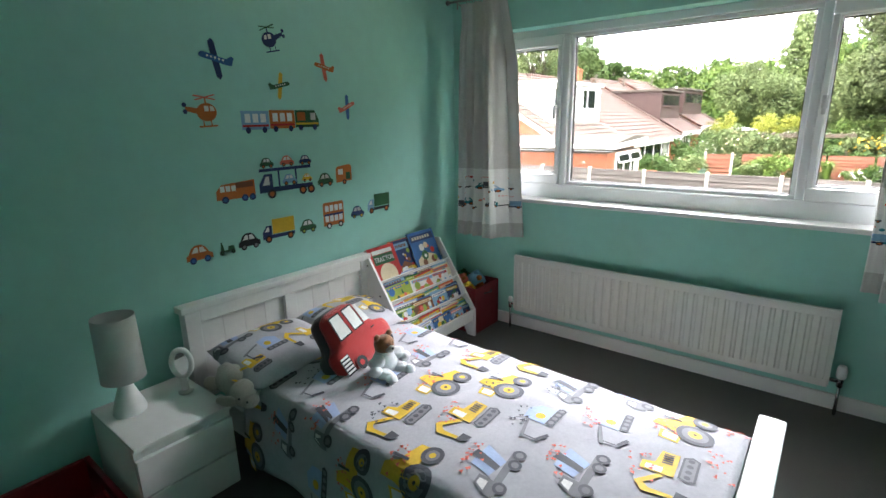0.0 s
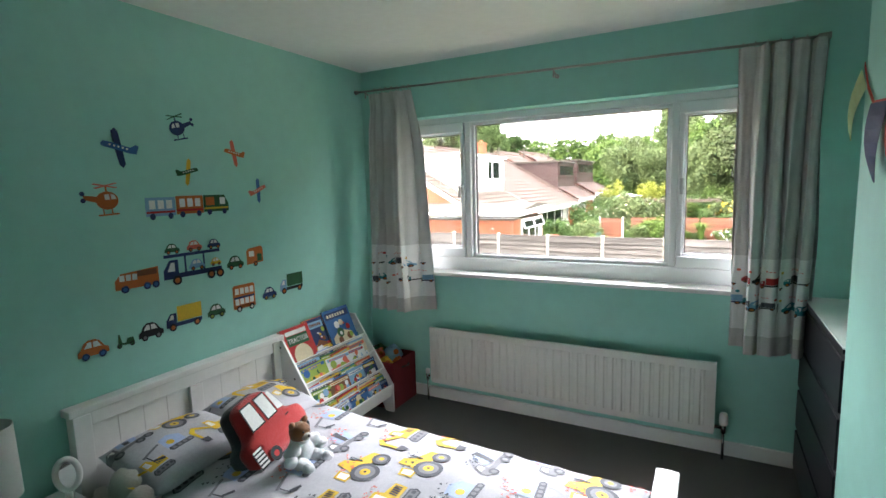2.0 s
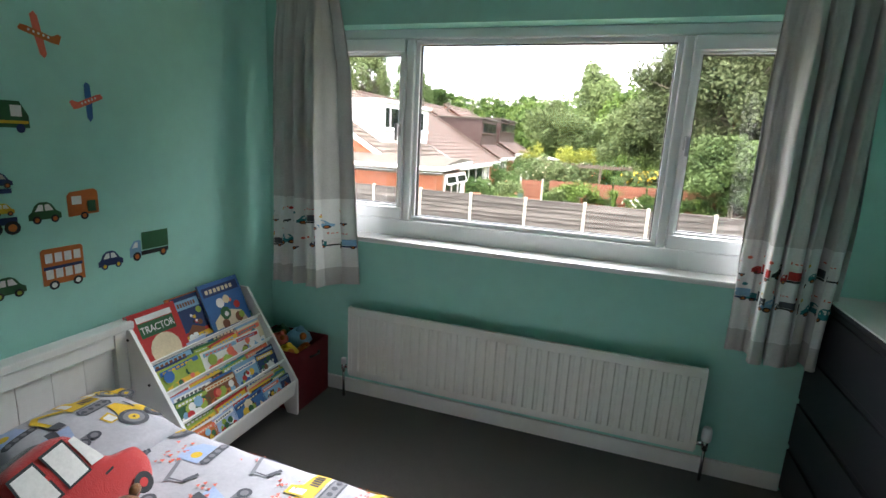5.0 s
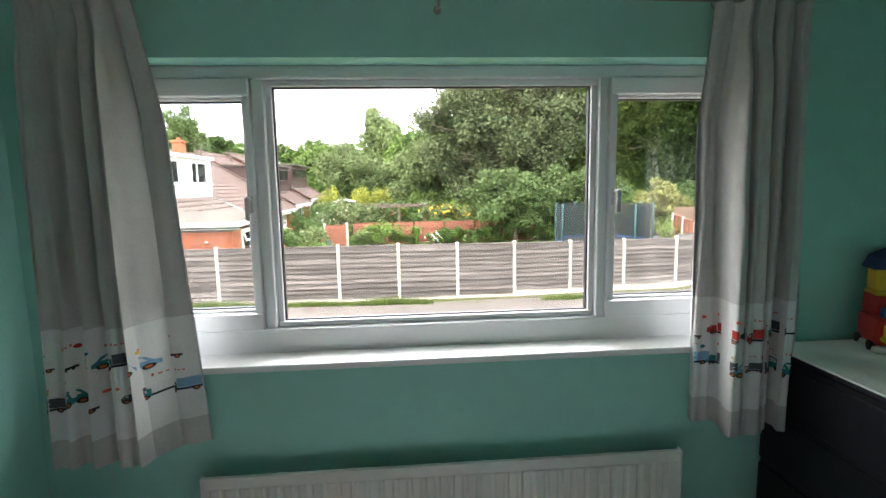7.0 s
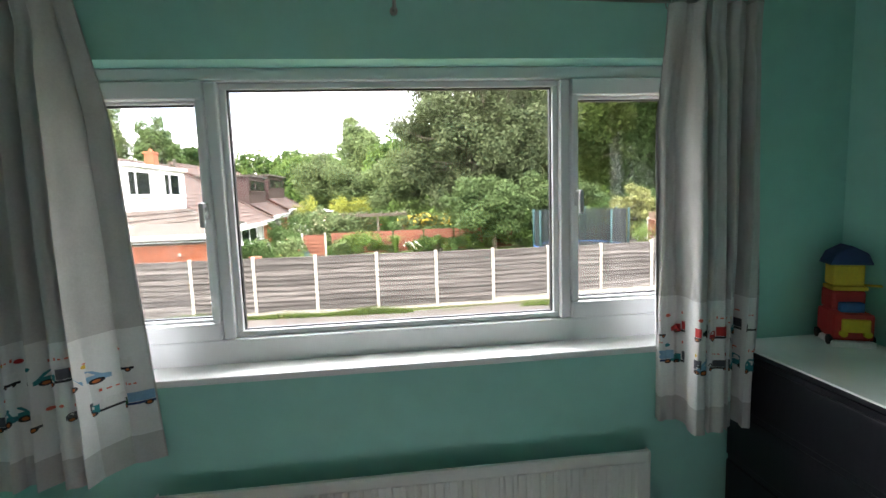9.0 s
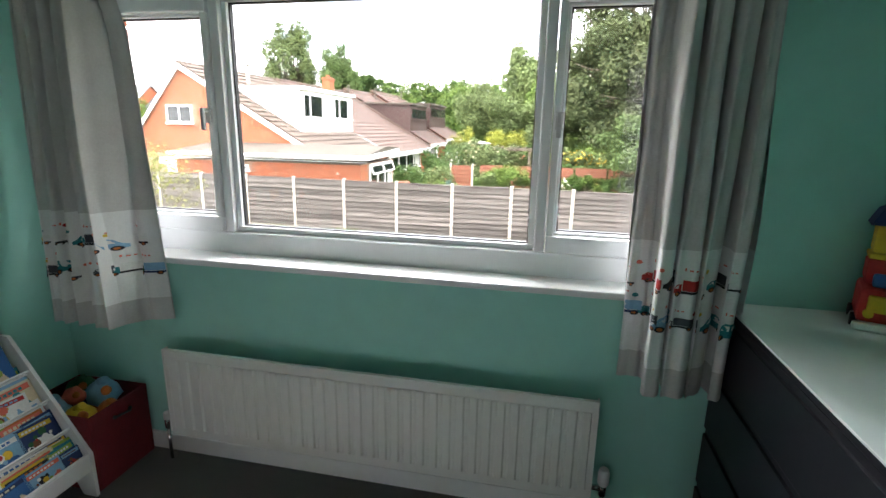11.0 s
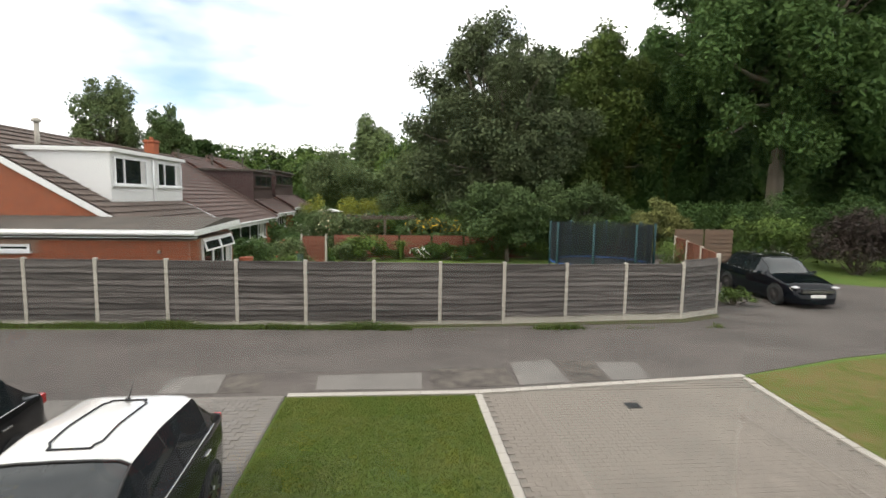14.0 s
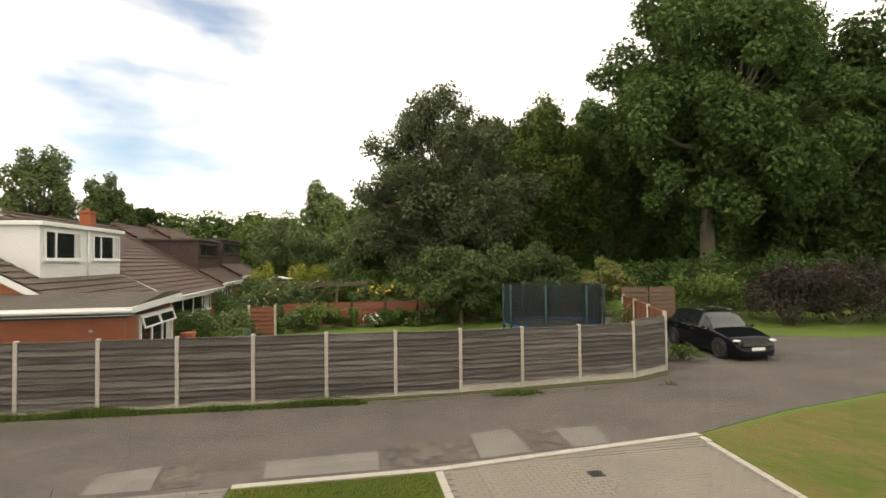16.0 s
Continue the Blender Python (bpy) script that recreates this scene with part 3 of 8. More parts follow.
def fence_panel(name, a, b, top, boards, mat, group, label, gravel=0.16):
    a, b = Vector(a), Vector(b)
    d = (b - a)
    length, ang = d.length, math.atan2(d.y, d.x)
    base = ground_z(a.y)
    root = thing(name, label, "fence", (a.x, a.y, base), group=group)
    turn = pose(a.x, a.y, 0, 0, 0, math.degrees(ang))
    bm = bmesh.new()
    box(bm, 0.05, length - 0.05, -0.025, 0.025, base - 0.05, base + gravel, bevel=0.008, turn=turn)
    part("gravel_board", bm, M_POST, root, "pale concrete gravel board")
    h = (top - 0.03 - base - gravel) / boards
    for i in range(boards):
        z = base + gravel + i * h
        wave = 0.016 * random.uniform(-1, 1)
        bm = bmesh.new()
        n = 14
        cols = []
        for k in range(n + 1):
            x = 0.052 + (length - 0.104) * k / n
            w = wave + 0.034 * noise.noise(Vector((a.x + x * 1.6, z * 7, 3)))
            cols.append([bm.verts.new(turn @ Vector(p)) for p in ((x, -0.058, z - 0.016 + w), (x, -0.012, z + h + 0.004), (x, 0.0, z + h + 0.004), (x, -0.042, z - 0.016 + w))])
        for p, q in zip(cols, cols[1:]):
            for j in range(4):
                bm.faces.new((p[j], q[j], q[(j + 1) % 4], p[(j + 1) % 4]))
        bm.faces.new(cols[0])
        bm.faces.new(cols[-1][::-1])
        bmesh.ops.recalc_face_normals(bm, faces=bm.faces[:])
        part("board", bm, mat, root)
    bm = bmesh.new()
    box(bm, 0.05, length - 0.05, -0.03, 0.022, top - 0.03, top, bevel=0.004, turn=turn)
    for x in (0.07, length / 2, length - 0.11):
        box(bm, x, x + 0.04, 0.002, 0.028, base + gravel, top - 0.03, turn=turn)
    part("capping", bm, mat, root)


def fence_post(x, y, top, group):
    bm = bmesh.new()
    base = ground_z(y)
    box(bm, x - 0.05, x + 0.05, y - 0.055, y + 0.055, base - 0.1, top + 0.05, bevel=0.012)
    solid("concrete_post", bm, M_POST, "pale cast concrete fence post", "post", group)


feet = post_line()
for x, y, top in feet:
    fence_post(x, y, top, "posts of the lane fence")
for p, q in zip(feet, feet[1:]):
    fence_panel("lap_fence", (p[0], p[1], 0), (q[0], q[1], 0), (p[2] + q[2]) / 2, 10, M_LAP, "panels of the lane fence", "weathered grey lapped timber fence panel between posts",
                gravel=0.16 if p[0] < 4 else 0.25)
back_feet = [(12.25, 15.25, -0.16), (12.9, 17.1, -0.1), (13.5, 19.0, -0.05), (14.1, 20.9, 0.0)]
for x, y, top in back_feet[1:]:
    fence_post(x, y, top, "posts of the corner fence")
for p, q in zip(back_feet, back_feet[1:]):
    fence_panel("lap_fence", (p[0], p[1], 0), (q[0], q[1], 0), q[2], 9, M_REDFENCE, "panels of the corner fence", "red-stained timber fence panel turning the corner")

# ---- the dormer bungalow over the road ----
def roof_slope(name, x_ridge, z_ridge, x_eave, z_eave, y0, y1, mat, parent, rows=14, thick=0.05, joined=True):
    """A tiled slope between a ridge and an eave that run along y: courses of tiles, each lapped over the one below."""
    verts, quads = [], []
    width = 0.30
    cols = max(2, int((y1 - y0) / width))
    w = (y1 - y0) / cols
    up = Vector((x_ridge - x_eave, 0, z_ridge - z_eave))
    nrm = Vector((-up.z, 0, up.x)).normalized()
    if nrm.z < 0:
        nrm = -nrm
    for r in range(rows):
        a, b = Vector((x_eave, 0, z_eave)) + up * (r / rows), Vector((x_eave, 0, z_eave)) + up * ((r + 1.06) / rows)
        for c in range(cols):
            ya, yb = y0 + c * w + 0.004, y0 + (c + 1) * w - 0.004
            lift = 0.050 + 0.008 * noise.noise(Vector((r * 1.7, c * 2.3, x_eave)))
            k = len(verts)
            for p, l in ((a, lift), (b, 0.004)):
                for y, hump in ((ya, 0.0), ((ya * 2 + yb) / 3, 0.014), (yb, 0.0)):
                    verts.append(tuple(p + nrm * (l + hump) + Vector((0, y, 0))))
            verts += [tuple(a + up * (0.22 / rows) + Vector((0, y, 0))) for y in (ya, yb)]
            quads += [(k, k + 1, k + 4, k + 3), (k + 1, k + 2, k + 5, k + 4), (k + 6, k + 7, k + 2, k)]
    ob = new(name, arrays_mesh(name, verts, quads, mat))
    ob.parent, ob.matrix_parent_inverse = parent, parent.matrix_basis.inverted()
    return tagged(ob, kind="stuff")


def brick_face(parent, x0, x1, y, z0, z1, inside=None, bl=0.225, bh=0.075, limit=0):
    """Courses of brick on a wall that faces the lane, proud of its mortar. inside(x, z): whether a brick belongs there."""
    verts, quads = [], []
    rows = int((z1 - z0) / bh)
    for r in range(rows):
        z = z0 + r * bh
        x = x0 - (bl / 2 if r % 2 else 0)
        while x < x1:
            a, b = max(x, x0), min(x + bl - 0.012, x1)
            x += bl
            if b - a < 0.03 or (inside and not (inside(a, z) and inside(b, z + bh))):
                continue
            k = len(verts)
            d = y - 0.006 - 0.003 * random.random()
            verts += [(a, d, z), (b, d, z), (b, d, z + bh - 0.012), (a, d, z + bh - 0.012), (a, y, z), (b, y, z), (b, y, z + bh - 0.012), (a, y, z + bh - 0.012)]
            quads += [(k, k + 1, k + 2, k + 3), (k + 3, k + 2, k + 6, k + 7), (k, k + 4, k + 5, k + 1), (k, k + 3, k + 7, k + 4), (k + 1, k + 5, k + 6, k + 2)]
    ob = new("brickwork", arrays_mesh("brickwork", verts, quads, M_BRICK))
    ob.parent, ob.matrix_parent_inverse = parent, parent.matrix_basis.inverted()
    return tagged(ob, kind="stuff")


def house_window(parent, axis, at, a0, a1, z0, z1, lights=(0.5,), curtain=True, frame_mat=None):
    """A window on a wall plane x = at (axis 'x', facing +x) or y = at (axis 'y', facing -y), with its frame, panes and sill."""
    fm = frame_mat or M_UPVC
    def b3(bm, p, q, d0, d1, zz0, zz1, bev=0.0):
        if axis == "x":
            box(bm, at + d0, at + d1, p, q, zz0, zz1, bevel=bev)
        else:
            box(bm, p, q, at - d1, at - d0, zz0, zz1, bevel=bev)
    bm = bmesh.new()
    t = 0.07
    b3(bm, a0, a1, 0.0, 0.06, z0, z0 + t)
    b3(bm, a0, a1, 0.0, 0.06, z1 - t, z1)
    for s in (0, *lights, 1):
        c = a0 + (a1 - a0) * s
        lo = min(max(c - t / 2, a0), a1 - t)
        b3(bm, lo, lo + t, 0.0, 0.06, z0 + t, z1 - t)
    win = part("window", bm, fm, parent, "white framed window")
    bm = bmesh.new()
    b3(bm, a0 + t, a1 - t, 0.012, 0.02, z0 + t, z1 - t)
    part("pane", bm, M_CARGLASS, win)
    bm = bmesh.new()
    b3(bm, a0 - 0.05, a1 + 0.05, 0.0, 0.12, z0 - 0.06, z0 - 0.001)
    part("sill", bm, fm, win)
    if curtain:
        bm = bmesh.new()
        for s in (0.80,):
            b3(bm, a0 + (a1 - a0) * s, a0 + (a1 - a0) * min(0.97, s + 0.16), 0.021, 0.026, z0 + t, z1 - t)
        part("curtain", bm, M_CURTAIN, win)


AX, AZ, GY, LX, LZ = -14.04, 4.08, 18.5, -17.2, 0.45
SL = (AZ - 0.80) / (AX + 8.37)          # fall of the slope that faces the gardens
bungalow = thing("house", "orange brick dormer bungalow with white clad dormer", "house", (-10, 21, FZ))
bm = bmesh.new()
prism(bm, [(LX, FZ), (LX, LZ), (AX, AZ - 0.1), (-7.3, AZ - 0.1 + SL * (-7.3 - AX)), (-7.3, FZ)], "y", GY, 26.2)
part("wall", bm, M_MORTAR, bungalow, "orange brick wall")


def in_gable(x, z):
    if -14.95 < x < -13.55 and 1.48 < z < 2.37:
        return False
    return z < min(AZ - 0.12 + SL * (x - AX), AZ - 0.12 + (AZ - LZ) / (AX - LX) * (x - AX)) if x > AX else z < AZ - 0.12 + (AZ - LZ) / (AX - LX) * (x - AX)


brick_face(bungalow, LX, -7.3, GY, 0.2, AZ, in_gable)
roof_slope("roof", AX, AZ + 0.05, -6.9, AZ + 0.05 + SL * (-6.9 - AX), GY - 0.12, 26.2, M_TILE, bungalow, rows=20)
roof_slope("roof", AX, AZ + 0.05, LX - 0.4, AZ + 0.05 + (AZ - LZ) / (AX - LX) * (LX - 0.4 - AX), GY - 0.12, 26.2, M_TILE, bungalow, rows=14)
bm = bmesh.new()
for (xa, za), (xb, zb) in (((AX, AZ + 0.02), (-7.9, AZ + 0.02 + SL * (-7.9 - AX))), ((AX, AZ + 0.02), (LX - 0.3, AZ + 0.02 + (AZ - LZ) / (AX - LX) * (LX - 0.3 - AX)))):
    prism(bm, [(xa, za - 0.24), (xb, zb - 0.24), (xb, zb), (xa, za)], "y", GY - 0.16, GY - 0.12)
prism(bm, [(-9.0, 1.20), (-6.9, AZ + 0.12 + SL * (-6.9 - AX)), (-6.9, AZ + 0.02 + SL * (-6.9 - AX)), (-9.0, 1.08)], "y", 26.2, 26.34)
part("bargeboard", bm, M_CLAD, bungalow, "white painted bargeboard")
bm = bmesh.new()
for i in range(25):
    tube(bm, (AX, GY - 0.1 + i * 0.31, AZ + 0.03), (AX, GY + 0.2 + i * 0.31, AZ + 0.03), 0.11, 0.105, seg=10)
part("ridge_tiles", bm, M_TILE, bungalow)
house_window(bungalow, "y", GY, -14.92, -13.60, 1.54, 2.32, (0.5,), curtain=False)
# dormer with shiplap cheeks
DX, DY0, DY1, DZ0, DZ1 = -9.0, 19.8, 26.0, 1.12, 3.10
bm = bmesh.new()
prism(bm, [(DX, DZ0 - 0.1), (DX, DZ1), (-12.7, DZ1), (-12.7, DZ0)], "y", DY0, DY1)
dormer = part("dormer", bm, M_CLAD, bungalow, "white shiplap clad dormer")
bm = bmesh.new()
for i in range(12):
    z = DZ0 + i * 0.155
    box(bm, -12.6, DX + 0.012, DY0 - 0.016, DY0, z, z + 0.145, bevel=0.006)
    if z < 1.85:
        box(bm, DX, DX + 0.016, DY0, DY1, z, z + 0.145, bevel=0.006)
part("cladding_board", bm, M_CLAD, dormer)
bm = bmesh.new()
box(bm, -12.9, DX + 0.18, DY0 - 0.15, DY1 + 0.1, DZ1, DZ1 + 0.16, bevel=0.02)
part("fascia", bm, M_CLAD, dormer)
bm = bmesh.new()
box(bm, -12.9, DX + 0.12, DY0 - 0.10, DY1 + 0.06, DZ1 + 0.161, DZ1 + 0.19)
part("flat_roof", bm, M_FELT, dormer, "grey felted flat roof")
house_window(dormer, "x", DX + 0.017, 20.0, 22.45, 1.88, 2.96, (0.28,), True)
house_window(dormer, "x", DX + 0.017, 23.4, 25.85, 1.88, 2.96, (0.28, 0.75), True)
bm = bmesh.new()
tube(bm, (DX + 0.06, 23.0, DZ0), (DX + 0.06, 23.0, DZ1), 0.04)
part("downpipe", bm, M_UPVC, dormer)
# chimney and flue
bm = bmesh.new()
box(bm, -12.72, -12.18, 30.2, 30.8, 2.6, 4.62, bevel=0.02)
box(bm, -12.78, -12.12, 30.14, 30.86, 4.47, 4.57, bevel=0.02)
tube(bm, (-12.45, 30.5, 4.62), (-12.45, 30.5, 4.78), 0.10)
part("chimney", bm, M_BRICK, bungalow, "red brick chimney stack")
bm = bmesh.new()
tube(bm, (-12.55, 21.4, 3.0), (-12.55, 21.4, 4.35), 0.09)
lathe(bm, [(0.17, 0), (0.17, 0.08), (0.05, 0.16)], (-12.55, 21.4, 4.33), 14)
lathe(bm, [(0.22, 0), (0.1, 0.12)], (-12.55, 21.4, 3.05), 14)
part("flue", bm, M_POST, bungalow, "grey metal flue with cowl")
# flat-roofed extension
XL, XC, YF, YB, EZT = -12.6, -4.70, 16.0, 20.0, 0.41
extension = thing("garage_extension", "orange brick flat-roofed extension of the bungalow", "extension", (-8.5, 18, FZ))
bm = bmesh.new()
box(bm, XL, XC, YF, YB, FZ - 0.1, EZT - 0.28)
part("wall", bm, M_MORTAR, extension, "orange brick wall")
brick_face(extension, XL, XC, YF, -0.95, EZT - 0.26, lambda x, z: not (-10.3 < x < -9.3 and -0.28 < z < 0.03))
side = bmesh.new()
for r in range(14):
    z = -0.95 + r * 0.075
    y = YF - (0.1125 if r % 2 else 0)
    while y < YB:
        a, b = max(y, YF), min(y + 0.213, YB)
        y += 0.225
        if b - a > 0.03 and not (YF + 0.85 < b and a < YF + 3.75):
            box(side, XC, XC + 0.007, a, b, z, z + 0.063)
part("side_brickwork", side, M_BRICK, extension, kind="stuff")
bm = bmesh.new()
prism(bm, [(YF - 0.25, EZT), (YB + 0.1, EZT), (YB + 0.1, EZT + 0.24), (GY - 0.02, EZT + 0.34), (YF - 0.25, EZT + 0.03)], "x", XL - 0.1, XC + 0.25)
part("flat_roof", bm, M_FELT, extension, "brown-grey felted flat roof with moss")
bm = bmesh.new()
box(bm, XL - 0.1, XC + 0.30, YF - 0.30, YF - 0.26, EZT - 0.13, EZT + 0.05, bevel=0.008)
prism(bm, [(YF - 0.26, EZT - 0.13), (YB, EZT - 0.02), (YB, EZT + 0.20), (YF - 0.26, EZT + 0.05)], "x", XC + 0.26, XC + 0.30)
box(bm, XL - 0.1, XC + 0.25, YF - 0.25, YF, EZT - 0.2, EZT - 0.18)
tube(bm, (XL - 0.1, YF - 0.36, EZT - 0.04), (XC + 0.3, YF - 0.36, EZT - 0.06), 0.055)
part("fascia", bm, M_CLAD, extension, "white painted fascia with gutter")
house_window(extension, "y", YF - 0.008, -10.25, -9.35, -0.23, -0.02, (), False)
house_window(extension, "x", XC + 0.008, 16.9, 19.7, -1.3, 0.10, (0.33, 0.66), True)
bm = bmesh.new()
for y in (16.9, 18.3):
    hinge = Matrix.Translation((XC, 0, 0.02)) @ pose(0, 0, 0, 0, -18, 0) @ Matrix.Translation((-XC, 0, -0.02))
    for a, b, c, d in ((y, y + 1.38, -0.36, -0.30), (y, y + 1.38, -0.04, 0.02), (y, y + 0.07, -0.30, -0.04), (y + 1.31, y + 1.38, -0.30, -0.04)):
        box(bm, XC + 0.05, XC + 0.10, a, b, c, d, turn=hinge)
    box(bm, XC + 0.065, XC + 0.075, y + 0.07, y + 1.31, -0.30, -0.04, m=1, turn=hinge)
part("open_toplight", bm, [M_UPVC, M_CARGLASS], extension, "open white top-hung window")
bm = bmesh.new()
lathe(bm, [(0.05, 0), (0.06, 0.06), (0.03, 0.1)], (-5.6, YF - 0.06, -0.28), 10)
part("security_light", bm, M_POST, extension)

# the row of bungalows behind
def row_house(y0, y1, mat, eave_x, dormers, label, up=0.0):
    h = thing("house", label, "house", (-10, (y0 + y1) / 2, FZ), group="bungalows behind")
    ez = AZ + 0.05 + SL * (eave_x - AX)
    bm = bmesh.new()
    prism(bm, [(-20, FZ), (-20, 0.6), (AX, AZ - 0.1), (eave_x - 0.5, AZ - 0.1 + SL * (eave_x - 0.5 - AX)), (eave_x - 0.5, FZ)], "y", y0 + 0.05, y1 - 0.05)
    part("wall", bm, M_BRICK, h)
    roof_slope("roof", AX, AZ + 0.05, eave_x, ez, y0, y1, mat, h, rows=19)
    bm = bmesh.new()
    tube(bm, (eave_x + 0.05, y0, ez - 0.03), (eave_x + 0.05, y1, ez - 0.03), 0.06)
    box(bm, eave_x - 0.1, eave_x + 0.02, y0, y1, ez - 0.25, ez - 0.02)
    part("gutter", bm, M_CLAD, h, "white gutter and fascia")
    bm = bmesh.new()
    prism(bm, [(AX, AZ + 0.02), (eave_x, ez), (eave_x, ez + 0.16), (AX, AZ + 0.2)], "y", y1 - 0.16, y1 + 0.16)
    tube(bm, (AX, y0, AZ + 0.06), (AX, y1, AZ + 0.06), 0.11)
    part("verge", bm, M_TILE_RED, h, "red ridge and verge tiles")
    for a, b in dormers:
        bm = bmesh.new()
        box(bm, -12.6, -8.6, a, b, 0.9, 3.0)
        d = part("dormer", bm, M_BROWNCLAD, h, "dark brown clad dormer")
        bm = bmesh.new()
        box(bm, -12.8, -8.4, a - 0.15, b + 0.15, 3.0, 3.14)
        part("flat_roof", bm, M_FELT, d)
        house_window(d, "x", -8.6, a + 0.3, b - 0.3, 1.9, 2.8, (0.33, 0.66), False, M_BROWNCLAD)
    house_window(h, "x", eave_x - 0.49, y0 + 1.5, y1 - 1.5, -1.3, -0.15, (0.25, 0.5, 0.75), True)
    bm = bmesh.new()
    tube(bm, (-13.2, y1 - 1.0, 3.3), (-13.2, y1 - 1.0, 4.45), 0.08)
    lathe(bm, [(0.13, 0), (0.13, 0.06), (0.05, 0.14)], (-13.2, y1 - 1.0, 4.45), 12)
    part("flue", bm, M_FELT, h, "grey flue pipe")
    for o in h.children:
        o.location.z += up


row_house(26.4, 36.8, M_TILE_RED, -6.9, (), "brown tiled bungalow in a row behind the first")
row_house(37.0, 43.0, M_TILE_RED, -6.9, ((37.0, 42.3),), "brown tiled bungalow with dark brown dormer", 0.25)
row_house(43.2, 51.0, M_TILE_RED, -6.9, ((43.5, 50.4),), "brown tiled bungalow with dark brown dormer", 0.55)

# ---- flat prints: stickers, fabric prints, book covers ----
INK = {"navy": (0.012, 0.035, 0.13), "blue": (0.03, 0.13, 0.36), "sky": (0.22, 0.42, 0.62), "orange": (0.55, 0.15, 0.025), "red": (0.50, 0.025, 0.022),
       "coral": (0.75, 0.16, 0.10), "green": (0.02, 0.11, 0.04), "yellow": (0.72, 0.47, 0.03), "white": (0.80, 0.80, 0.78), "black": (0.012, 0.014, 0.018),
       "grey": (0.20, 0.20, 0.22), "slate": (0.07, 0.075, 0.09), "brown": (0.20, 0.07, 0.025), "lime": (0.30, 0.42, 0.06), "paleblue": (0.36, 0.46, 0.68), "cream": (0.72, 0.62, 0.42), "teal": (0.02, 0.22, 0.25)}
INKS = {k: material("ink_" + k, v, 0.7, scale=12, bump=0.1, bump_scale=400, spread=0.15) for k, v in INK.items()}
INK_ORDER = list(INK)
INK_LIST = [INKS[k] for k in INK_ORDER]


def rect(c, u0, v0, u1, v1):
    return (c, [(u0, v0), (u1, v0), (u1, v1), (u0, v1)])


def disc(c, u, v, r, n=14, q=1.0):
    return (c, [(u + r * math.cos(2 * math.pi * i / n), v + q * r * math.sin(2 * math.pi * i / n)) for i in range(n)])


def wheel(u, v, r, tyre="black", hub="orange"):
    return [disc(tyre, u, v, r), disc(hub, u, v, r * 0.55)]


def d_car(body, tyre="navy", hub="orange", glass="white"):
    return [(body, [(-0.5, 0.12), (0.5, 0.12), (0.5, 0.30), (0.36, 0.38), (0.22, 0.60), (0.08, 0.68), (-0.16, 0.68), (-0.30, 0.58), (-0.40, 0.38), (-0.5, 0.30)]),
            (glass, [(-0.30, 0.40), (-0.05, 0.40), (-0.05, 0.60), (-0.17, 0.60)]), (glass, [(0.0, 0.40), (0.26, 0.40), (0.14, 0.60), (0.0, 0.60)])] + wheel(-0.27, 0.12, 0.13, tyre, hub) + wheel(0.27, 0.12, 0.13, tyre, hub)


def d_truck(cab, load, bed="navy"):
    return [rect(bed, -0.5, 0.14, 0.5, 0.24), (cab, [(-0.5, 0.14), (-0.22, 0.14), (-0.22, 0.50), (-0.38, 0.50), (-0.5, 0.34)]), ("white", [(-0.44, 0.34), (-0.30, 0.34), (-0.30, 0.46), (-0.36, 0.46)]),
            rect(load, -0.20, 0.26, 0.5, 0.66)] + wheel(-0.34, 0.14, 0.10) + wheel(0.34, 0.14, 0.10)


def d_bus():
    out = [("orange", [(-0.5, 0.1), (0.5, 0.1), (0.5, 0.98), (0.44, 1.04), (-0.44, 1.04), (-0.5, 0.98)]), rect("navy", -0.46, 0.50, 0.46, 0.58)]
    out += [rect("white", -0.42 + i * 0.22, z, -0.25 + i * 0.22, z + 0.24) for z in (0.26, 0.68) for i in range(4)]
    return out + wheel(-0.28, 0.1, 0.12, "black", "white") + wheel(0.28, 0.1, 0.12, "black", "white")


def d_coach(body, loco=False):
    out = [("green" if loco else body, [(-0.5, 0.12), (0.5, 0.12), (0.5, 0.36 if loco else 0.62), (0.34 if loco else 0.48, 0.64), (-0.5, 0.64)]), rect("yellow" if loco else "red", -0.48, 0.20, 0.48, 0.26)]
    out += [rect("white", 0.14, 0.34, 0.36, 0.56), rect("orange", -0.42, 0.32, -0.08, 0.58)] if loco else [rect("white", -0.38 + i * 0.28, 0.32, -0.18 + i * 0.28, 0.56) for i in range(3)]
    return out + [disc("navy", u, 0.11, 0.09) for u in (-0.3, 0.3)]


def d_engine():
    return [("orange", [(-0.5, 0.12), (0.5, 0.12), (0.5, 0.56), (-0.36, 0.50), (-0.5, 0.34)]), rect("brown", 0.0, 0.38, 0.46, 0.52)] + [rect("white", -0.40 + i * 0.14, 0.32, -0.29 + i * 0.14, 0.46) for i in range(3)] + \
        wheel(-0.30, 0.12, 0.09, "navy", "blue") + wheel(0.20, 0.12, 0.09, "navy", "blue") + wheel(0.40, 0.12, 0.09, "navy", "blue")


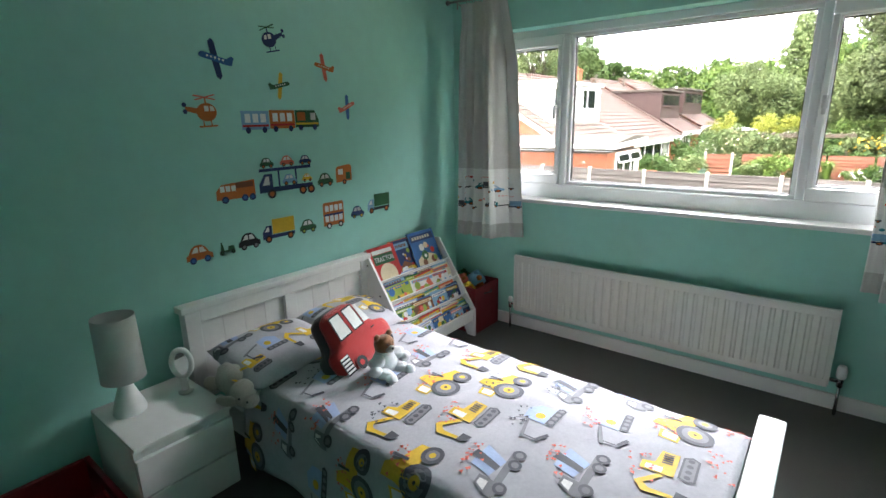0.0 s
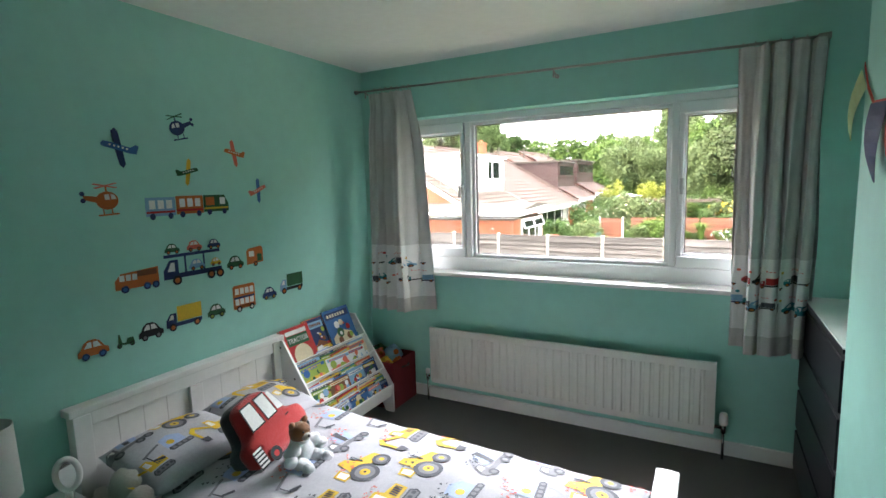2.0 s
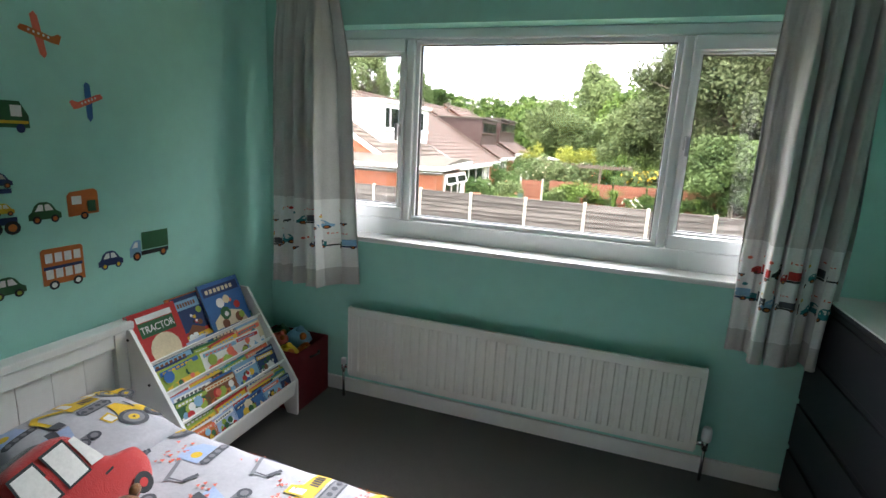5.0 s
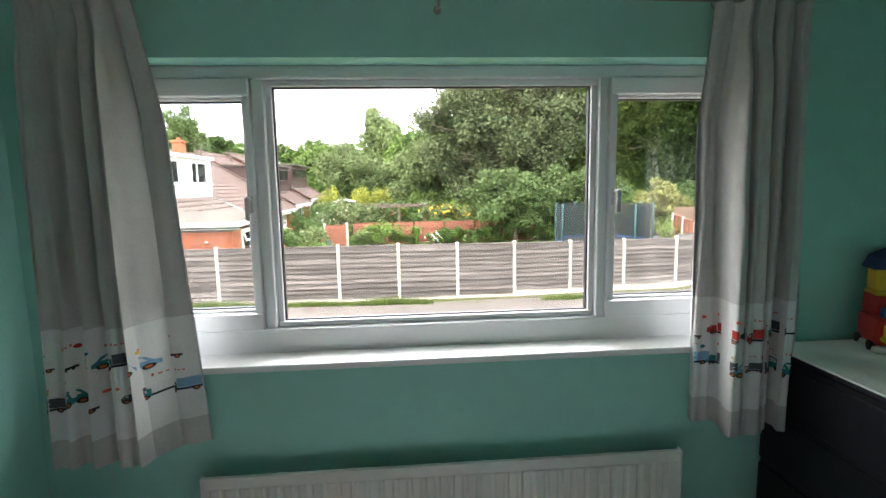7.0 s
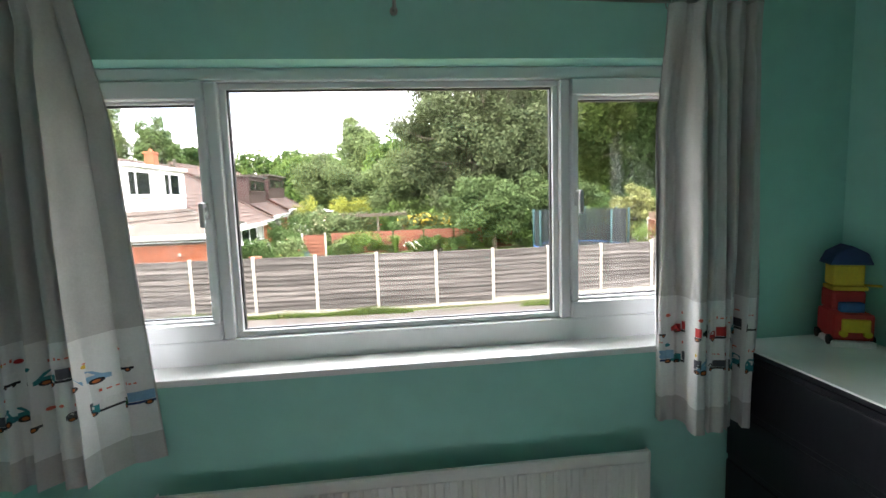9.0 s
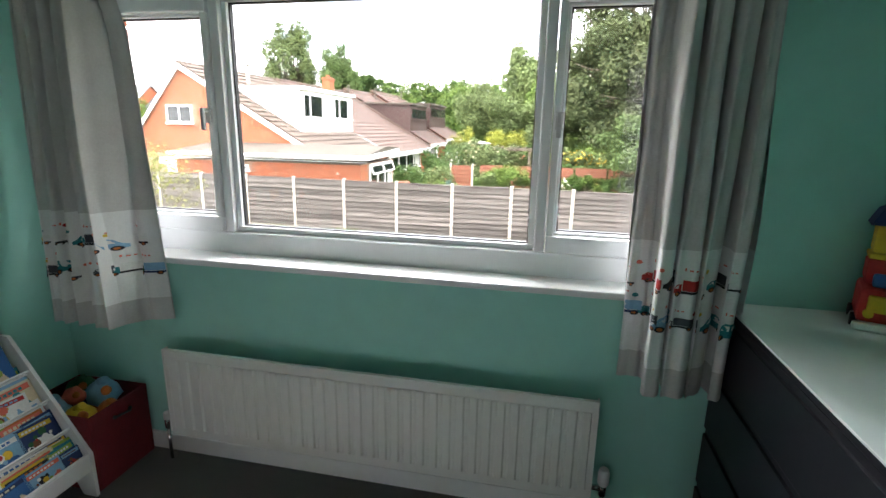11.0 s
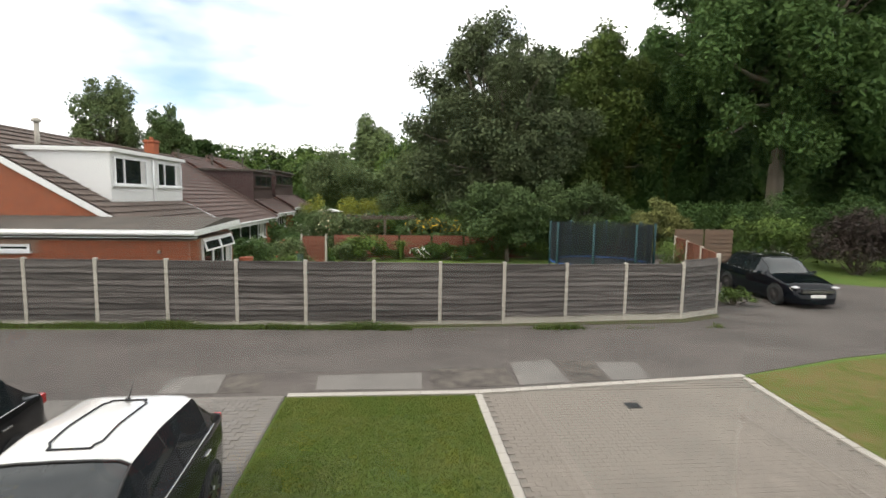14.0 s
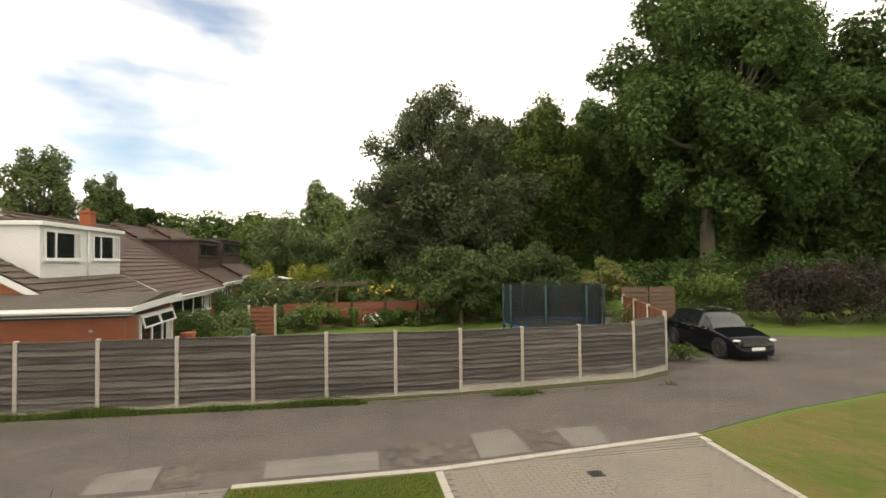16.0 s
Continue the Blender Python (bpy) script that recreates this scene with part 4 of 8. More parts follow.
def d_carrier():
    def small(col, u, v, s):
        return [(c, [(u + a * s, v + b * s) for a, b in p]) for c, p in d_car(col, "black", "orange")]
    return [rect("navy", -0.5, 0.16, 0.5, 0.24), rect("navy", -0.48, 0.50, 0.48, 0.55), ("navy", [(-0.5, 0.16), (-0.26, 0.16), (-0.26, 0.46), (-0.40, 0.46), (-0.5, 0.30)]), ("white", [(-0.44, 0.28), (-0.32, 0.28), (-0.32, 0.42), (-0.38, 0.42)]),
            rect("navy", -0.16, 0.2, -0.13, 0.55), rect("navy", 0.16, 0.2, 0.19, 0.55)] + small("green", -0.34, 0.56, 0.24) + small("coral", 0.02, 0.56, 0.26) + small("navy", 0.36, 0.56, 0.24) + small("sky", 0.02, 0.25, 0.27) + small("yellow", 0.35, 0.27, 0.2) + \
        wheel(-0.34, 0.14, 0.075) + wheel(0.24, 0.14, 0.075) + wheel(0.40, 0.14, 0.075)


def d_plane(body, wing):
    out = [(wing, [(-0.14, -0.02), (-0.20, 0.46), (-0.10, 0.55), (-0.02, 0.46), (0.06, 0.0), (0.12, -0.44), (0.05, -0.55), (-0.05, -0.46)]),
           (body, [(-0.50, 0.10), (-0.44, 0.18), (-0.30, 0.17), (0.28, 0.02), (0.44, 0.10), (0.52, 0.06), (0.44, -0.16), (0.26, -0.14), (-0.38, 0.02), (-0.48, 0.05)])]
    return out + [disc("white", -0.26 + i * 0.11, 0.085 - i * 0.026, 0.032, 8) for i in range(5)]


def d_heli(body, rotor, flip=1):
    out = [disc(body, -0.12, 0.0, 0.26, 18, 0.85), (body, [(0.05, 0.10), (0.40, 0.16), (0.40, 0.06), (0.05, -0.06)]), rect(body, -0.14, 0.2, -0.10, 0.34), (rotor, [(-0.40, 0.30), (-0.36, 0.28), (0.18, 0.40), (0.14, 0.43)]),
           (rotor, [(-0.36, 0.42), (-0.40, 0.40), (0.12, 0.29), (0.16, 0.32)]), disc("navy", 0.42, 0.20, 0.06, 6), disc("navy", 0.42, 0.04, 0.06, 6), rect(body, -0.34, -0.36, 0.14, -0.32), rect(body, -0.2, -0.34, -0.17, -0.2), rect(body, 0.0, -0.34, 0.03, -0.2),
           ("white", [(-0.32, 0.02), (-0.20, 0.02), (-0.20, 0.15), (-0.28, 0.13)]), ("white", [(-0.16, 0.02), (-0.05, 0.02), (-0.05, 0.15), (-0.16, 0.15)])]
    return [(c, [(flip * a, b) for a, b in p]) for c, p in out]


def d_scooter():
    return [("green", [(-0.4, 0.18), (0.0, 0.12), (0.2, 0.12), (0.45, 0.2), (0.40, 0.46), (0.08, 0.46), (0.02, 0.24), (-0.18, 0.24), (-0.28, 0.72), (-0.36, 0.72)])] + wheel(-0.34, 0.12, 0.13, "black", "green") + wheel(0.32, 0.12, 0.13, "black", "green")


def d_caravan():
    return [("orange", [(-0.5, 0.1), (0.5, 0.16), (0.5, 0.9), (0.36, 1.0), (-0.40, 0.92), (-0.5, 0.8)]), rect("white", -0.36, 0.5, -0.05, 0.78), rect("green", 0.12, 0.22, 0.40, 0.6)] + wheel(0.0, 0.1, 0.13)


# prints of the duvet
def d_tractor():
    return [("yellow", [(-0.5, 0.30), (-0.28, 0.30), (-0.28, 0.62), (-0.5, 0.58)]), ("white", [(-0.46, 0.34), (-0.31, 0.34), (-0.31, 0.56), (-0.46, 0.54)]), ("yellow", [(-0.30, 0.28), (0.5, 0.20), (0.5, 0.42), (0.1, 0.56), (0.02, 0.76), (-0.16, 0.78), (-0.20, 0.52)]),
            disc("slate", -0.12, 0.16, 0.27, 18), disc("grey", -0.12, 0.16, 0.19, 16), disc("yellow", -0.12, 0.16, 0.10), disc("black", -0.12, 0.16, 0.03, 8), disc("slate", 0.36, 0.14, 0.18, 16), disc("grey", 0.36, 0.14, 0.11), disc("yellow", 0.36, 0.14, 0.055), rect("slate", 0.12, 0.42, 0.17, 0.70)]


def d_digger():
    tr = [("slate", [(0.02, -0.08), (0.52, -0.08), (0.58, 0.02), (0.52, 0.14), (0.02, 0.14), (-0.04, 0.02)]), ("grey", [(0.04, -0.05), (0.50, -0.05), (0.54, 0.02), (0.50, 0.11), (0.04, 0.11), (0.0, 0.02)])]
    return tr + [disc("slate", 0.08 + i * 0.13, 0.03, 0.045, 8) for i in range(4)] + [("yellow", [(-0.02, 0.18), (0.52, 0.18), (0.52, 0.42), (0.22, 0.46), (0.16, 0.62), (-0.02, 0.62)]), ("white", [(0.01, 0.34), (0.14, 0.34), (0.12, 0.56), (0.01, 0.56)]),
                ("yellow", [(-0.04, 0.28), (-0.04, 0.38), (-0.34, 0.62), (-0.50, 0.48), (-0.46, 0.12), (-0.40, 0.12), (-0.40, 0.42), (-0.32, 0.50)]), ("slate", [(-0.50, 0.12), (-0.30, 0.10), (-0.32, -0.08), (-0.44, -0.06)])] + [rect("slate", 0.24 + i * 0.05, 0.24, 0.265 + i * 0.05, 0.38) for i in range(5)]


def d_dumper():
    return [("paleblue", [(-0.18, 0.30), (0.22, 0.20), (0.40, 0.60), (-0.10, 0.66)]), ("slate", [(-0.04, 0.26), (0.08, 0.24), (0.22, 0.70), (0.06, 0.74)]), rect("grey", -0.5, 0.08, 0.5, 0.20), ("grey", [(-0.5, 0.08), (-0.22, 0.08), (-0.22, 0.44), (-0.40, 0.44), (-0.5, 0.26)]),
            ("white", [(-0.45, 0.26), (-0.28, 0.26), (-0.28, 0.40), (-0.38, 0.40)])] + wheel(-0.30, 0.06, 0.11, "slate", "grey") + wheel(0.22, 0.06, 0.11, "slate", "grey") + wheel(0.44, 0.08, 0.11, "slate", "grey")


def d_crane():
    return [("paleblue", [(-0.06, 0.18), (0.46, 0.18), (0.46, 0.46), (0.26, 0.62), (-0.02, 0.58)]), disc("yellow", 0.14, 0.34, 0.09), ("slate", [(-0.02, 0.02), (0.54, 0.02), (0.58, 0.10), (0.54, 0.17), (-0.02, 0.17), (-0.06, 0.10)])] + [disc("grey", 0.06 + i * 0.14, 0.095, 0.05, 8) for i in range(4)] + \
        [("grey", [(-0.08, 0.44), (-0.08, 0.50), (-0.56, 0.36), (-0.54, 0.30)]), rect("slate", -0.50, 0.04, -0.47, 0.32), ("slate", [(-0.48, 0.06), (-0.30, -0.06), (-0.26, 0.0), (-0.46, 0.12)])]


def scatter(rng, n, c, s):
    out = []
    for _ in range(n):
        u, v, r = rng.uniform(-0.5, 0.5), rng.uniform(-0.25, 0.25), rng.uniform(0.6, 1.2) * s
        out.append((c, [(u - r, v), (u + r, v - 0.1 * r), (u + 0.1 * r, v + 1.6 * r)]))
    return out


def printed(name, shapes, place, parent=None, label="", step=0.0, lift=0.0006, **tags):
    """Shapes in (u, v), laid on a surface by place(u, v, height)."""
    bm = bmesh.new()
    for i, (c, pts) in enumerate(shapes):
        one = bmesh.new()
        f = one.faces.new([one.verts.new((u, v, 0)) for u, v in pts])
        f.normal_update()
        bmesh.ops.triangulate(one, faces=[f])
        if step:
            for _ in range(5):
                long = [e for e in one.edges if (Vector(place(*e.verts[0].co.xy, 0)) - Vector(place(*e.verts[1].co.xy, 0))).length > step]
                if not long:
                    break
                bmesh.ops.subdivide_edges(one, edges=long, cuts=1)
                bmesh.ops.triangulate(one, faces=one.faces[:])
        vs = {v: bm.verts.new(place(v.co.x, v.co.y, lift * (i + 2))) for v in one.verts}
        for g in one.faces:
            h = bm.faces.new([vs[v] for v in g.verts])
            h.material_index = INK_ORDER.index(c)
        one.free()
    ob = part(name, bm, INK_LIST, parent, label)
    return tagged(ob, label, **tags) if tags else ob


def wall_sticker(name, label, shapes, y, z, size, tall=1.0, tilt=0.0):
    ca, sa = math.cos(radians(tilt)), math.sin(radians(tilt))
    def place(u, v, h):
        v *= tall
        return (h, y + size * (u * ca - v * sa), z + size * (u * sa + v * ca))
    return printed(name, shapes, place, None, label, category="wall sticker", group="vehicle stickers on the wall")


wall_sticker("airplane_sticker", "dark blue airplane sticker on the teal wall", d_plane("blue", "navy"), -1.807, 1.791, 0.163)
wall_sticker("helicopter_sticker", "dark blue helicopter sticker on the teal wall", d_heli("navy", "green"), -1.503, 1.907, 0.160, tilt=12)
wall_sticker("airplane_sticker", "orange airplane sticker with red wings", d_plane("orange", "coral"), -1.191, 1.793, 0.136)
wall_sticker("airplane_sticker", "green airplane sticker with yellow wings", [(c, [(-a, b) for a, b in p]) for c, p in d_plane("green", "yellow")], -1.488, 1.687, 0.125)
wall_sticker("airplane_sticker", "red airplane sticker with blue wings", [(c, [(-a, b) for a, b in p]) for c, p in d_plane("coral", "blue")], -1.049, 1.584, 0.131, tilt=10)
wall_sticker("helicopter_sticker", "orange helicopter sticker with red rotor", d_heli("orange", "coral", -1), -1.906, 1.557, 0.183, tilt=3)
wall_sticker("train_sticker", "blue train carriage sticker with white windows", d_coach("sky"), -1.644, 1.453, 0.151, 1.15)
wall_sticker("train_sticker", "orange train carriage sticker with white windows", d_coach("orange"), -1.489, 1.456, 0.152, 1.15)
wall_sticker("train_sticker", "green locomotive sticker with yellow stripe", d_coach("green", True), -1.334, 1.460, 0.153, 1.1)
wall_sticker("fire_engine_sticker", "orange fire engine sticker with white windows", d_engine(), -1.790, 1.126, 0.204, 0.95)
wall_sticker("car_carrier_sticker", "blue car transporter sticker loaded with cars", d_carrier(), -1.498, 1.107, 0.330, 0.95)
wall_sticker("car_sticker", "dark green car sticker towing a caravan", d_car("green", "black"), -1.243, 1.148, 0.111)
wall_sticker("caravan_sticker", "orange caravan sticker with green door", d_caravan(), -1.104, 1.147, 0.119, 0.95)
wall_sticker("car_sticker", "orange car sticker with blue wheels", d_car("orange", "navy", "blue"), -2.009, 0.874, 0.126, 1.0)
wall_sticker("scooter_sticker", "green scooter sticker on the teal wall", d_scooter(), -1.872, 0.885, 0.087)
wall_sticker("taxi_sticker", "black taxi sticker with white windows", d_car("black", "black", "grey"), -1.752, 0.887, 0.121)
wall_sticker("truck_sticker", "blue truck sticker with yellow load", d_truck("navy", "yellow"), -1.576, 0.887, 0.195)
wall_sticker("car_sticker", "green car sticker with white windows", d_car("green", "black", "lime"), -1.389, 0.904, 0.111)
wall_sticker("bus_sticker", "orange double-decker bus sticker", d_bus(), -1.201, 0.901, 0.153, 0.95)
wall_sticker("car_sticker", "dark blue car sticker with yellow wheels", d_car("navy", "navy", "yellow"), -1.015, 0.927, 0.107)
wall_sticker("truck_sticker", "green lorry sticker with sky blue cab", d_truck("sky", "green", "black"), -0.832, 0.925, 0.194)

# ---- radiator ----
radiator = thing("radiator", "white ribbed panel radiator under the window", "radiator", (1.5, -0.07, 0.147))
RX0, RX1, RZ0, RZ1 = 0.590, 2.416, 0.150, 0.569
bm = bmesh.new()
profile = []
n = 34
for i in range(n):
    a = RX0 + 0.02 + (RX1 - RX0 - 0.04) * i / n
    w = (RX1 - RX0 - 0.04) / n
    profile += [(a, -0.103), (a + w * 0.22, -0.103), (a + w * 0.36, -0.110), (a + w * 0.86, -0.110)]
low = [bm.verts.new((x, y, RZ0 + 0.045)) for x, y in profile]
high = [bm.verts.new((x, y, RZ1 - 0.045)) for x, y in profile]
for i in range(len(profile) - 1):
    bm.faces.new((low[i], low[i + 1], high[i + 1], high[i]))
box(bm, RX0 + 0.004, RX1 - 0.004, -0.104, -0.090, RZ1 - 0.048, RZ1 - 0.008, bevel=0.005)
box(bm, RX0 + 0.004, RX1 - 0.004, -0.104, -0.090, RZ0 + 0.004, RZ0 + 0.048, bevel=0.005)
box(bm, RX0 + 0.004, RX0 + 0.024, -0.104, -0.090, RZ0 + 0.046, RZ1 - 0.046)
box(bm, RX1 - 0.024, RX1 - 0.004, -0.104, -0.090, RZ0 + 0.046, RZ1 - 0.046)
part("front_panel", bm, M_RAD, radiator)
bm = bmesh.new()
box(bm, RX0 + 0.004, RX1 - 0.004, -0.088, -0.074, RZ0 + 0.01, RZ1 - 0.01, bevel=0.004)
part("back_panel", bm, M_RAD, radiator)
for x in (RX0, RX1 - 0.004):
    bm = bmesh.new()
    box(bm, x, x + 0.004, -0.107, -0.072, RZ0 + 0.02, RZ1)
    part("side_cover", bm, M_RAD, radiator)
bm = bmesh.new()
box(bm, RX0 + 0.004, RX1 - 0.004, -0.108, -0.090, RZ1 - 0.008, RZ1 + 0.002, bevel=0.003)
for bx in (RX0 + 0.25, RX1 - 0.28):
    box(bm, bx, bx + 0.03, -0.0735, -0.001, RZ1 - 0.12, RZ1 - 0.05)
part("top_rail", bm, M_RAD, radiator)
for x, s in ((RX0, -1), (RX1, 1)):
    bm = bmesh.new()
    tube(bm, (x, -0.07, RZ0 + 0.04), (x + s * 0.045, -0.07, RZ0 + 0.04), 0.011)
    tube(bm, (x + s * 0.045, -0.07, RZ0 + 0.01), (x + s * 0.045, -0.07, RZ0 + 0.06), 0.014)
    tube(bm, (x + s * 0.045, -0.07, 0.0), (x + s * 0.045, -0.07, RZ0 + 0.02), 0.0075)
    v = part("valve", bm, M_CHROME, radiator, "chrome radiator valve and pipe")
    bm = bmesh.new()
    lathe(bm, [(0.016, 0), (0.022, 0.012), (0.022, 0.05), (0.017, 0.07)] if s > 0 else [(0.016, 0), (0.017, 0.01), (0.016, 0.03), (0.013, 0.035)], (x + s * 0.045, -0.07, RZ0 + 0.055), 16)
    part("valve_cap", bm, M_WHITE, v, "white valve cap")

# ---- chest ----
chest = thing("drawer_chest", "tall black-brown chest of drawers with pale glass top", "chest of drawers", (3.04, -0.49, 0))
CX0, CX1, CY0, CY1 = 2.795, 3.285, -0.915, -0.020
bm = bmesh.new()
box(bm, CX0 + 0.02, CX1, CY0, CY1, 0.0, 0.935, bevel=0.003)
part("body", bm, M_DARKWOOD, chest)
bm = bmesh.new()
box(bm, CX0 + 0.001, CX1, CY0 - 0.001, CY1, 0.9355, 0.952, bevel=0.002)
part("top_panel", bm, M_DARKWOOD, chest)
bm = bmesh.new()
box(bm, CX0, CX1, CY0, CY1, 0.9525, 0.960, bevel=0.002)
part("glass_top", bm, M_WHITETOP, chest, "pale glossy glass top")
for i in range(4):
    bm = bmesh.new()
    z = 0.03 + i * 0.226
    box(bm, CX0, CX0 + 0.0195, CY0 + 0.004, CY1 - 0.004, z, z + 0.200, bevel=0.003)
    box(bm, CX0 + 0.008, CX0 + 0.0195, CY0 + 0.004, CY1 - 0.004, z + 0.2005, z + 0.220)
    part("drawer", bm, M_DARKWOOD, chest)

# ---- bed ----
bed = thing("bed", "white painted wooden bed with panelled headboard", "bed", (1.15, -1.6, 0))
BY0, BY1, BED_Y = -2.160, -1.030, -1.640
bm = bmesh.new()
box(bm, 0.030, 0.100, BY0 - 0.015, BY1 + 0.015, 0.680, 0.713, bevel=0.006)
box(bm, 0.045, 0.090, BY0 + 0.07, BY1 - 0.07, 0.620, 0.680, bevel=0.004)
box(bm, 0.045, 0.090, BY0 + 0.07, BY1 - 0.07, 0.24, 0.31, bevel=0.004)
box(bm, 0.045, 0.090, -1.640, -1.570, 0.3105, 0.6195, bevel=0.004)
head = part("headboard", bm, M_BEDPAINT, bed)
for y0, y1 in ((BY0 + 0.07, -1.641), (-1.569, BY1 - 0.07)):
    nb = 4
    for i in range(nb):
        bm = bmesh.new()
        w = (y1 - y0) / nb
        box(bm, 0.055, 0.072, y0 + i * w + 0.0008, y0 + (i + 1) * w - 0.0008, 0.3105, 0.6195, bevel=0.0012)
        part("panel_board", bm, M_BEDPAINT, head)
for x0, x1, h in ((0.035, 0.095, 0.679), (2.203, 2.263, 0.405)):
    for y in (BY0, BY1 - 0.07):
        bm = bmesh.new()
        box(bm, x0, x1, y, y + 0.07, 0.0, h, bevel=0.005)
        part("post", bm, M_BEDPAINT, bed)
bm = bmesh.new()
box(bm, 2.198, 2.285, BY0 - 0.012, BY1 - 0.06 + 0.012, 0.4055, 0.430, bevel=0.006)
box(bm, 2.215, 2.250, BY0 + 0.07, BY1 - 0.07, 0.12, 0.405, bevel=0.004)
part("footboard", bm, M_BEDPAINT, bed)
for y in (BED_Y - 0.435, BED_Y + 0.385):
    bm = bmesh.new()
    box(bm, 0.096, 2.202, y, y + 0.025, 0.10, 0.24, bevel=0.004)
    part("side_rail", bm, M_BEDPAINT, bed)
bm = bmesh.new()
box(bm, 0.10, 2.195, BED_Y - 0.405, BED_Y + 0.38, 0.19, 0.408, bevel=0.035)
solid("mattress", bm, M_COTTON, "white mattress in the bed under the duvet", "mattress")

TOPW, DROP = 0.465, 0.31


def duvet_at(x, s, h=0.0):
    """A point of the duvet: x along the bed, s across it from the middle (+ to the window), h above the cloth."""
    a = abs(s)
    r = 0.07
    flat = TOPW - r
    puff = 0.028 * math.cos(min(1.0, a / TOPW) * math.pi / 2) + 0.006 * noise.noise(Vector((x * 3.2, s * 3.2, 0.7))) + 0.007 * noise.noise(Vector((x * 7, s * 5, 4.0)))
    head_in = max(0.0, min(1.0, (x - 0.40) / 0.10))
    foot = max(0.0, min(1.0, (2.20 - x) / 0.10))
    puff *= 0.4 + 0.6 * min(head_in, foot) ** 0.5
    if a < flat:
        off, z, ny, nz = a, 0.0, 0.0, 1.0
    elif a < flat + r * math.pi / 2:
        t = (a - flat) / r
        off, z, ny, nz = flat + r * math.sin(t), -r * (1 - math.cos(t)), math.sin(t), math.cos(t)
    else:
        d = a - flat - r * math.pi / 2
        off, z, ny, nz = flat + r + 0.10 * d + 0.012 * math.sin(x * 17 + 3 * s) * d / DROP, -r - d, 1.0, 0.0
    hem = 0.5 + 0.03 * noise.noise(Vector((x * 4, s, 2)))
    sg = 1 if s > 0 else -1
    return (x, BED_Y - 0.03 * (x - 0.4) + sg * (off + (puff + h) * ny), 0.440 + z + (puff + h) * nz + 0.0 * hem)


duvet = thing("duvet", "white duvet printed with yellow and blue diggers, on the bed", "duvet", (1.3, -1.6, 0.43))
bm = bmesh.new()
NX, NS = 70, 64
smax = TOPW + DROP
grid = [[bm.verts.new(duvet_at(0.42 + (2.195 - 0.42) * i / NX, -smax + 2 * smax * j / NS)) for j in range(NS + 1)] for i in range(NX + 1)]
under = [[bm.verts.new(Vector(duvet_at(0.42 + (2.195 - 0.42) * i / NX, -smax + 2 * smax * j / NS, -0.022))) for j in range(NS + 1)] for i in range(NX + 1)]
for i in range(NX):
    for j in range(NS):
        bm.faces.new((grid[i][j], grid[i + 1][j], grid[i + 1][j + 1], grid[i][j + 1]))
        bm.faces.new((under[i][j], under[i][j + 1], under[i + 1][j + 1], under[i + 1][j]))
for i in range(NX):
    for j in (0, NS):
        bm.faces.new((grid[i][j], under[i][j], under[i + 1][j], grid[i + 1][j]))
for j in range(NS):
    for i in (0, NX):
        bm.faces.new((grid[i][j], grid[i][j + 1], under[i][j + 1], under[i][j]))
bmesh.ops.recalc_face_normals(bm, faces=bm.faces[:])
part("cover", bm, M_COTTON, duvet, smooth=True)
rng = random.Random(5)
KINDS = [d_tractor, d_dumper, d_digger, d_crane]


def fabric_print(kind, x, s, size, parent, surface, turn):
    ca, sa = math.cos(turn), math.sin(turn)
    def place(u, v, h):
        a, b = size * (u * ca - v * sa), size * (u * sa + v * ca)
        return surface(x - b, s + a, h + 0.0012)
    printed("print", kind, place, parent, step=0.035, lift=0.0003)


row = 0
x = 0.58
while x < 2.16:
    s = -0.70 + (0.15 if row % 2 else 0.0)
    col = 0
    while s < 0.74:
        kind = KINDS[(col * 2 + row + (row // 2)) % 4]
        fabric_print(kind(), min(x, 2.10), s, 0.222 if kind in (d_tractor, d_digger) else 0.205, duvet, duvet_at, radians(rng.uniform(-4, 10)))
        fabric_print(scatter(rng, 18, rng.choice(("slate", "coral", "coral")), 0.05), min(x + 0.085, 2.15), s + 0.14, 0.14, duvet, duvet_at, 0.3)
        s += 0.285
        col += 1
    x += 0.215
    row += 1


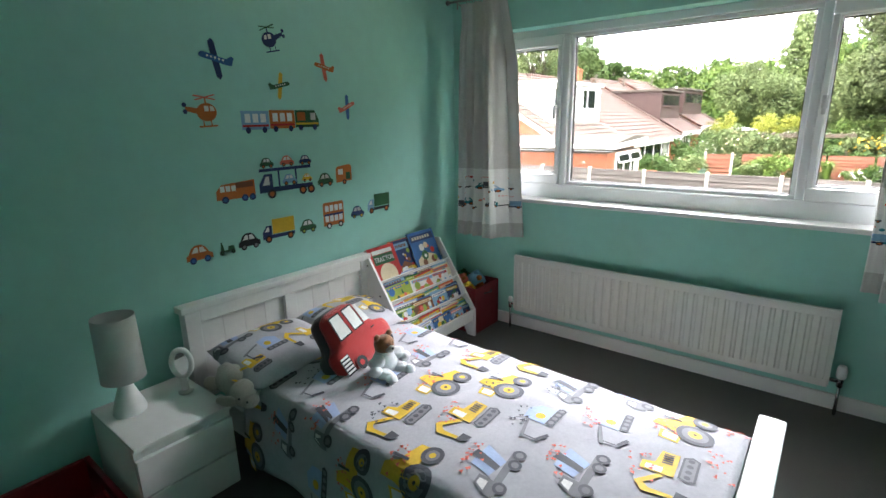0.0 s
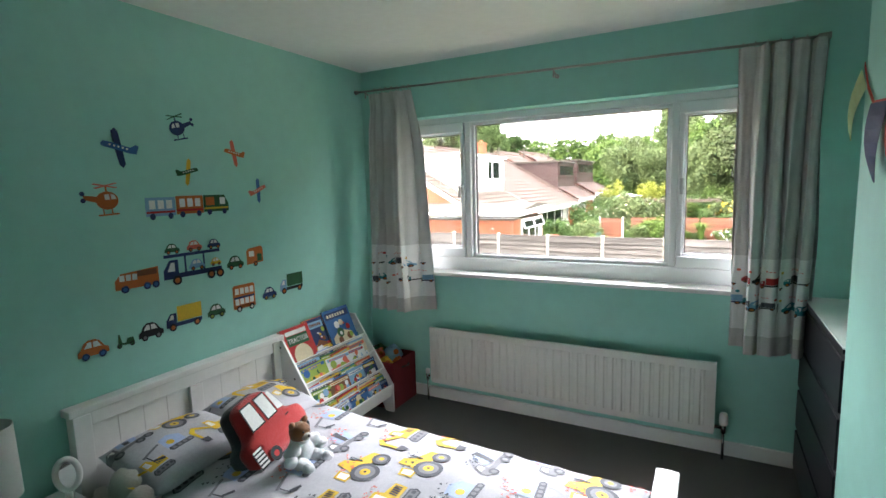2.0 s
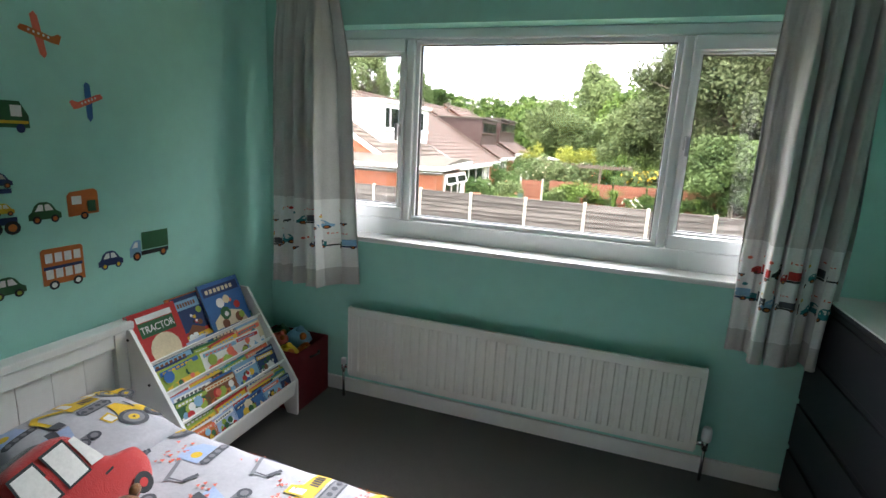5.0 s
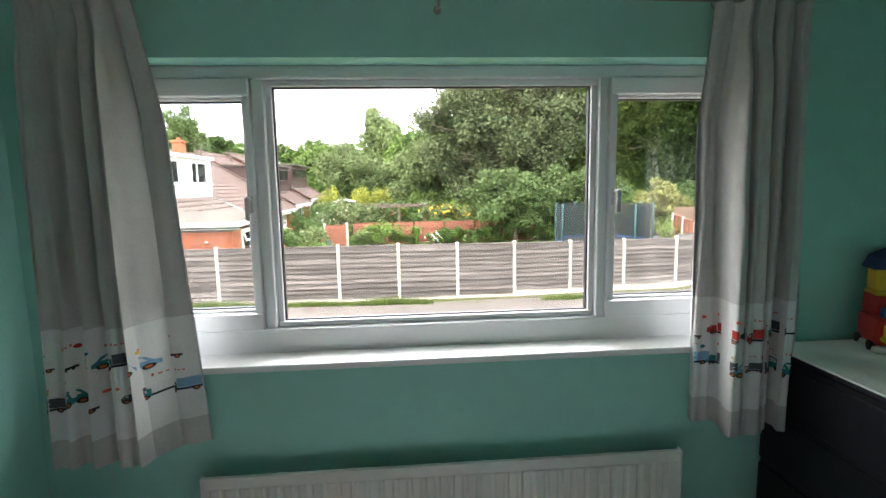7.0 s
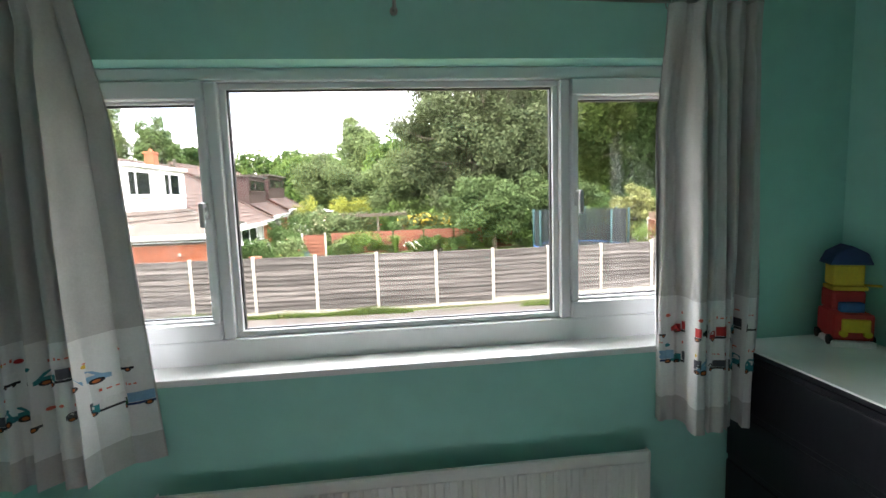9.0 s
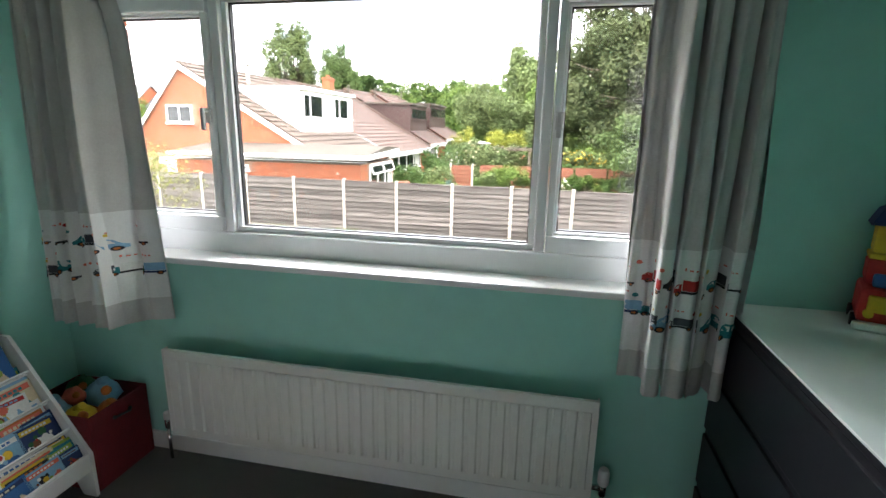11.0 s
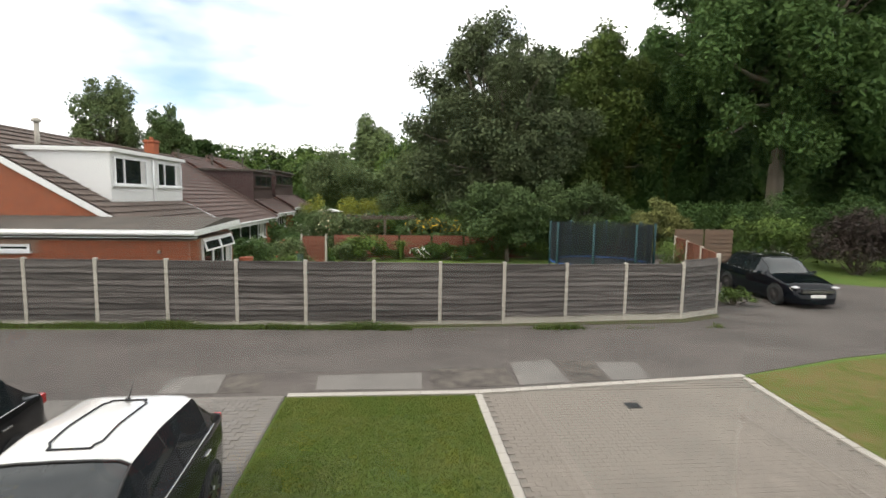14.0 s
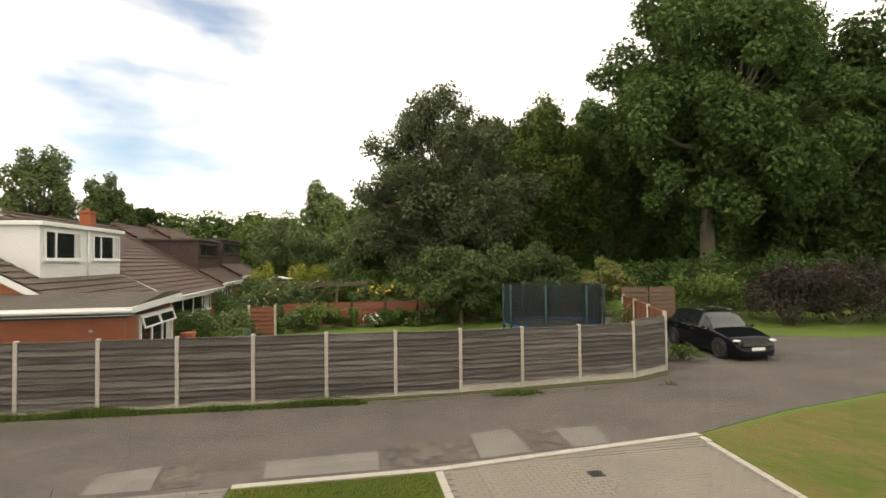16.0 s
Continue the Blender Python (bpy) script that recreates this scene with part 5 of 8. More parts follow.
def pillow(label, cx, cy, z, lx, ly, tilt, prints, seed):
    """A soft pillow case that leans on the headboard."""
    root = thing("pillow", label, "pillow", (cx, cy, z), group="pillows on the bed")
    m = pose(cx, cy, z, 0, tilt, 0)
    def at(u, v, h=0.0):
        a, b = min(1.0, abs(u) / lx), min(1.0, abs(v) / ly)
        t = 0.066 * ((1 - a ** 2.6) * (1 - b ** 2.6)) ** 0.5 + 0.010 * noise.noise(Vector((u * 9, v * 9, seed))) * (1 - max(a, b))
        pinch = 1 - 0.05 * (a * b)
        return m @ Vector((u * pinch, v * pinch, 0.07 + t + h))
    bm = bmesh.new()
    nu, nv = 22, 26
    top = [[bm.verts.new(at(-lx + 2 * lx * i / nu, -ly + 2 * ly * j / nv)) for j in range(nv + 1)] for i in range(nu + 1)]
    bot = []
    for i in range(nu + 1):
        bot.append([])
        for j in range(nv + 1):
            if i in (0, nu) or j in (0, nv):
                bot[i].append(top[i][j])
            else:
                u, v = -lx + 2 * lx * i / nu, -ly + 2 * ly * j / nv
                a, b = abs(u) / lx, abs(v) / ly
                bot[i].append(bm.verts.new(m @ Vector((u * (1 - 0.05 * a * b), v * (1 - 0.05 * a * b), 0.07 - 0.06 * ((1 - a ** 2.6) * (1 - b ** 2.6)) ** 0.5))))
    for i in range(nu):
        for j in range(nv):
            bm.faces.new((top[i][j], top[i + 1][j], top[i + 1][j + 1], top[i][j + 1]))
            bm.faces.new((bot[i][j], bot[i][j + 1], bot[i + 1][j + 1], bot[i + 1][j]))
    bmesh.ops.recalc_face_normals(bm, faces=bm.faces[:])
    part("pillow_case", bm, M_COTTON, root, smooth=True)
    for kind, u, v, sz in prints:
        fabric_print(kind(), u, v, sz, root, at, 0.1)


pillow("white pillow printed with diggers against the headboard", 0.35, -1.88, 0.408, 0.21, 0.25, 9, ((d_tractor, -0.08, 0.06, 0.19), (d_digger, 0.10, 0.12, 0.19), (d_crane, 0.07, -0.08, 0.18), (d_dumper, -0.09, -0.16, 0.18), (d_digger, 0.13, -0.20, 0.15)), 1.0)
pillow("white pillow printed with yellow diggers beside another pillow", 0.35, -1.43, 0.408, 0.21, 0.22, 9, ((d_digger, -0.05, 0.02, 0.2), (d_tractor, 0.10, 0.14, 0.18), (d_dumper, 0.09, -0.10, 0.18), (d_crane, -0.08, -0.18, 0.17), (d_tractor, -0.10, 0.20, 0.16)), 2.0)

# ---- soft toys ----
M_PLUSH_RED = material("red_plush", (0.55, 0.030, 0.028), 0.95, (0.46, 0.022, 0.022), scale=10, bump=0.5, bump_scale=300, sheen=0.4)
M_PLUSH_GREY = material("charcoal_plush", (0.055, 0.055, 0.06), 0.95, scale=10, bump=0.5, bump_scale=300, sheen=0.3)
M_PLUSH_CREAM = material("cream_plush", (0.52, 0.48, 0.42), 0.95, (0.43, 0.39, 0.34), scale=14, bump=0.7, bump_scale=260, sheen=0.4)
M_PLUSH_BROWN = material("ginger_plush", (0.32, 0.14, 0.05), 0.95, (0.24, 0.10, 0.035), scale=14, bump=0.6, bump_scale=300, sheen=0.4)
M_PLUSH_BLUE = material("pale_blue_velour", (0.80, 0.82, 0.84), 0.95, (0.70, 0.73, 0.77), scale=14, bump=0.5, bump_scale=300, sheen=0.4)


def puffed(bm, outline, m, thick, edge, mat_index=0):
    """A flat outline in local (y, z), stuffed: a rim and two domed faces."""
    n = len(outline)
    cu, cv = sum(p[0] for p in outline) / n, sum(p[1] for p in outline) / n
    rings = []
    for k, (shrink, d) in enumerate(((1.0, 0.0), (0.97, 0.30), (0.90, 0.62), (0.72, 0.88), (0.45, 0.98))):
        rings.append([[bm.verts.new(m @ Vector((sg * d * thick, cu + (u - cu) * shrink, cv + (v - cv) * shrink))) for u, v in outline] for sg in ((1,) if k == 0 else (1, -1))])
    for sd in (0, 1):
        prev = rings[0][0]
        for r in rings[1:]:
            cur = r[sd]
            for i in range(n):
                q = (prev[i], prev[(i + 1) % n], cur[(i + 1) % n], cur[i])
                f = bm.faces.new(q if sd == 0 else q[::-1])
                f.material_index, f.smooth = mat_index, True
            prev = cur
        f = bm.faces.new(prev if sd == 0 else prev[::-1])
        f.material_index, f.smooth = mat_index, True
    bmesh.ops.recalc_face_normals(bm, faces=bm.faces[:])


def dense(pts, n=5):
    out = []
    for p, q in zip(pts, pts[1:] + pts[:1]):
        out += [(p[0] + (q[0] - p[0]) * i / n, p[1] + (q[1] - p[1]) * i / n) for i in range(n)]
    for _ in range(2):
        out = [((a[0] + 2 * b[0] + c[0]) / 4, (a[1] + 2 * b[1] + c[1]) / 4) for a, b, c in zip(out[-1:] + out[:-1], out, out[1:] + out[:1])]
    return out


cushion = thing("car_cushion", "red plush car-shaped cushion leaning on a pillow", "cushion", (0.70, -1.73, 0.45))
cm = pose(0.752, -1.655, 0.452, 10, -34, 4) @ Matrix.Diagonal((0.9, 0.9, 0.9, 1))
car_outline = [(-0.215, 0.0), (0.19, 0.0), (0.225, 0.07), (0.215, 0.135), (0.12, 0.165), (0.085, 0.30), (0.03, 0.325), (-0.10, 0.325), (-0.145, 0.30), (-0.165, 0.17), (-0.225, 0.13)]
bm = bmesh.new()
puffed(bm, dense(car_outline), cm, 0.055, 0.02)
part("body", bm, M_PLUSH_RED, cushion)
bm = bmesh.new()
puffed(bm, dense([(u * 1.03 - 0.012, v * 1.02 + 0.002) for u, v in car_outline]), cm @ Matrix.Translation((-0.045, 0, 0)), 0.055, 0.02)
part("gusset", bm, M_PLUSH_GREY, cushion, "charcoal grey plush sides")


def on_cushion(u, v, h):
    a = ((u + 0.01) / 0.23) ** 2 + ((v - 0.15) / 0.19) ** 2
    return cm @ Vector((0.0555 + h - 0.012 * min(1.0, a), u, v))


printed("applique", [("black", [(-0.135, 0.175), (-0.045, 0.175), (-0.045, 0.30), (-0.12, 0.30)]), ("white", [(-0.128, 0.182), (-0.052, 0.182), (-0.052, 0.292), (-0.114, 0.292)]), ("black", [(-0.03, 0.175), (0.045, 0.175), (0.045, 0.30), (-0.03, 0.30)]), ("white", [(-0.024, 0.182), (0.039, 0.182), (0.039, 0.292), (-0.024, 0.292)]),
                     ("white", [(0.052, 0.185), (0.095, 0.180), (0.072, 0.285), (0.052, 0.285)]), ("black", [(-0.205, 0.02), (-0.145, 0.02), (-0.145, 0.115), (-0.205, 0.105)])] + [rect("white", -0.200, 0.028 + i * 0.018, -0.150, 0.038 + i * 0.018) for i in range(5)] + [disc("black", -0.10, 0.035, 0.034), disc("red", -0.10, 0.035, 0.015, 8), disc("black", 0.13, 0.035, 0.034), disc("red", 0.13, 0.035, 0.015, 8), rect("black", 0.06, 0.135, 0.09, 0.142)], on_cushion, cushion, "white felt windows and striped grille", step=0.03, lift=0.0005)

bm = bmesh.new()
T = (0.885, -1.705, 0.440)
ball(bm, (T[0], T[1], T[2] + 0.062), (0.052, 0.060, 0.066), 0, 16, lump=0.12)
ball(bm, (T[0] + 0.002, T[1], T[2] + 0.112), (0.036, 0.046, 0.030), 0, 14, lump=0.1)
ball(bm, (T[0] + 0.006, T[1] - 0.004, T[2] + 0.150), (0.042, 0.046, 0.041), 1, 16, lump=0.05)
ball(bm, (T[0] + 0.040, T[1] - 0.006, T[2] + 0.140), (0.020, 0.022, 0.017), 2, 12)
for sy in (-1, 1):
    ball(bm, (T[0] - 0.002, T[1] + sy * 0.036, T[2] + 0.186), (0.011, 0.016, 0.016), 1, 10)
    ball(bm, (T[0] + 0.016, T[1] + sy * 0.058, T[2] + 0.088), (0.030, 0.040, 0.028), 0, 12, lump=0.15)
    ball(bm, (T[0] + 0.034, T[1] + sy * 0.088, T[2] + 0.064), (0.026, 0.030, 0.024), 0, 12, lump=0.15)
    ball(bm, (T[0] + 0.046, T[1] + sy * 0.044, T[2] + 0.030), (0.052, 0.032, 0.032), 0, 12, lump=0.12)
    ball(bm, (T[0] + 0.094, T[1] + sy * 0.054, T[2] + 0.028), (0.026, 0.026, 0.030), 0, 12, lump=0.12)
    ball(bm, (T[0] + 0.042, T[1] + sy * 0.016 - 0.004, T[2] + 0.162), 0.004, 3, 8)
ball(bm, (T[0] + 0.059, T[1] - 0.006, T[2] + 0.145), 0.006, 3, 8)
tagged(solid("teddy_bear", bm, [M_PLUSH_BLUE, M_PLUSH_BROWN, M_PLUSH_CREAM, M_PLUSH_GREY], "small ginger teddy bear in pale blue velour suit", "soft toy"), kind="")
bm = bmesh.new()
ball(bm, (0.40, -2.035, 0.505), (0.105, 0.085, 0.072), 0, 18, lump=0.12)
ball(bm, (0.515, -2.070, 0.490), (0.062, 0.060, 0.055), 0, 16, lump=0.06)
ball(bm, (0.565, -2.080, 0.475), (0.034, 0.038, 0.030), 0, 12)
ball(bm, (0.50, -2.140, 0.478), (0.048, 0.016, 0.030), 0, 12, turn=pose(0, 0, 0, 25, 0, 35))
ball(bm, (0.50, -1.990, 0.525), (0.046, 0.014, 0.030), 0, 12, turn=pose(0, 0, 0, -30, 0, -20))
ball(bm, (0.30, -2.10, 0.470), (0.05, 0.03, 0.028), 0, 12)
ball(bm, (0.30, -1.97, 0.480), (0.05, 0.03, 0.028), 0, 12)
ball(bm, (0.588, -2.105, 0.488), 0.005, 1, 8)
ball(bm, (0.560, -2.122, 0.500), 0.005, 1, 8)
bmesh.ops.transform(bm, matrix=Matrix.Translation((0.420, -2.110, 0.405)) @ Matrix.Scale(1.02, 4) @ Matrix.Translation((-0.45, 2.05, -0.475)), verts=bm.verts[:])
solid("plush_lamb", bm, [M_PLUSH_CREAM, M_PLUSH_GREY], "cream plush lamb lying on the bed by the pillow", "soft toy")

# ---- bedside ----
stand = thing("bedside_cabinet", "white two-drawer bedside cabinet beside the bed", "bedside cabinet", (0.28, -2.37, 0))
SX0, SX1, SY0, SY1, SZ = 0.030, 0.460, -2.555, -2.185, 0.380
bm = bmesh.new()
box(bm, SX0, SX1 - 0.02, SY0, SY1, 0.0, SZ - 0.018, bevel=0.002)
part("body", bm, M_WHITE, stand)
bm = bmesh.new()
box(bm, SX0, SX1, SY0, SY1, SZ - 0.0175, SZ, bevel=0.003)
part("top", bm, M_WHITE, stand)
for z0, z1 in ((0.015, 0.165), (0.172, 0.325)):
    bm = bmesh.new()
    box(bm, SX1 - 0.0195, SX1, SY0 + 0.002, SY1 - 0.002, z0, z1, bevel=0.002)
    part("drawer", bm, M_WHITE, stand)
M_SHADE = material("white_linen_shade", (0.66, 0.67, 0.65), 0.9, scale=20, bump=0.3, bump_scale=500, spread=0.06)
lamp = thing("table_lamp", "white table lamp with drum shade and conical base", "table lamp", (0.17, -2.455, SZ))
bm = bmesh.new()
lathe(bm, [(0.058, 0.0), (0.062, 0.008), (0.058, 0.03), (0.036, 0.09), (0.018, 0.14), (0.011, 0.17), (0.011, 0.205)], (0.17, -2.455, SZ), 28)
part("base", bm, M_WHITE, lamp, "glossy white ceramic base")
bm = bmesh.new()
lathe(bm, [(0.080, 0.0), (0.0785, 0.0), (0.074, 0.262), (0.0755, 0.262)], (0.17, -2.455, SZ + 0.150), 32)
for f in [f for f in bm.faces if len(f.verts) > 4]:
    bm.faces.remove(f)
b0 = [v for v in bm.verts]
bmesh.ops.holes_fill(bm, edges=[], sides=0)
lathe(bm, [(0.0785, 0.0), (0.080, 0.0), (0.0755, 0.262), (0.074, 0.262)], (0.17, -2.455, SZ + 0.150), 32)
for f in [f for f in bm.faces if len(f.verts) > 4]:
    bm.faces.remove(f)
part("shade", bm, M_SHADE, lamp, "white fabric drum shade")
bm = bmesh.new()
tube(bm, (0.17, -2.455, SZ + 0.20), (0.17, -2.455, SZ + 0.24), 0.017)
ball(bm, (0.17, -2.455, SZ + 0.285), (0.028, 0.028, 0.04), 0, 12)
for k in range(3):
    a = k * 2.094
    tube(bm, (0.17, -2.455, SZ + 0.235), (0.17 + 0.076 * math.cos(a), -2.455 + 0.076 * math.sin(a), SZ + 0.235), 0.002, seg=6)
part("bulb_holder", bm, M_WHITE, lamp)
mirror = thing("oval_mirror", "small white oval table mirror on a stem", "mirror", (0.20, -2.25, SZ))
mm = pose(0.20, -2.245, SZ, 0, 0, -38)
bm = bmesh.new()
ring = []
for i in range(28):
    a = 2 * math.pi * i / 28
    ring.append([bm.verts.new(mm @ Vector((0.012 * math.cos(b), (0.038 + 0.012 * math.sin(b)) * math.cos(a), 0.135 + (0.062 + 0.012 * math.sin(b)) * math.sin(a)))) for b in (2 * math.pi * k / 8 for k in range(8))])
for i in range(28):
    for k in range(8):
        f = bm.faces.new((ring[i][k], ring[(i + 1) % 28][k], ring[(i + 1) % 28][(k + 1) % 8], ring[i][(k + 1) % 8]))
        f.smooth = True
box(bm, -0.012, 0.012, -0.014, 0.014, 0.004, 0.068, bevel=0.005, turn=mm)
lathe(bm, [(0.030, 0.0), (0.030, 0.005), (0.012, 0.012)], mm.translation, 20)
part("mirror_frame", bm, M_WHITE, mirror)
bm = bmesh.new()
bm.faces.new([bm.verts.new(mm @ Vector((0.002, 0.037 * math.cos(2 * math.pi * i / 28), 0.135 + 0.061 * math.sin(2 * math.pi * i / 28)))) for i in range(28)])
part("mirror_glass", bm, material("mirror_silver", (0.75, 0.76, 0.76), 0.03, metal=1.0, scale=3, spread=0.02), mirror)
M_REDPLASTIC = material("red_plastic", (0.30, 0.012, 0.018), 0.4, scale=4)
crate = thing("toy_basket", "red plastic toy basket with handle holes on the floor", "basket", (0.24, -2.80, 0))
bm = bmesh.new()
KX0, KX1, KY0, KY1, KH = 0.03, 0.50, -3.02, -2.60, 0.17
for a, b, c, d in ((KX0, KX1, KY0, KY0 + 0.008), (KX0, KX1, KY1 - 0.008, KY1), (KX0, KX0 + 0.008, KY0 + 0.008, KY1 - 0.008), (KX1 - 0.008, KX1, KY0 + 0.008, KY1 - 0.008)):
    if d - c < 0.02:
        box(bm, a, b, c, d, 0.0, 0.105)
        box(bm, a, b, c, d, 0.14, KH)
        box(bm, a, a + (b - a) * 0.33, c, d, 0.105, 0.14)
        box(bm, b - (b - a) * 0.33, b, c, d, 0.105, 0.14)
    else:
        box(bm, a, b, c, d, 0.0, KH)
box(bm, KX0, KX1, KY0, KY1, 0.0, 0.006)
part("tub", bm, M_REDPLASTIC, crate)
bm = bmesh.new()
for a, b, c, d in ((KX0 - 0.012, KX1 + 0.012, KY0 - 0.012, KY0 + 0.01), (KX0 - 0.012, KX1 + 0.012, KY1 - 0.01, KY1 + 0.012), (KX0 - 0.012, KX0 + 0.01, KY0 + 0.0101, KY1 - 0.0101), (KX1 - 0.01, KX1 + 0.012, KY0 + 0.0101, KY1 - 0.0101)):
    box(bm, a, b, c, d, KH + 0.0005, KH + 0.014, bevel=0.004)
part("rim", bm, M_REDPLASTIC, crate)
M_WOOD = material("pale_beech", (0.50, 0.30, 0.14), 0.5, (0.42, 0.24, 0.11), scale=5, aniso=(1, 8, 1))
for k, (x, y, r) in enumerate(((0.20, -2.74, 20), (0.33, -2.85, -35), (0.22, -2.90, 60))):
    bm = bmesh.new()
    m = pose(x, y, 0.05, 15, -20, r)
    for i in range(4):
        box(bm, -0.09, 0.09, -0.05 + i * 0.03, -0.036 + i * 0.03, 0.05, 0.064, bevel=0.003, turn=m)
    box(bm, -0.08, -0.06, -0.055, 0.06, 0.03, 0.05, bevel=0.003, turn=m)
    box(bm, 0.06, 0.08, -0.055, 0.06, 0.03, 0.05, bevel=0.003, turn=m)
    solid("wooden_toy", bm, M_WOOD, "pale wooden slatted toy in the red basket", "toy", "wooden toys in the basket")
bm = bmesh.new()
ball(bm, (0.38, -2.72, 0.075), (0.07, 0.06, 0.06), 0, 12, lump=0.2)
solid("blue_toy", bm, INKS["navy"], "dark blue soft toy in the red basket", "toy")

# ---- sling bookcase ----
bookcase = thing("bookcase", "white children's display bookcase with sloping tiers of books", "bookcase", (0.22, -0.69, 0))
HY0, HY1 = -1.050, -0.345
side_profile = [(0.03, 0.0), (0.10, 0.0), (0.16, 0.09), (0.32, 0.09), (0.36, 0.0), (0.425, 0.0), (0.425, 0.20), (0.115, 0.685), (0.03, 0.685)]
for y in (HY0, HY1 - 0.015):
    bm = bmesh.new()
    prism(bm, side_profile, "y", y, y + 0.015)
    part("side_panel", bm, M_WHITE, bookcase)
M_SCREW = material("dark_screw", (0.05, 0.05, 0.05), 0.4, metal=0.8, scale=30)
for z, x in ((0.64, 0.10), (0.46, 0.20), (0.28, 0.31)):
    bm = bmesh.new()
    tube(bm, (x, HY0 - 0.003, z), (x, HY0 + 0.001, z), 0.006)
    part("screw", bm, M_SCREW, bookcase)
SLOPE = Vector((0.31, 0, -0.485)).normalized()          # down the sloping front
OUT = Vector((0.485, 0, 0.31)).normalized()
TOPP = Vector((0.115, 0, 0.685))
bars = []
for k, d in enumerate((0.145, 0.285, 0.425, 0.565)):
    p = TOPP + SLOPE * d
    bm = bmesh.new()
    prism(bm, [(p.x - 0.004, p.z - 0.018), (p.x + 0.002, p.z - 0.021), (p.x + 0.005, p.z - 0.014), (p.x - 0.001, p.z - 0.011)], "y", HY0 + 0.0152, HY1 - 0.0152)
    part("front_bar", bm, M_WHITE, bookcase)
    bm = bmesh.new()
    prism(bm, [(max(0.035, p.x - 0.11), p.z - 0.060), (p.x - 0.010, p.z - 0.036), (p.x - 0.010, p.z - 0.031), (max(0.035, p.x - 0.11), p.z - 0.055)], "y", HY0 + 0.0152, HY1 - 0.0152)
    part("tier", bm, M_WHITE, bookcase)
    bars.append(p)
bm = bmesh.new()
prism(bm, [(0.395, 0.115), (0.408, 0.115), (0.424, 0.205), (0.411, 0.205)], "y", HY0 + 0.0152, HY1 - 0.0152)
part("front_board", bm, M_WHITE, bookcase)
bm = bmesh.new()
box(bm, 0.031, 0.039, HY0 + 0.0152, HY1 - 0.0152, 0.10, 0.67)
part("back_panel", bm, M_WHITE, bookcase)
M_PAGES = material("paper_edges", (0.70, 0.66, 0.56), 0.9, scale=40, aniso=(1, 1, 6))
BOOK_UP = ((TOPP - bars[-1]).normalized() * 0.72 + Vector((0, 0, 0.28))).normalized()


def book(y0, width, height, tier, depth, colours, seed, thick=0.014, lean=0.0, plain=False):
    """A picture book on a tier, lying back along the slope, its cover to the front."""
    r = random.Random(seed)
    base = bars[tier] - OUT * (0.020 + depth) - Vector((0, 0, 0.030))
    up = (BOOK_UP + Vector((0.0, lean, 0))).normalized()
    across = Vector((0, 1, 0)) - up * up.y
    across.normalize()
    nrm = across.cross(up).normalized()
    if nrm.x < 0:
        nrm = -nrm
    root_at = base + Vector((0, y0, 0))
    def at(u, v, h):
        return root_at + across * u + up * v + nrm * h
    b = thing("book", "thin picture book with a %s and %s cover" % (colours[0], colours[1]), "book", tuple(root_at), group="picture books in the bookcase")
    bm = bmesh.new()
    for h0, h1, e, mi in ((-thick, -thick + 0.002, 0, 0), (-thick + 0.0021, -0.0021, 0.003, 1), (-0.002, 0.0, 0, 0)):
        vs = [bm.verts.new(at(u, v, h)) for h in (h0, h1) for u, v in ((e, e), (width - e, e), (width - e, height - e), (e, height - e))]
        for q in ((0, 3, 2, 1), (4, 5, 6, 7), (0, 1, 5, 4), (1, 2, 6, 5), (2, 3, 7, 6), (3, 0, 4, 7)):
            bm.faces.new([vs[i] for i in q]).material_index = mi
    part("cover", bm, [INKS[colours[0]], M_PAGES], b)
    w, h = width, height
    art = [rect(colours[1], w * 0.06, h * 0.74, w * 0.94, h * 0.92)]
    art += [rect(colours[2], w * (0.12 + 0.1 * i), h * 0.79, w * (0.19 + 0.1 * i), h * 0.87) for i in range(7)]
    art += [(colours[2], [(w * 0.08, h * 0.05), (w * 0.9, h * 0.05), (w * 0.8, h * r.uniform(0.2, 0.4)), (w * 0.4, h * r.uniform(0.3, 0.5)), (w * 0.1, h * 0.25)])]
    for _ in range(10):
        c = r.choice(list(colours) + ["yellow", "sky", "coral", "lime", "white", "black", "brown", "green", "red"])
        art.append(disc(c, w * r.uniform(0.2, 0.8), h * r.uniform(0.15, 0.66), w * r.uniform(0.03, 0.13), 8))
    if not plain:
        printed("cover_art", art, at, b, lift=0.0003)
    return at, b


at_fn, tractor_book = book(-1.030, 0.235, 0.235, 0, 0.010, ("red", "white", "cream"), 3, 0.022, plain=True)
printed("title_band", [rect("green", 0.030, 0.120, 0.205, 0.185), rect("white", 0.030, 0.188, 0.205, 0.214), rect("red", 0.02, 0.0, 0.215, 0.112), disc("cream", 0.12, 0.045, 0.075, 16)], at_fn, tractor_book, "green title band", lift=0.0005)
font = bpy.data.curves.new("title", "FONT")
font.body, font.size, font.align_x, font.extrude = "TRACTOR", 0.044, "CENTER", 0.0003
holder = new("title_source", font)
bpy.context.view_layer.update()
title_mesh = bpy.data.meshes.new_from_object(holder.evaluated_get(bpy.context.evaluated_depsgraph_get()))
bpy.data.objects.remove(holder)
title_mesh.materials.clear()
title_mesh.materials.append(INKS["white"])
o, ux, vx = at_fn(0.117, 0.137, 0.0036), at_fn(1.117, 0.137, 0.0036), at_fn(0.117, 1.137, 0.0036)
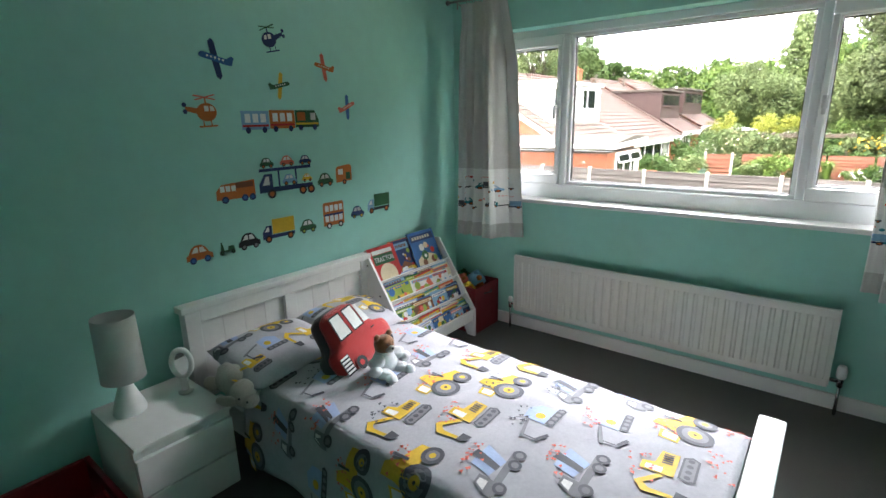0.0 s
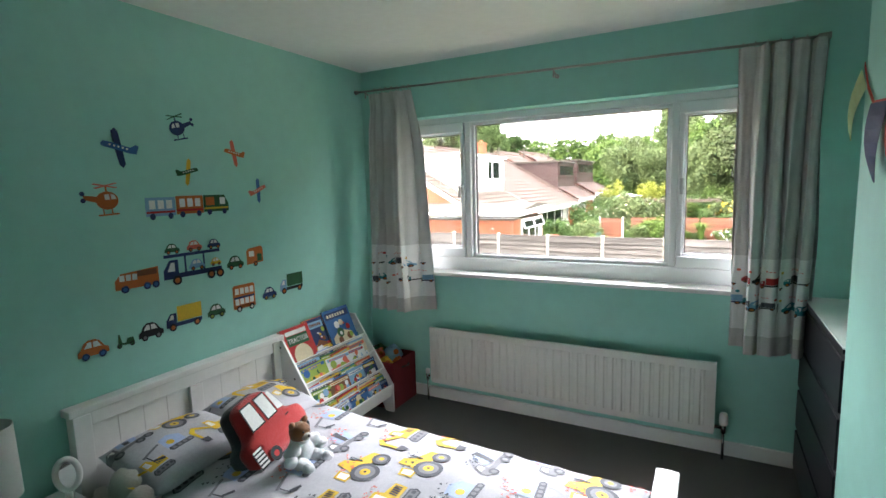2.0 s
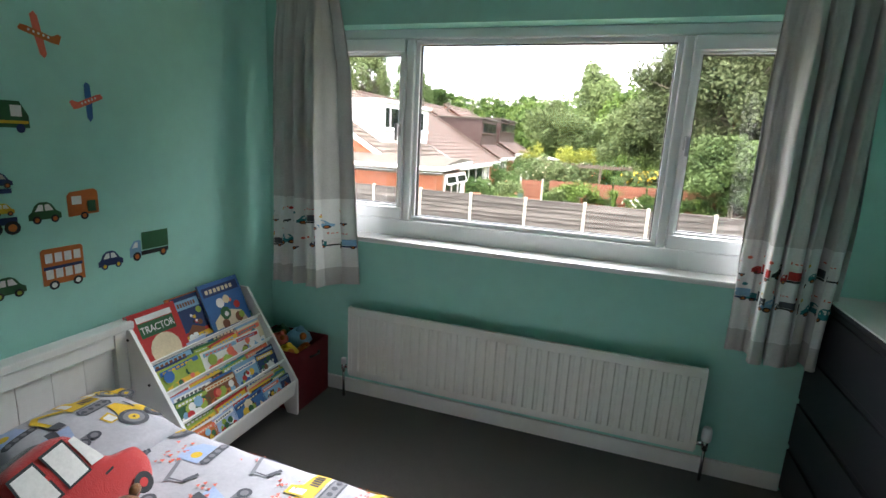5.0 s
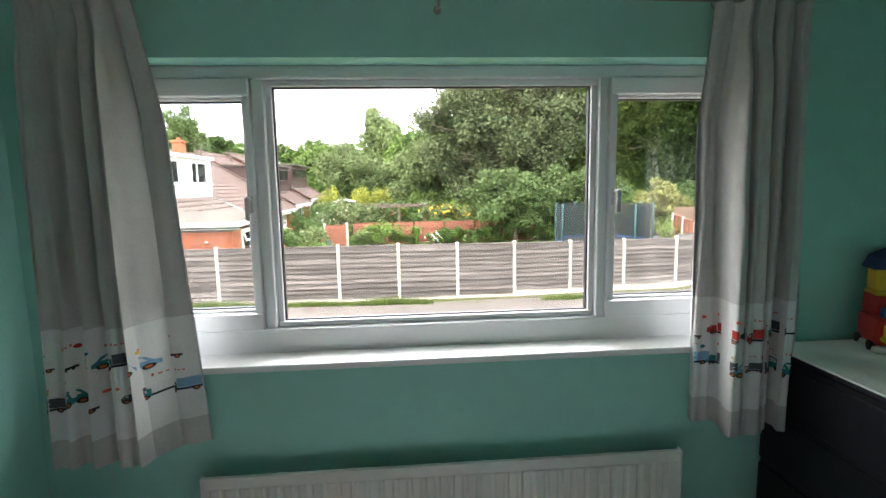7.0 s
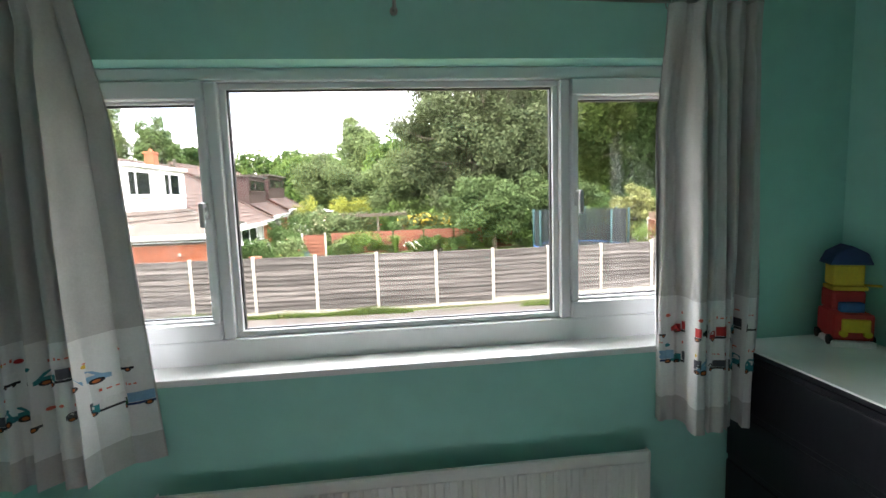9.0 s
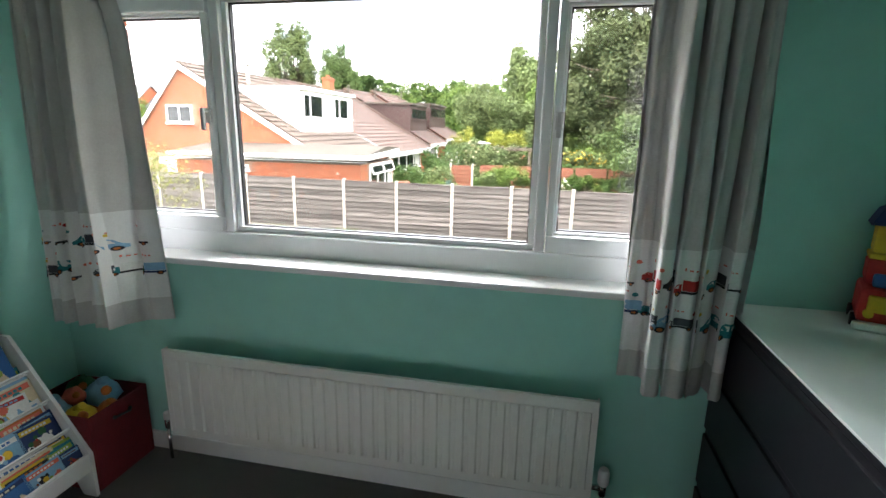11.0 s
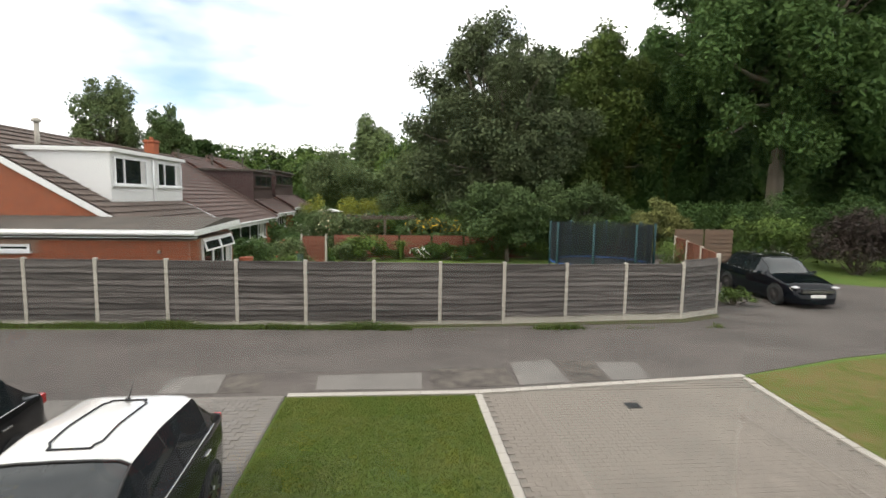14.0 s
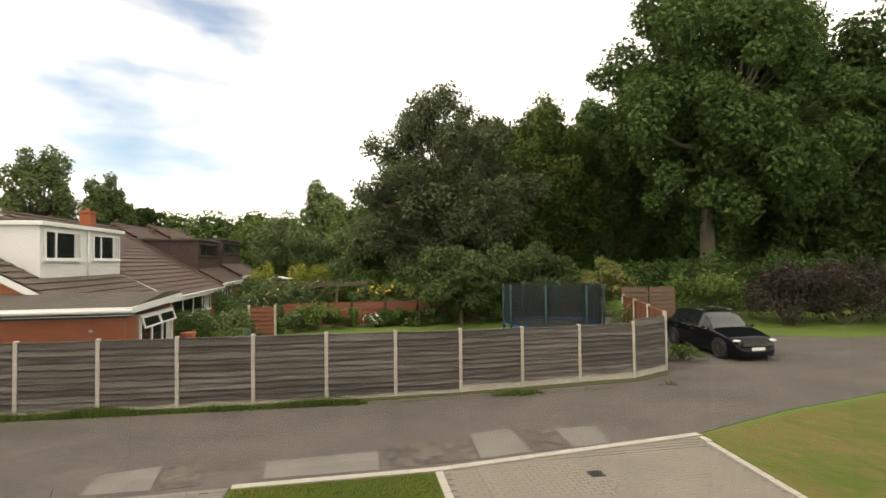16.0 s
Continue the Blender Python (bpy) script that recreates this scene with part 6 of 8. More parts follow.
for v in title_mesh.vertices:
    v.co = o + (ux - o) * (v.co.x * 0.82) + (vx - o) * v.co.y + (ux - o).cross(vx - o) * v.co.z
title = new("title", title_mesh)
title.parent, title.matrix_parent_inverse = tractor_book, tractor_book.matrix_basis.inverted()
C = [("navy", "sky", "brown"), ("lime", "yellow", "brown"), ("white", "red", "sky"), ("blue", "navy", "cream"), ("sky", "white", "blue"), ("lime", "blue", "yellow"), ("orange", "coral", "cream"), ("green", "lime", "white"), ("red", "yellow", "sky"), ("yellow", "black", "orange"),
     ("sky", "coral", "white"), ("navy", "yellow", "white"), ("white", "sky", "coral"), ("paleblue", "white", "slate"), ("brown", "cream", "orange"), ("cream", "coral", "teal"), ("teal", "lime", "white")]
for y, w, h, dep, c, sd in ((-0.790, 0.150, 0.245, 0.030, 0, 11), (-0.645, 0.265, 0.262, 0.012, 3, 12), (-0.800, 0.24, 0.255, 0.052, 6, 13), (-0.600, 0.20, 0.235, 0.048, 11, 14)):
    book(y, w, h, 0, dep, C[c], sd, 0.010)
shelf = random.Random(21)
order = 0
for tier in (1, 2, 3):
    for layer in (5, 4, 3, 2, 1, 0):
        y = -1.032 + shelf.uniform(0, 0.015)
        while y < -0.44:
            w = min(shelf.uniform(0.13, 0.24), -0.362 - y)
            h = (0.098 if tier < 3 else 0.090) + 0.0215 * layer + shelf.uniform(-0.010, 0.012)
            book(y, w, h, tier, 0.002 + 0.0095 * layer, C[(order * 7 + tier) % len(C)], 100 + order, 0.007, lean=shelf.uniform(-0.06, 0.06))
            order += 1
            y += w * shelf.uniform(0.86, 0.98)

# ---- toy box ----
M_REDFABRIC = material("red_felt_fabric", (0.19, 0.012, 0.018), 0.9, (0.14, 0.009, 0.014), scale=9, bump=0.4, bump_scale=400)
toybox = thing("toy_box", "dark red fabric toy box full of toys on the carpet", "toy box", (0.22, -0.2, 0))
TX0, TX1, TY0, TY1, TH = 0.045, 0.415, -0.335, -0.030, 0.345
for a, b, c, d in ((TX0, TX1, TY0, TY0 + 0.010), (TX0, TX1, TY1 - 0.010, TY1), (TX0, TX0 + 0.010, TY0 + 0.0102, TY1 - 0.0102), (TX1 - 0.010, TX1, TY0 + 0.0102, TY1 - 0.0102)):
    bm = bmesh.new()
    box(bm, a, b, c, d, 0.0, TH, bevel=0.004)
    part("side", bm, M_REDFABRIC, toybox)
bm = bmesh.new()
box(bm, TX0 + 0.011, TX1 - 0.011, TY0 + 0.011, TY1 - 0.011, 0.001, 0.012)
part("bottom", bm, M_REDFABRIC, toybox)
bm = bmesh.new()
for y in (-0.22, -0.14):
    tube(bm, (TX1 + 0.002, y, 0.285), (TX1 + 0.010, y, 0.285), 0.008)
tube(bm, (TX1 + 0.009, -0.22, 0.285), (TX1 + 0.009, -0.14, 0.275), 0.005)
part("handle", bm, M_GASKET, toybox, "black cord handle")
for k, (x, y, z, rx, ry, rz, col) in enumerate(((0.14, -0.25, 0.30, 0.07, 0.06, 0.055, "sky"), (0.30, -0.27, 0.30, 0.07, 0.06, 0.05, "yellow"), (0.28, -0.13, 0.335, 0.075, 0.065, 0.06, "sky"), (0.14, -0.11, 0.33, 0.06, 0.06, 0.05, "green"), (0.20, -0.20, 0.345, 0.05, 0.04, 0.035, "coral"), (0.36, -0.19, 0.30, 0.04, 0.05, 0.04, "orange"),
                                                (0.24, -0.24, 0.24, 0.12, 0.09, 0.06, "black"), (0.20, -0.12, 0.25, 0.11, 0.07, 0.06, "navy"))):
    bm = bmesh.new()
    ball(bm, (x, y, z), (rx, ry, rz), 0, 14, lump=0.25)
    tube(bm, (x, y, z + rz * 0.7), (x + 0.02, y, z + rz * 1.15), rx * 0.35, rx * 0.25)
    ball(bm, (x + rx * 0.6, y - ry * 0.4, z + rz * 0.5), rx * 0.3, 1, 10)
    solid("toy", bm, [INKS[col], INKS["orange" if col != "orange" else "lime"]], "%s plastic toy in the red toy box" % {"sky": "bright blue", "navy": "dark blue", "coral": "red"}.get(col, col), "toy", "toys in the box")

# ---- curtains ----
rod = thing("curtain_rod", "thin brushed metal curtain rod with rings", "curtain rod", (1.42, -0.08, 2.26))
ROD_Z = lambda x: 2.283 - 0.016 * x
bm = bmesh.new()
tube(bm, (0.03, -0.085, ROD_Z(0.03)), (2.78, -0.085, ROD_Z(2.78)), 0.0075, seg=12)
part("rod", bm, M_METAL, rod)
for x, s in ((0.03, -1), (2.78, 1)):
    bm = bmesh.new()
    tube(bm, (x, -0.085, ROD_Z(x)), (x + s * (0.02 if s < 0 else 0.05), -0.085, ROD_Z(x)), 0.014, 0.016)
    part("finial", bm, M_METAL, rod)
for x in (0.10, 1.497, 2.74):
    bm = bmesh.new()
    tube(bm, (x, -0.001, ROD_Z(x) - 0.03), (x, -0.012, ROD_Z(x) - 0.03), 0.014)
    tube(bm, (x, -0.012, ROD_Z(x) - 0.03), (x, -0.085, ROD_Z(x) - 0.012), 0.005)
    tube(bm, (x, -0.085, ROD_Z(x) - 0.05), (x, -0.085, ROD_Z(x) - 0.006), 0.006)
    part("bracket", bm, M_METAL, rod)


def curtain(label, tx0, tx1, bx0, bx1, ztop, zbot, folds, seed, flick):
    """A pleated curtain: heading gathered in pinch pleats, folds that open downwards, a white printed band above the hem."""
    root = thing("curtain", label, "curtain", ((tx0 + tx1) / 2, -0.085, zbot), group="pair of curtains")
    def surface(s, z, h=0.0):
        k = (ztop - z) / (ztop - zbot)
        spread_k = k ** 0.8
        wob = 0.012 * noise.noise(Vector((s * 6, k * 2.5, seed)))
        x = (tx0 + (bx0 - tx0) * spread_k) * (1 - s) + (tx1 + (bx1 - tx1) * spread_k) * s + wob
        ph = s * folds * 2 * math.pi + 1.5 * noise.noise(Vector((s * 3, k * 1.1, seed + 5)))
        amp = 0.034 + 0.026 * min(1.0, k * 2.0)
        bulge = abs(math.sin(ph / 2 + 0.35 * math.sin(0.7 * ph + seed))) ** 0.65
        wave = 1.9 * bulge - 1.0 + 0.22 * math.sin(0.9 * ph + seed) + 0.08 * math.sin(3.1 * ph + 2 * seed + 2 * k)
        pin = math.exp(-((k - 0.075) / 0.05) ** 2)
        lead = max(0.0, (s if flick > 0 else 1 - s) - 0.72) / 0.28          # the leading edge hangs back, towards the glass
        y = -0.120 - 1.15 * amp * wave * (1 - 0.5 * pin) * (1 - 0.75 * min(1.0, lead * 3)) - 0.02 * k + 0.085 * min(1.0, lead * 2.5) * min(1.0, k * 4)
        x += 0.016 * math.cos(ph) * (0.4 + k)
        return Vector((x, y - h, z))
    def sheet_part(name, z0, z1, mat, lab=""):
        bm = bmesh.new()
        ns, nz = folds * 40, max(4, int((z0 - z1) * 34))
        for off, flip in ((0.0, False), (-0.0025, True)):
            g = [[bm.verts.new(surface(i / ns, z0 + (z1 - z0) * j / nz, off)) for j in range(nz + 1)] for i in range(ns + 1)]
            for i in range(ns):
                for j in range(nz):
                    q = (g[i][j], g[i][j + 1], g[i + 1][j + 1], g[i + 1][j])
                    bm.faces.new(q if not flip else q[::-1])
        return part(name, bm, mat, root, lab, smooth=True)
    sheet_part("cloth", ztop, 1.17, M_CURTAIN)
    band = sheet_part("print_band", 1.17, zbot + 0.10, M_HEM, "white band printed with small vehicles")
    sheet_part("hem", zbot + 0.10, zbot, M_CURTAIN)
    r = random.Random(seed)
    for rowz in (1.02, 0.89):
        s = 0.04
        while s < 0.94:
            kind = r.choice((lambda: d_truck("slate", "white", "black"), lambda: d_car("teal", "black"), lambda: d_truck("slate", "slate", "black"), lambda: d_car("sky", "black"), lambda: d_car("black", "black"), lambda: d_truck("teal", "slate", "black"), lambda: d_truck("green", "sky"), lambda: d_truck("red" if seed > 3 else "teal", "red" if seed > 3 else "white", "black"), lambda: d_truck("yellow", "white", "slate")))
            size = r.uniform(0.062, 0.088)
            length = (bx1 - bx0) * 1.7
            def place(u, v, h, s=s, z=rowz + r.uniform(-0.015, 0.02), size=size):
                return surface(min(0.998, max(0.002, s + size * (u + 0.5) / length)), z + size * v, 0.004 + h)
            printed("print", kind(), place, band, step=0.02, lift=0.0003)
            printed("print", [disc(r.choice(("red", "teal", "yellow", "coral")), -0.6, 0.9, 0.09, 8), rect("coral", -0.20, 1.0, -0.16, 1.12), rect("coral", -0.10, 1.0, -0.02, 1.06), rect("coral", 0.04, 1.0, 0.12, 1.06)], place, band, step=0.02, lift=0.0003)
            s += r.uniform(0.12, 0.16)
    n = 7
    for i in range(n):
        s = (i + 0.5) / n
        x = tx0 + (tx1 - tx0) * s
        bm = bmesh.new()
        for k in range(20):
            a0, a1 = 2 * math.pi * k / 20, 2 * math.pi * (k + 1) / 20
            tube(bm, (x, -0.085 + 0.019 * math.cos(a0), ROD_Z(x) - 0.006 + 0.019 * math.sin(a0)), (x, -0.085 + 0.019 * math.cos(a1), ROD_Z(x) - 0.006 + 0.019 * math.sin(a1)), 0.0025, seg=5, caps=False)
        tube(bm, (x, -0.085, ROD_Z(x) - 0.025), (x, -0.088, ztop - 0.02), 0.0025, seg=5)
        part("ring", bm, M_METAL, root, "metal curtain ring with hook")
    return root


curtain("grey cotton curtain with vehicle print band, open beside the window", 0.160, 0.500, 0.145, 0.605, 2.245, 0.690, 6, 1.3, 0.6)
curtain("grey cotton curtain with vehicle print band, hanging by the chest", 2.445, 2.815, 2.450, 2.790, 2.225, 0.670, 5, 4.1, -0.3)

# ---- on the chest ----
toybus = thing("toy_fire_truck", "red and yellow plastic toy truck with blue roof on the chest", "toy", (3.15, -0.16, 0.96))
bt = pose(3.195, -0.13, 0.9605, 0, 0, -24) @ Matrix.Scale(1.12, 4)
for nm, a, b, c, d, e, f_, col, bev in (("bumper", -0.062, 0.062, -0.085, 0.075, 0.0, 0.022, "white", 0.008), ("body", -0.058, 0.058, -0.078, 0.07, 0.0225, 0.115, "red", 0.014), ("bonnet", -0.040, 0.040, -0.092, -0.0785, 0.055, 0.100, "yellow", 0.005), ("windscreen", -0.035, 0.035, -0.060, -0.03, 0.1155, 0.150, "blue", 0.008), ("cab", -0.050, 0.050, -0.028, 0.066, 0.1155, 0.185, "red", 0.012),
                                        ("upper_band", -0.052, 0.052, -0.034, 0.05, 0.1855, 0.20, "yellow", 0.005), ("tower", -0.046, 0.046, -0.02, 0.055, 0.2005, 0.275, "yellow", 0.008)):
    bm = bmesh.new()
    box(bm, a, b, c, d, e, f_, bevel=bev, turn=bt)
    part(nm, bm, INKS[col], toybus, {"white": "white", "red": "glossy red", "yellow": "yellow", "blue": "blue"}[col] + " plastic")
bm = bmesh.new()
prism(bm, [(-0.062, 0.2755), (0.062, 0.2755), (0.045, 0.315), (0.0, 0.340), (-0.045, 0.315)], "y", -0.035, 0.06)
bmesh.ops.transform(bm, matrix=bt, verts=bm.verts[:])
part("roof", bm, INKS["navy"], toybus, "dark blue plastic roof")
for sx in (-0.034, 0.034):
    bm = bmesh.new()
    tube(bm, bt @ Vector((sx, -0.079, 0.05)), bt @ Vector((sx, -0.090, 0.05)), 0.013)
    part("headlight", bm, INKS["yellow"], toybus)
for sx in (-0.05, 0.05):
    for sy in (-0.05, 0.045):
        bm = bmesh.new()
        tube(bm, bt @ Vector((sx * 1.0, sy, 0.02)), bt @ Vector((sx * 1.32, sy, 0.02)), 0.0195, seg=14)
        part("wheel", bm, INKS["black"], toybus)
bm = bmesh.new()
tube(bm, bt @ Vector((0.04, 0.01, 0.20)), bt @ Vector((0.12, 0.0, 0.197)), 0.005)
part("ladder", bm, INKS["yellow"], toybus)
bm = bmesh.new()
lathe(bm, [(0.035, 0), (0.042, 0.01), (0.048, 0.085), (0.044, 0.09), (0.038, 0.012)], (3.225, -0.33, 0.9605), 20)
ball(bm, (3.215, -0.33, 1.045), (0.03, 0.03, 0.02), 0, 10, lump=0.3)
solid("plastic_beaker", bm, INKS["teal"], "dark teal plastic beaker on the chest", "beaker")

# ---- bunting and ceiling fitting ----
bunting = thing("bunting", "fabric bunting with red tape hung along the wall", "bunting", (2.79, -1.2, 1.9))
pts = [(-0.935, 1.945), (-1.00, 1.86), (-1.08, 1.80), (-1.28, 1.785), (-1.44, 1.83), (-1.60, 1.925), (-1.78, 1.82), (-1.96, 1.78), (-2.2, 1.86), (-2.4, 1.96)]
bm = bmesh.new()
for (y0, z0), (y1, z1) in zip(pts, pts[1:]):
    box_v = [(2.790, y0, z0 - 0.008), (2.790, y1, z1 - 0.008), (2.790, y1, z1 + 0.008), (2.790, y0, z0 + 0.008)]
    vs = [bm.verts.new((x, y, z)) for x in (2.7915, 2.7945) for _, y, z in box_v]
    for q in ((0, 1, 2, 3), (7, 6, 5, 4), (0, 4, 5, 1), (2, 6, 7, 3)):
        bm.faces.new([vs[i] for i in q])
part("tape", bm, INKS["red"], bunting, "red cotton tape")
for y0, y1, z0, z1, col in ((-0.935, -1.00, 1.93, 1.86, "lime"), (-1.08, -1.28, 1.80, 1.785, "navy"), (-1.30, -1.45, 1.785, 1.83, "coral"), (-1.60, -1.76, 1.91, 1.82, "yellow"), (-1.85, -2.02, 1.79, 1.79, "coral")):
    bm = bmesh.new()
    ym, zm = (y0 + y1) / 2 + (0.12 if col == "lime" else 0), min(z0, z1) - (0.16 if col == "lime" else 0.23)
    n = 6
    for off in (0.0, 0.002):
        g = []
        for j in range(n + 1):
            t = j / n
            bow = 0.02 * math.sin(t * 3.1) + 0.004
            g.append([bm.verts.new((2.789 - bow + off, y0 + (ym - y0) * t, z0 + (zm - z0) * t)), bm.verts.new((2.789 - bow * 0.6 + off, y1 + (ym - y1) * t, z1 + (zm - z1) * t))])
        for p, q in zip(g, g[1:]):
            bm.faces.new((p[0], p[1], q[1], q[0]))
    part("flag", bm, INKS["cream" if col == "lime" else col] if col != "lime" else material("pale_green_cotton", (0.42, 0.55, 0.28), 0.9, scale=20), bunting, "%s cotton flag" % ("pale green" if col == "lime" else col))
bm = bmesh.new()
lathe(bm, [(0.012, -0.05), (0.03, -0.045), (0.045, -0.02), (0.05, -0.001)], (1.11, -1.21, ROOM_H), 20)
solid("ceiling_rose", bm, M_WHITE, "small white round lamp fitting on the ceiling", "ceiling light")

# ---- vehicles ----
def ramp_at(keys, t):
    for (a, u), (b, v) in zip(keys, keys[1:]):
        if t <= b:
            k = (t - a) / (b - a)
            k = k * k * (3 - 2 * k) * 0.5 + k * 0.5
            return u + (v - u) * k
    return keys[-1][1]


M_RUBBER = material("tyre_rubber", (0.016, 0.016, 0.017), 0.85, scale=10, bump=0.3, bump_scale=60)
M_RIM = material("alloy_rim", (0.32, 0.32, 0.33), 0.3, metal=1.0, scale=10)
M_TRIM = material("black_plastic_trim", (0.02, 0.02, 0.021), 0.55, scale=20, bump=0.2)
M_HEADLAMP = material("clear_headlamp", (0.62, 0.63, 0.65), 0.08, scale=6, coat=0.8)
M_TAIL = material("red_tail_lamp", (0.35, 0.008, 0.008), 0.15, scale=6, coat=0.6)
M_PLATE = material("white_number_plate", (0.75, 0.75, 0.72), 0.5, scale=6)
M_BLACKPAINT = material("black_car_paint", (0.004, 0.0045, 0.006), 0.08, scale=2, spec=0.4)
M_DARKPAINT = material("dark_blue_black_paint", (0.004, 0.005, 0.008), 0.05, scale=2, spec=0.22)
M_GREYPAINT = material("dark_grey_paint", (0.012, 0.013, 0.016), 0.08, scale=2, spec=0.5)
M_WHITEPAINT = material("white_car_paint", (0.72, 0.71, 0.69), 0.2, scale=2, coat=0.7)
# black hatchback's roof: tone and gloss raised to imitate the sky's reflection
M_SHEENROOF = material("black_roof_paint_sky_sheen", (0.010, 0.011, 0.014), 0.06, scale=2, spec=0.6)


def car(label, x, y, z, rz, L, W, H, paint, roof_paint, tall=0.0, wheel_r=0.31, stripe=False, rails=False):
    root = thing("car", label, "car", (0, 0, 0), group="")
    top = [(0, 0.48), (0.025, 0.66), (0.08, 0.78 + tall), (0.25, 0.97 + tall), (0.44, H - 0.05), (0.58, H), (0.80, H - 0.05), (0.93, 1.02 + tall), (0.975, 0.90 + tall), (1, 0.50)]
    belt = [(0, 0.46), (0.025, 0.62), (0.08, 0.73 + tall), (0.25, 0.90 + tall), (0.50, 0.94 + tall), (0.80, 0.99 + tall), (0.93, 0.98 + tall), (0.975, 0.86 + tall), (1, 0.48)]
    wide = [(0, 0.66), (0.03, 0.82), (0.12, 0.95), (0.25, 0.985), (0.5, 1.0), (0.8, 0.99), (0.93, 0.94), (1, 0.78)]
    n = 60
    ring = []
    for i in range(n + 1):
        t = i / n
        zt, zb, w = ramp_at(top, t), ramp_at(belt, t), ramp_at(wide, t) * W / 2
        cabin = max(0.0, min(1.0, (zt - zb - 0.04) / 0.3))
        wr = w * (0.90 - 0.17 * cabin)
        yy = -L / 2 + L * t
        ring.append([(w * 0.90, yy, 0.19), (w * 0.985, yy, 0.34), (w, yy, zb * 0.62 + 0.1), (w * 0.985, yy, zb - 0.05), (w * 0.955, yy, zb), (wr, yy, max(zb + 0.005, zt - 0.06)), (wr * 0.86, yy, zt - 0.018), (wr * 0.5, yy, zt - 0.004), (0, yy, zt)])
    pieces = {}
    def put(key, quad):
        pieces.setdefault(key, []).append(quad)
    for i in range(n):
        t = (i + 0.5) / n
        for s in (1, -1):
            for k in range(8):
                q = [ring[i][k], ring[i + 1][k], ring[i + 1][k + 1], ring[i][k + 1]]
                q = [(s * a, b, c) for a, b, c in q]
                if s < 0:
                    q = q[::-1]
                key = "body"
                if k == 4 and 0.33 < t < 0.60:
                    key = "side_window_front%d" % s
                elif k == 4 and 0.622 < t < 0.84:
                    key = "side_window_rear%d" % s
                elif k >= 5 and 0.262 < t < 0.438:
                    key = "windscreen"
                elif k >= 6 and 0.815 < t < 0.915:
                    key = "rear_window"
                elif k >= 5 and 0.438 <= t <= 0.815:
                    key = "roof"
                put(key, q)
        for k in (0,):
            put("underside", [(-ring[i][0][0], ring[i][0][1], 0.19), (-ring[i + 1][0][0], ring[i + 1][0][1], 0.19), (ring[i + 1][0][0], ring[i + 1][0][1], 0.19), (ring[i][0][0], ring[i][0][1], 0.19)])
    mats = {"body": paint, "roof": roof_paint, "windscreen": M_SCREEN, "rear_window": M_CARGLASS, "underside": M_TRIM}
    for key, quads in pieces.items():
        bm = bmesh.new()
        seen = {}
        for q in quads:
            vs = []
            for p in q:
                key3 = tuple(round(c, 5) for c in p)
                if key3 not in seen:
                    seen[key3] = bm.verts.new(p)
                vs.append(seen[key3])
            if len(set(vs)) == 4:
                bm.faces.new(vs)
        if key == "body":
            for e in (0, n):
                ends = [(a, b, c) for a, b, c in ring[e]] + [(-a, b, c) for a, b, c in ring[e][::-1][1:]]
                vs = [seen.get(tuple(round(c, 5) for c in p)) or bm.verts.new(p) for p in ends]
                bm.faces.new(vs)
        bmesh.ops.recalc_face_normals(bm, faces=bm.faces[:])
        name = key.rstrip("-1")
        part("side_window" if name.startswith("side_window") else name, bm, mats.get(key, M_CARGLASS), root, smooth=(key != "underside"))
    i0, i1 = 16, 26
    edge = [(a, b, c + 0.004) for a, b, c in ring[i0][5:]] + [(-a, b, c + 0.004) for a, b, c in ring[i0][5:8][::-1]]
    rim = [(a, b, c + 0.004) for a, b, c in ring[i1][5:]] + [(-a, b, c + 0.004) for a, b, c in ring[i1][5:8][::-1]]
    bm = bmesh.new()
    for line in (edge, rim, [(q[5][0] + 0.002, q[5][1], q[5][2]) for q in ring[i0:i1 + 1]], [(-q[5][0] - 0.002, q[5][1], q[5][2]) for q in ring[i0:i1 + 1]]):
        for p, q in zip(line, line[1:]):
            tube(bm, p, q, 0.016, seg=6, caps=False)
    part("windscreen_seal", bm, M_TRIM, root, "black windscreen surround")
    for sy in (-1, 1):
        for s in (-1, 1):
            yy = sy * L * 0.305 + (-0.02 * L)
            bm = bmesh.new()
            m = pose(s * (W / 2 - 0.10), yy, wheel_r, 0, 90, 0)
            lathe(bm, [(wheel_r * 0.66, -0.10), (wheel_r * 0.95, -0.105), (wheel_r, -0.07), (wheel_r, 0.07), (wheel_r * 0.95, 0.115), (wheel_r * 0.68, 0.118), (wheel_r * 0.64, 0.09)], (0, 0, 0), 28, turn=m if s > 0 else pose(s * (W / 2 - 0.10), yy, wheel_r, 0, -90, 0))
            tyre = part("wheel", bm, M_RUBBER, root)
            bm = bmesh.new()
            mm2 = pose(s * (W / 2 - 0.10), yy, wheel_r, 0, 90 * s, 0)
            for k in range(10):
                a = 2 * math.pi * k / 10
                box(bm, wheel_r * 0.10, wheel_r * 0.66, -0.018, 0.018, 0.095, 0.116, turn=mm2 @ Matrix.Rotation(a, 4, "Z"))
            lathe(bm, [(wheel_r * 0.16, 0.09), (wheel_r * 0.16, 0.12), (wheel_r * 0.1, 0.126)], (0, 0, 0), 14, turn=mm2)
            part("rim", bm, M_RIM, tyre, "silver alloy spokes")
            bm = bmesh.new()
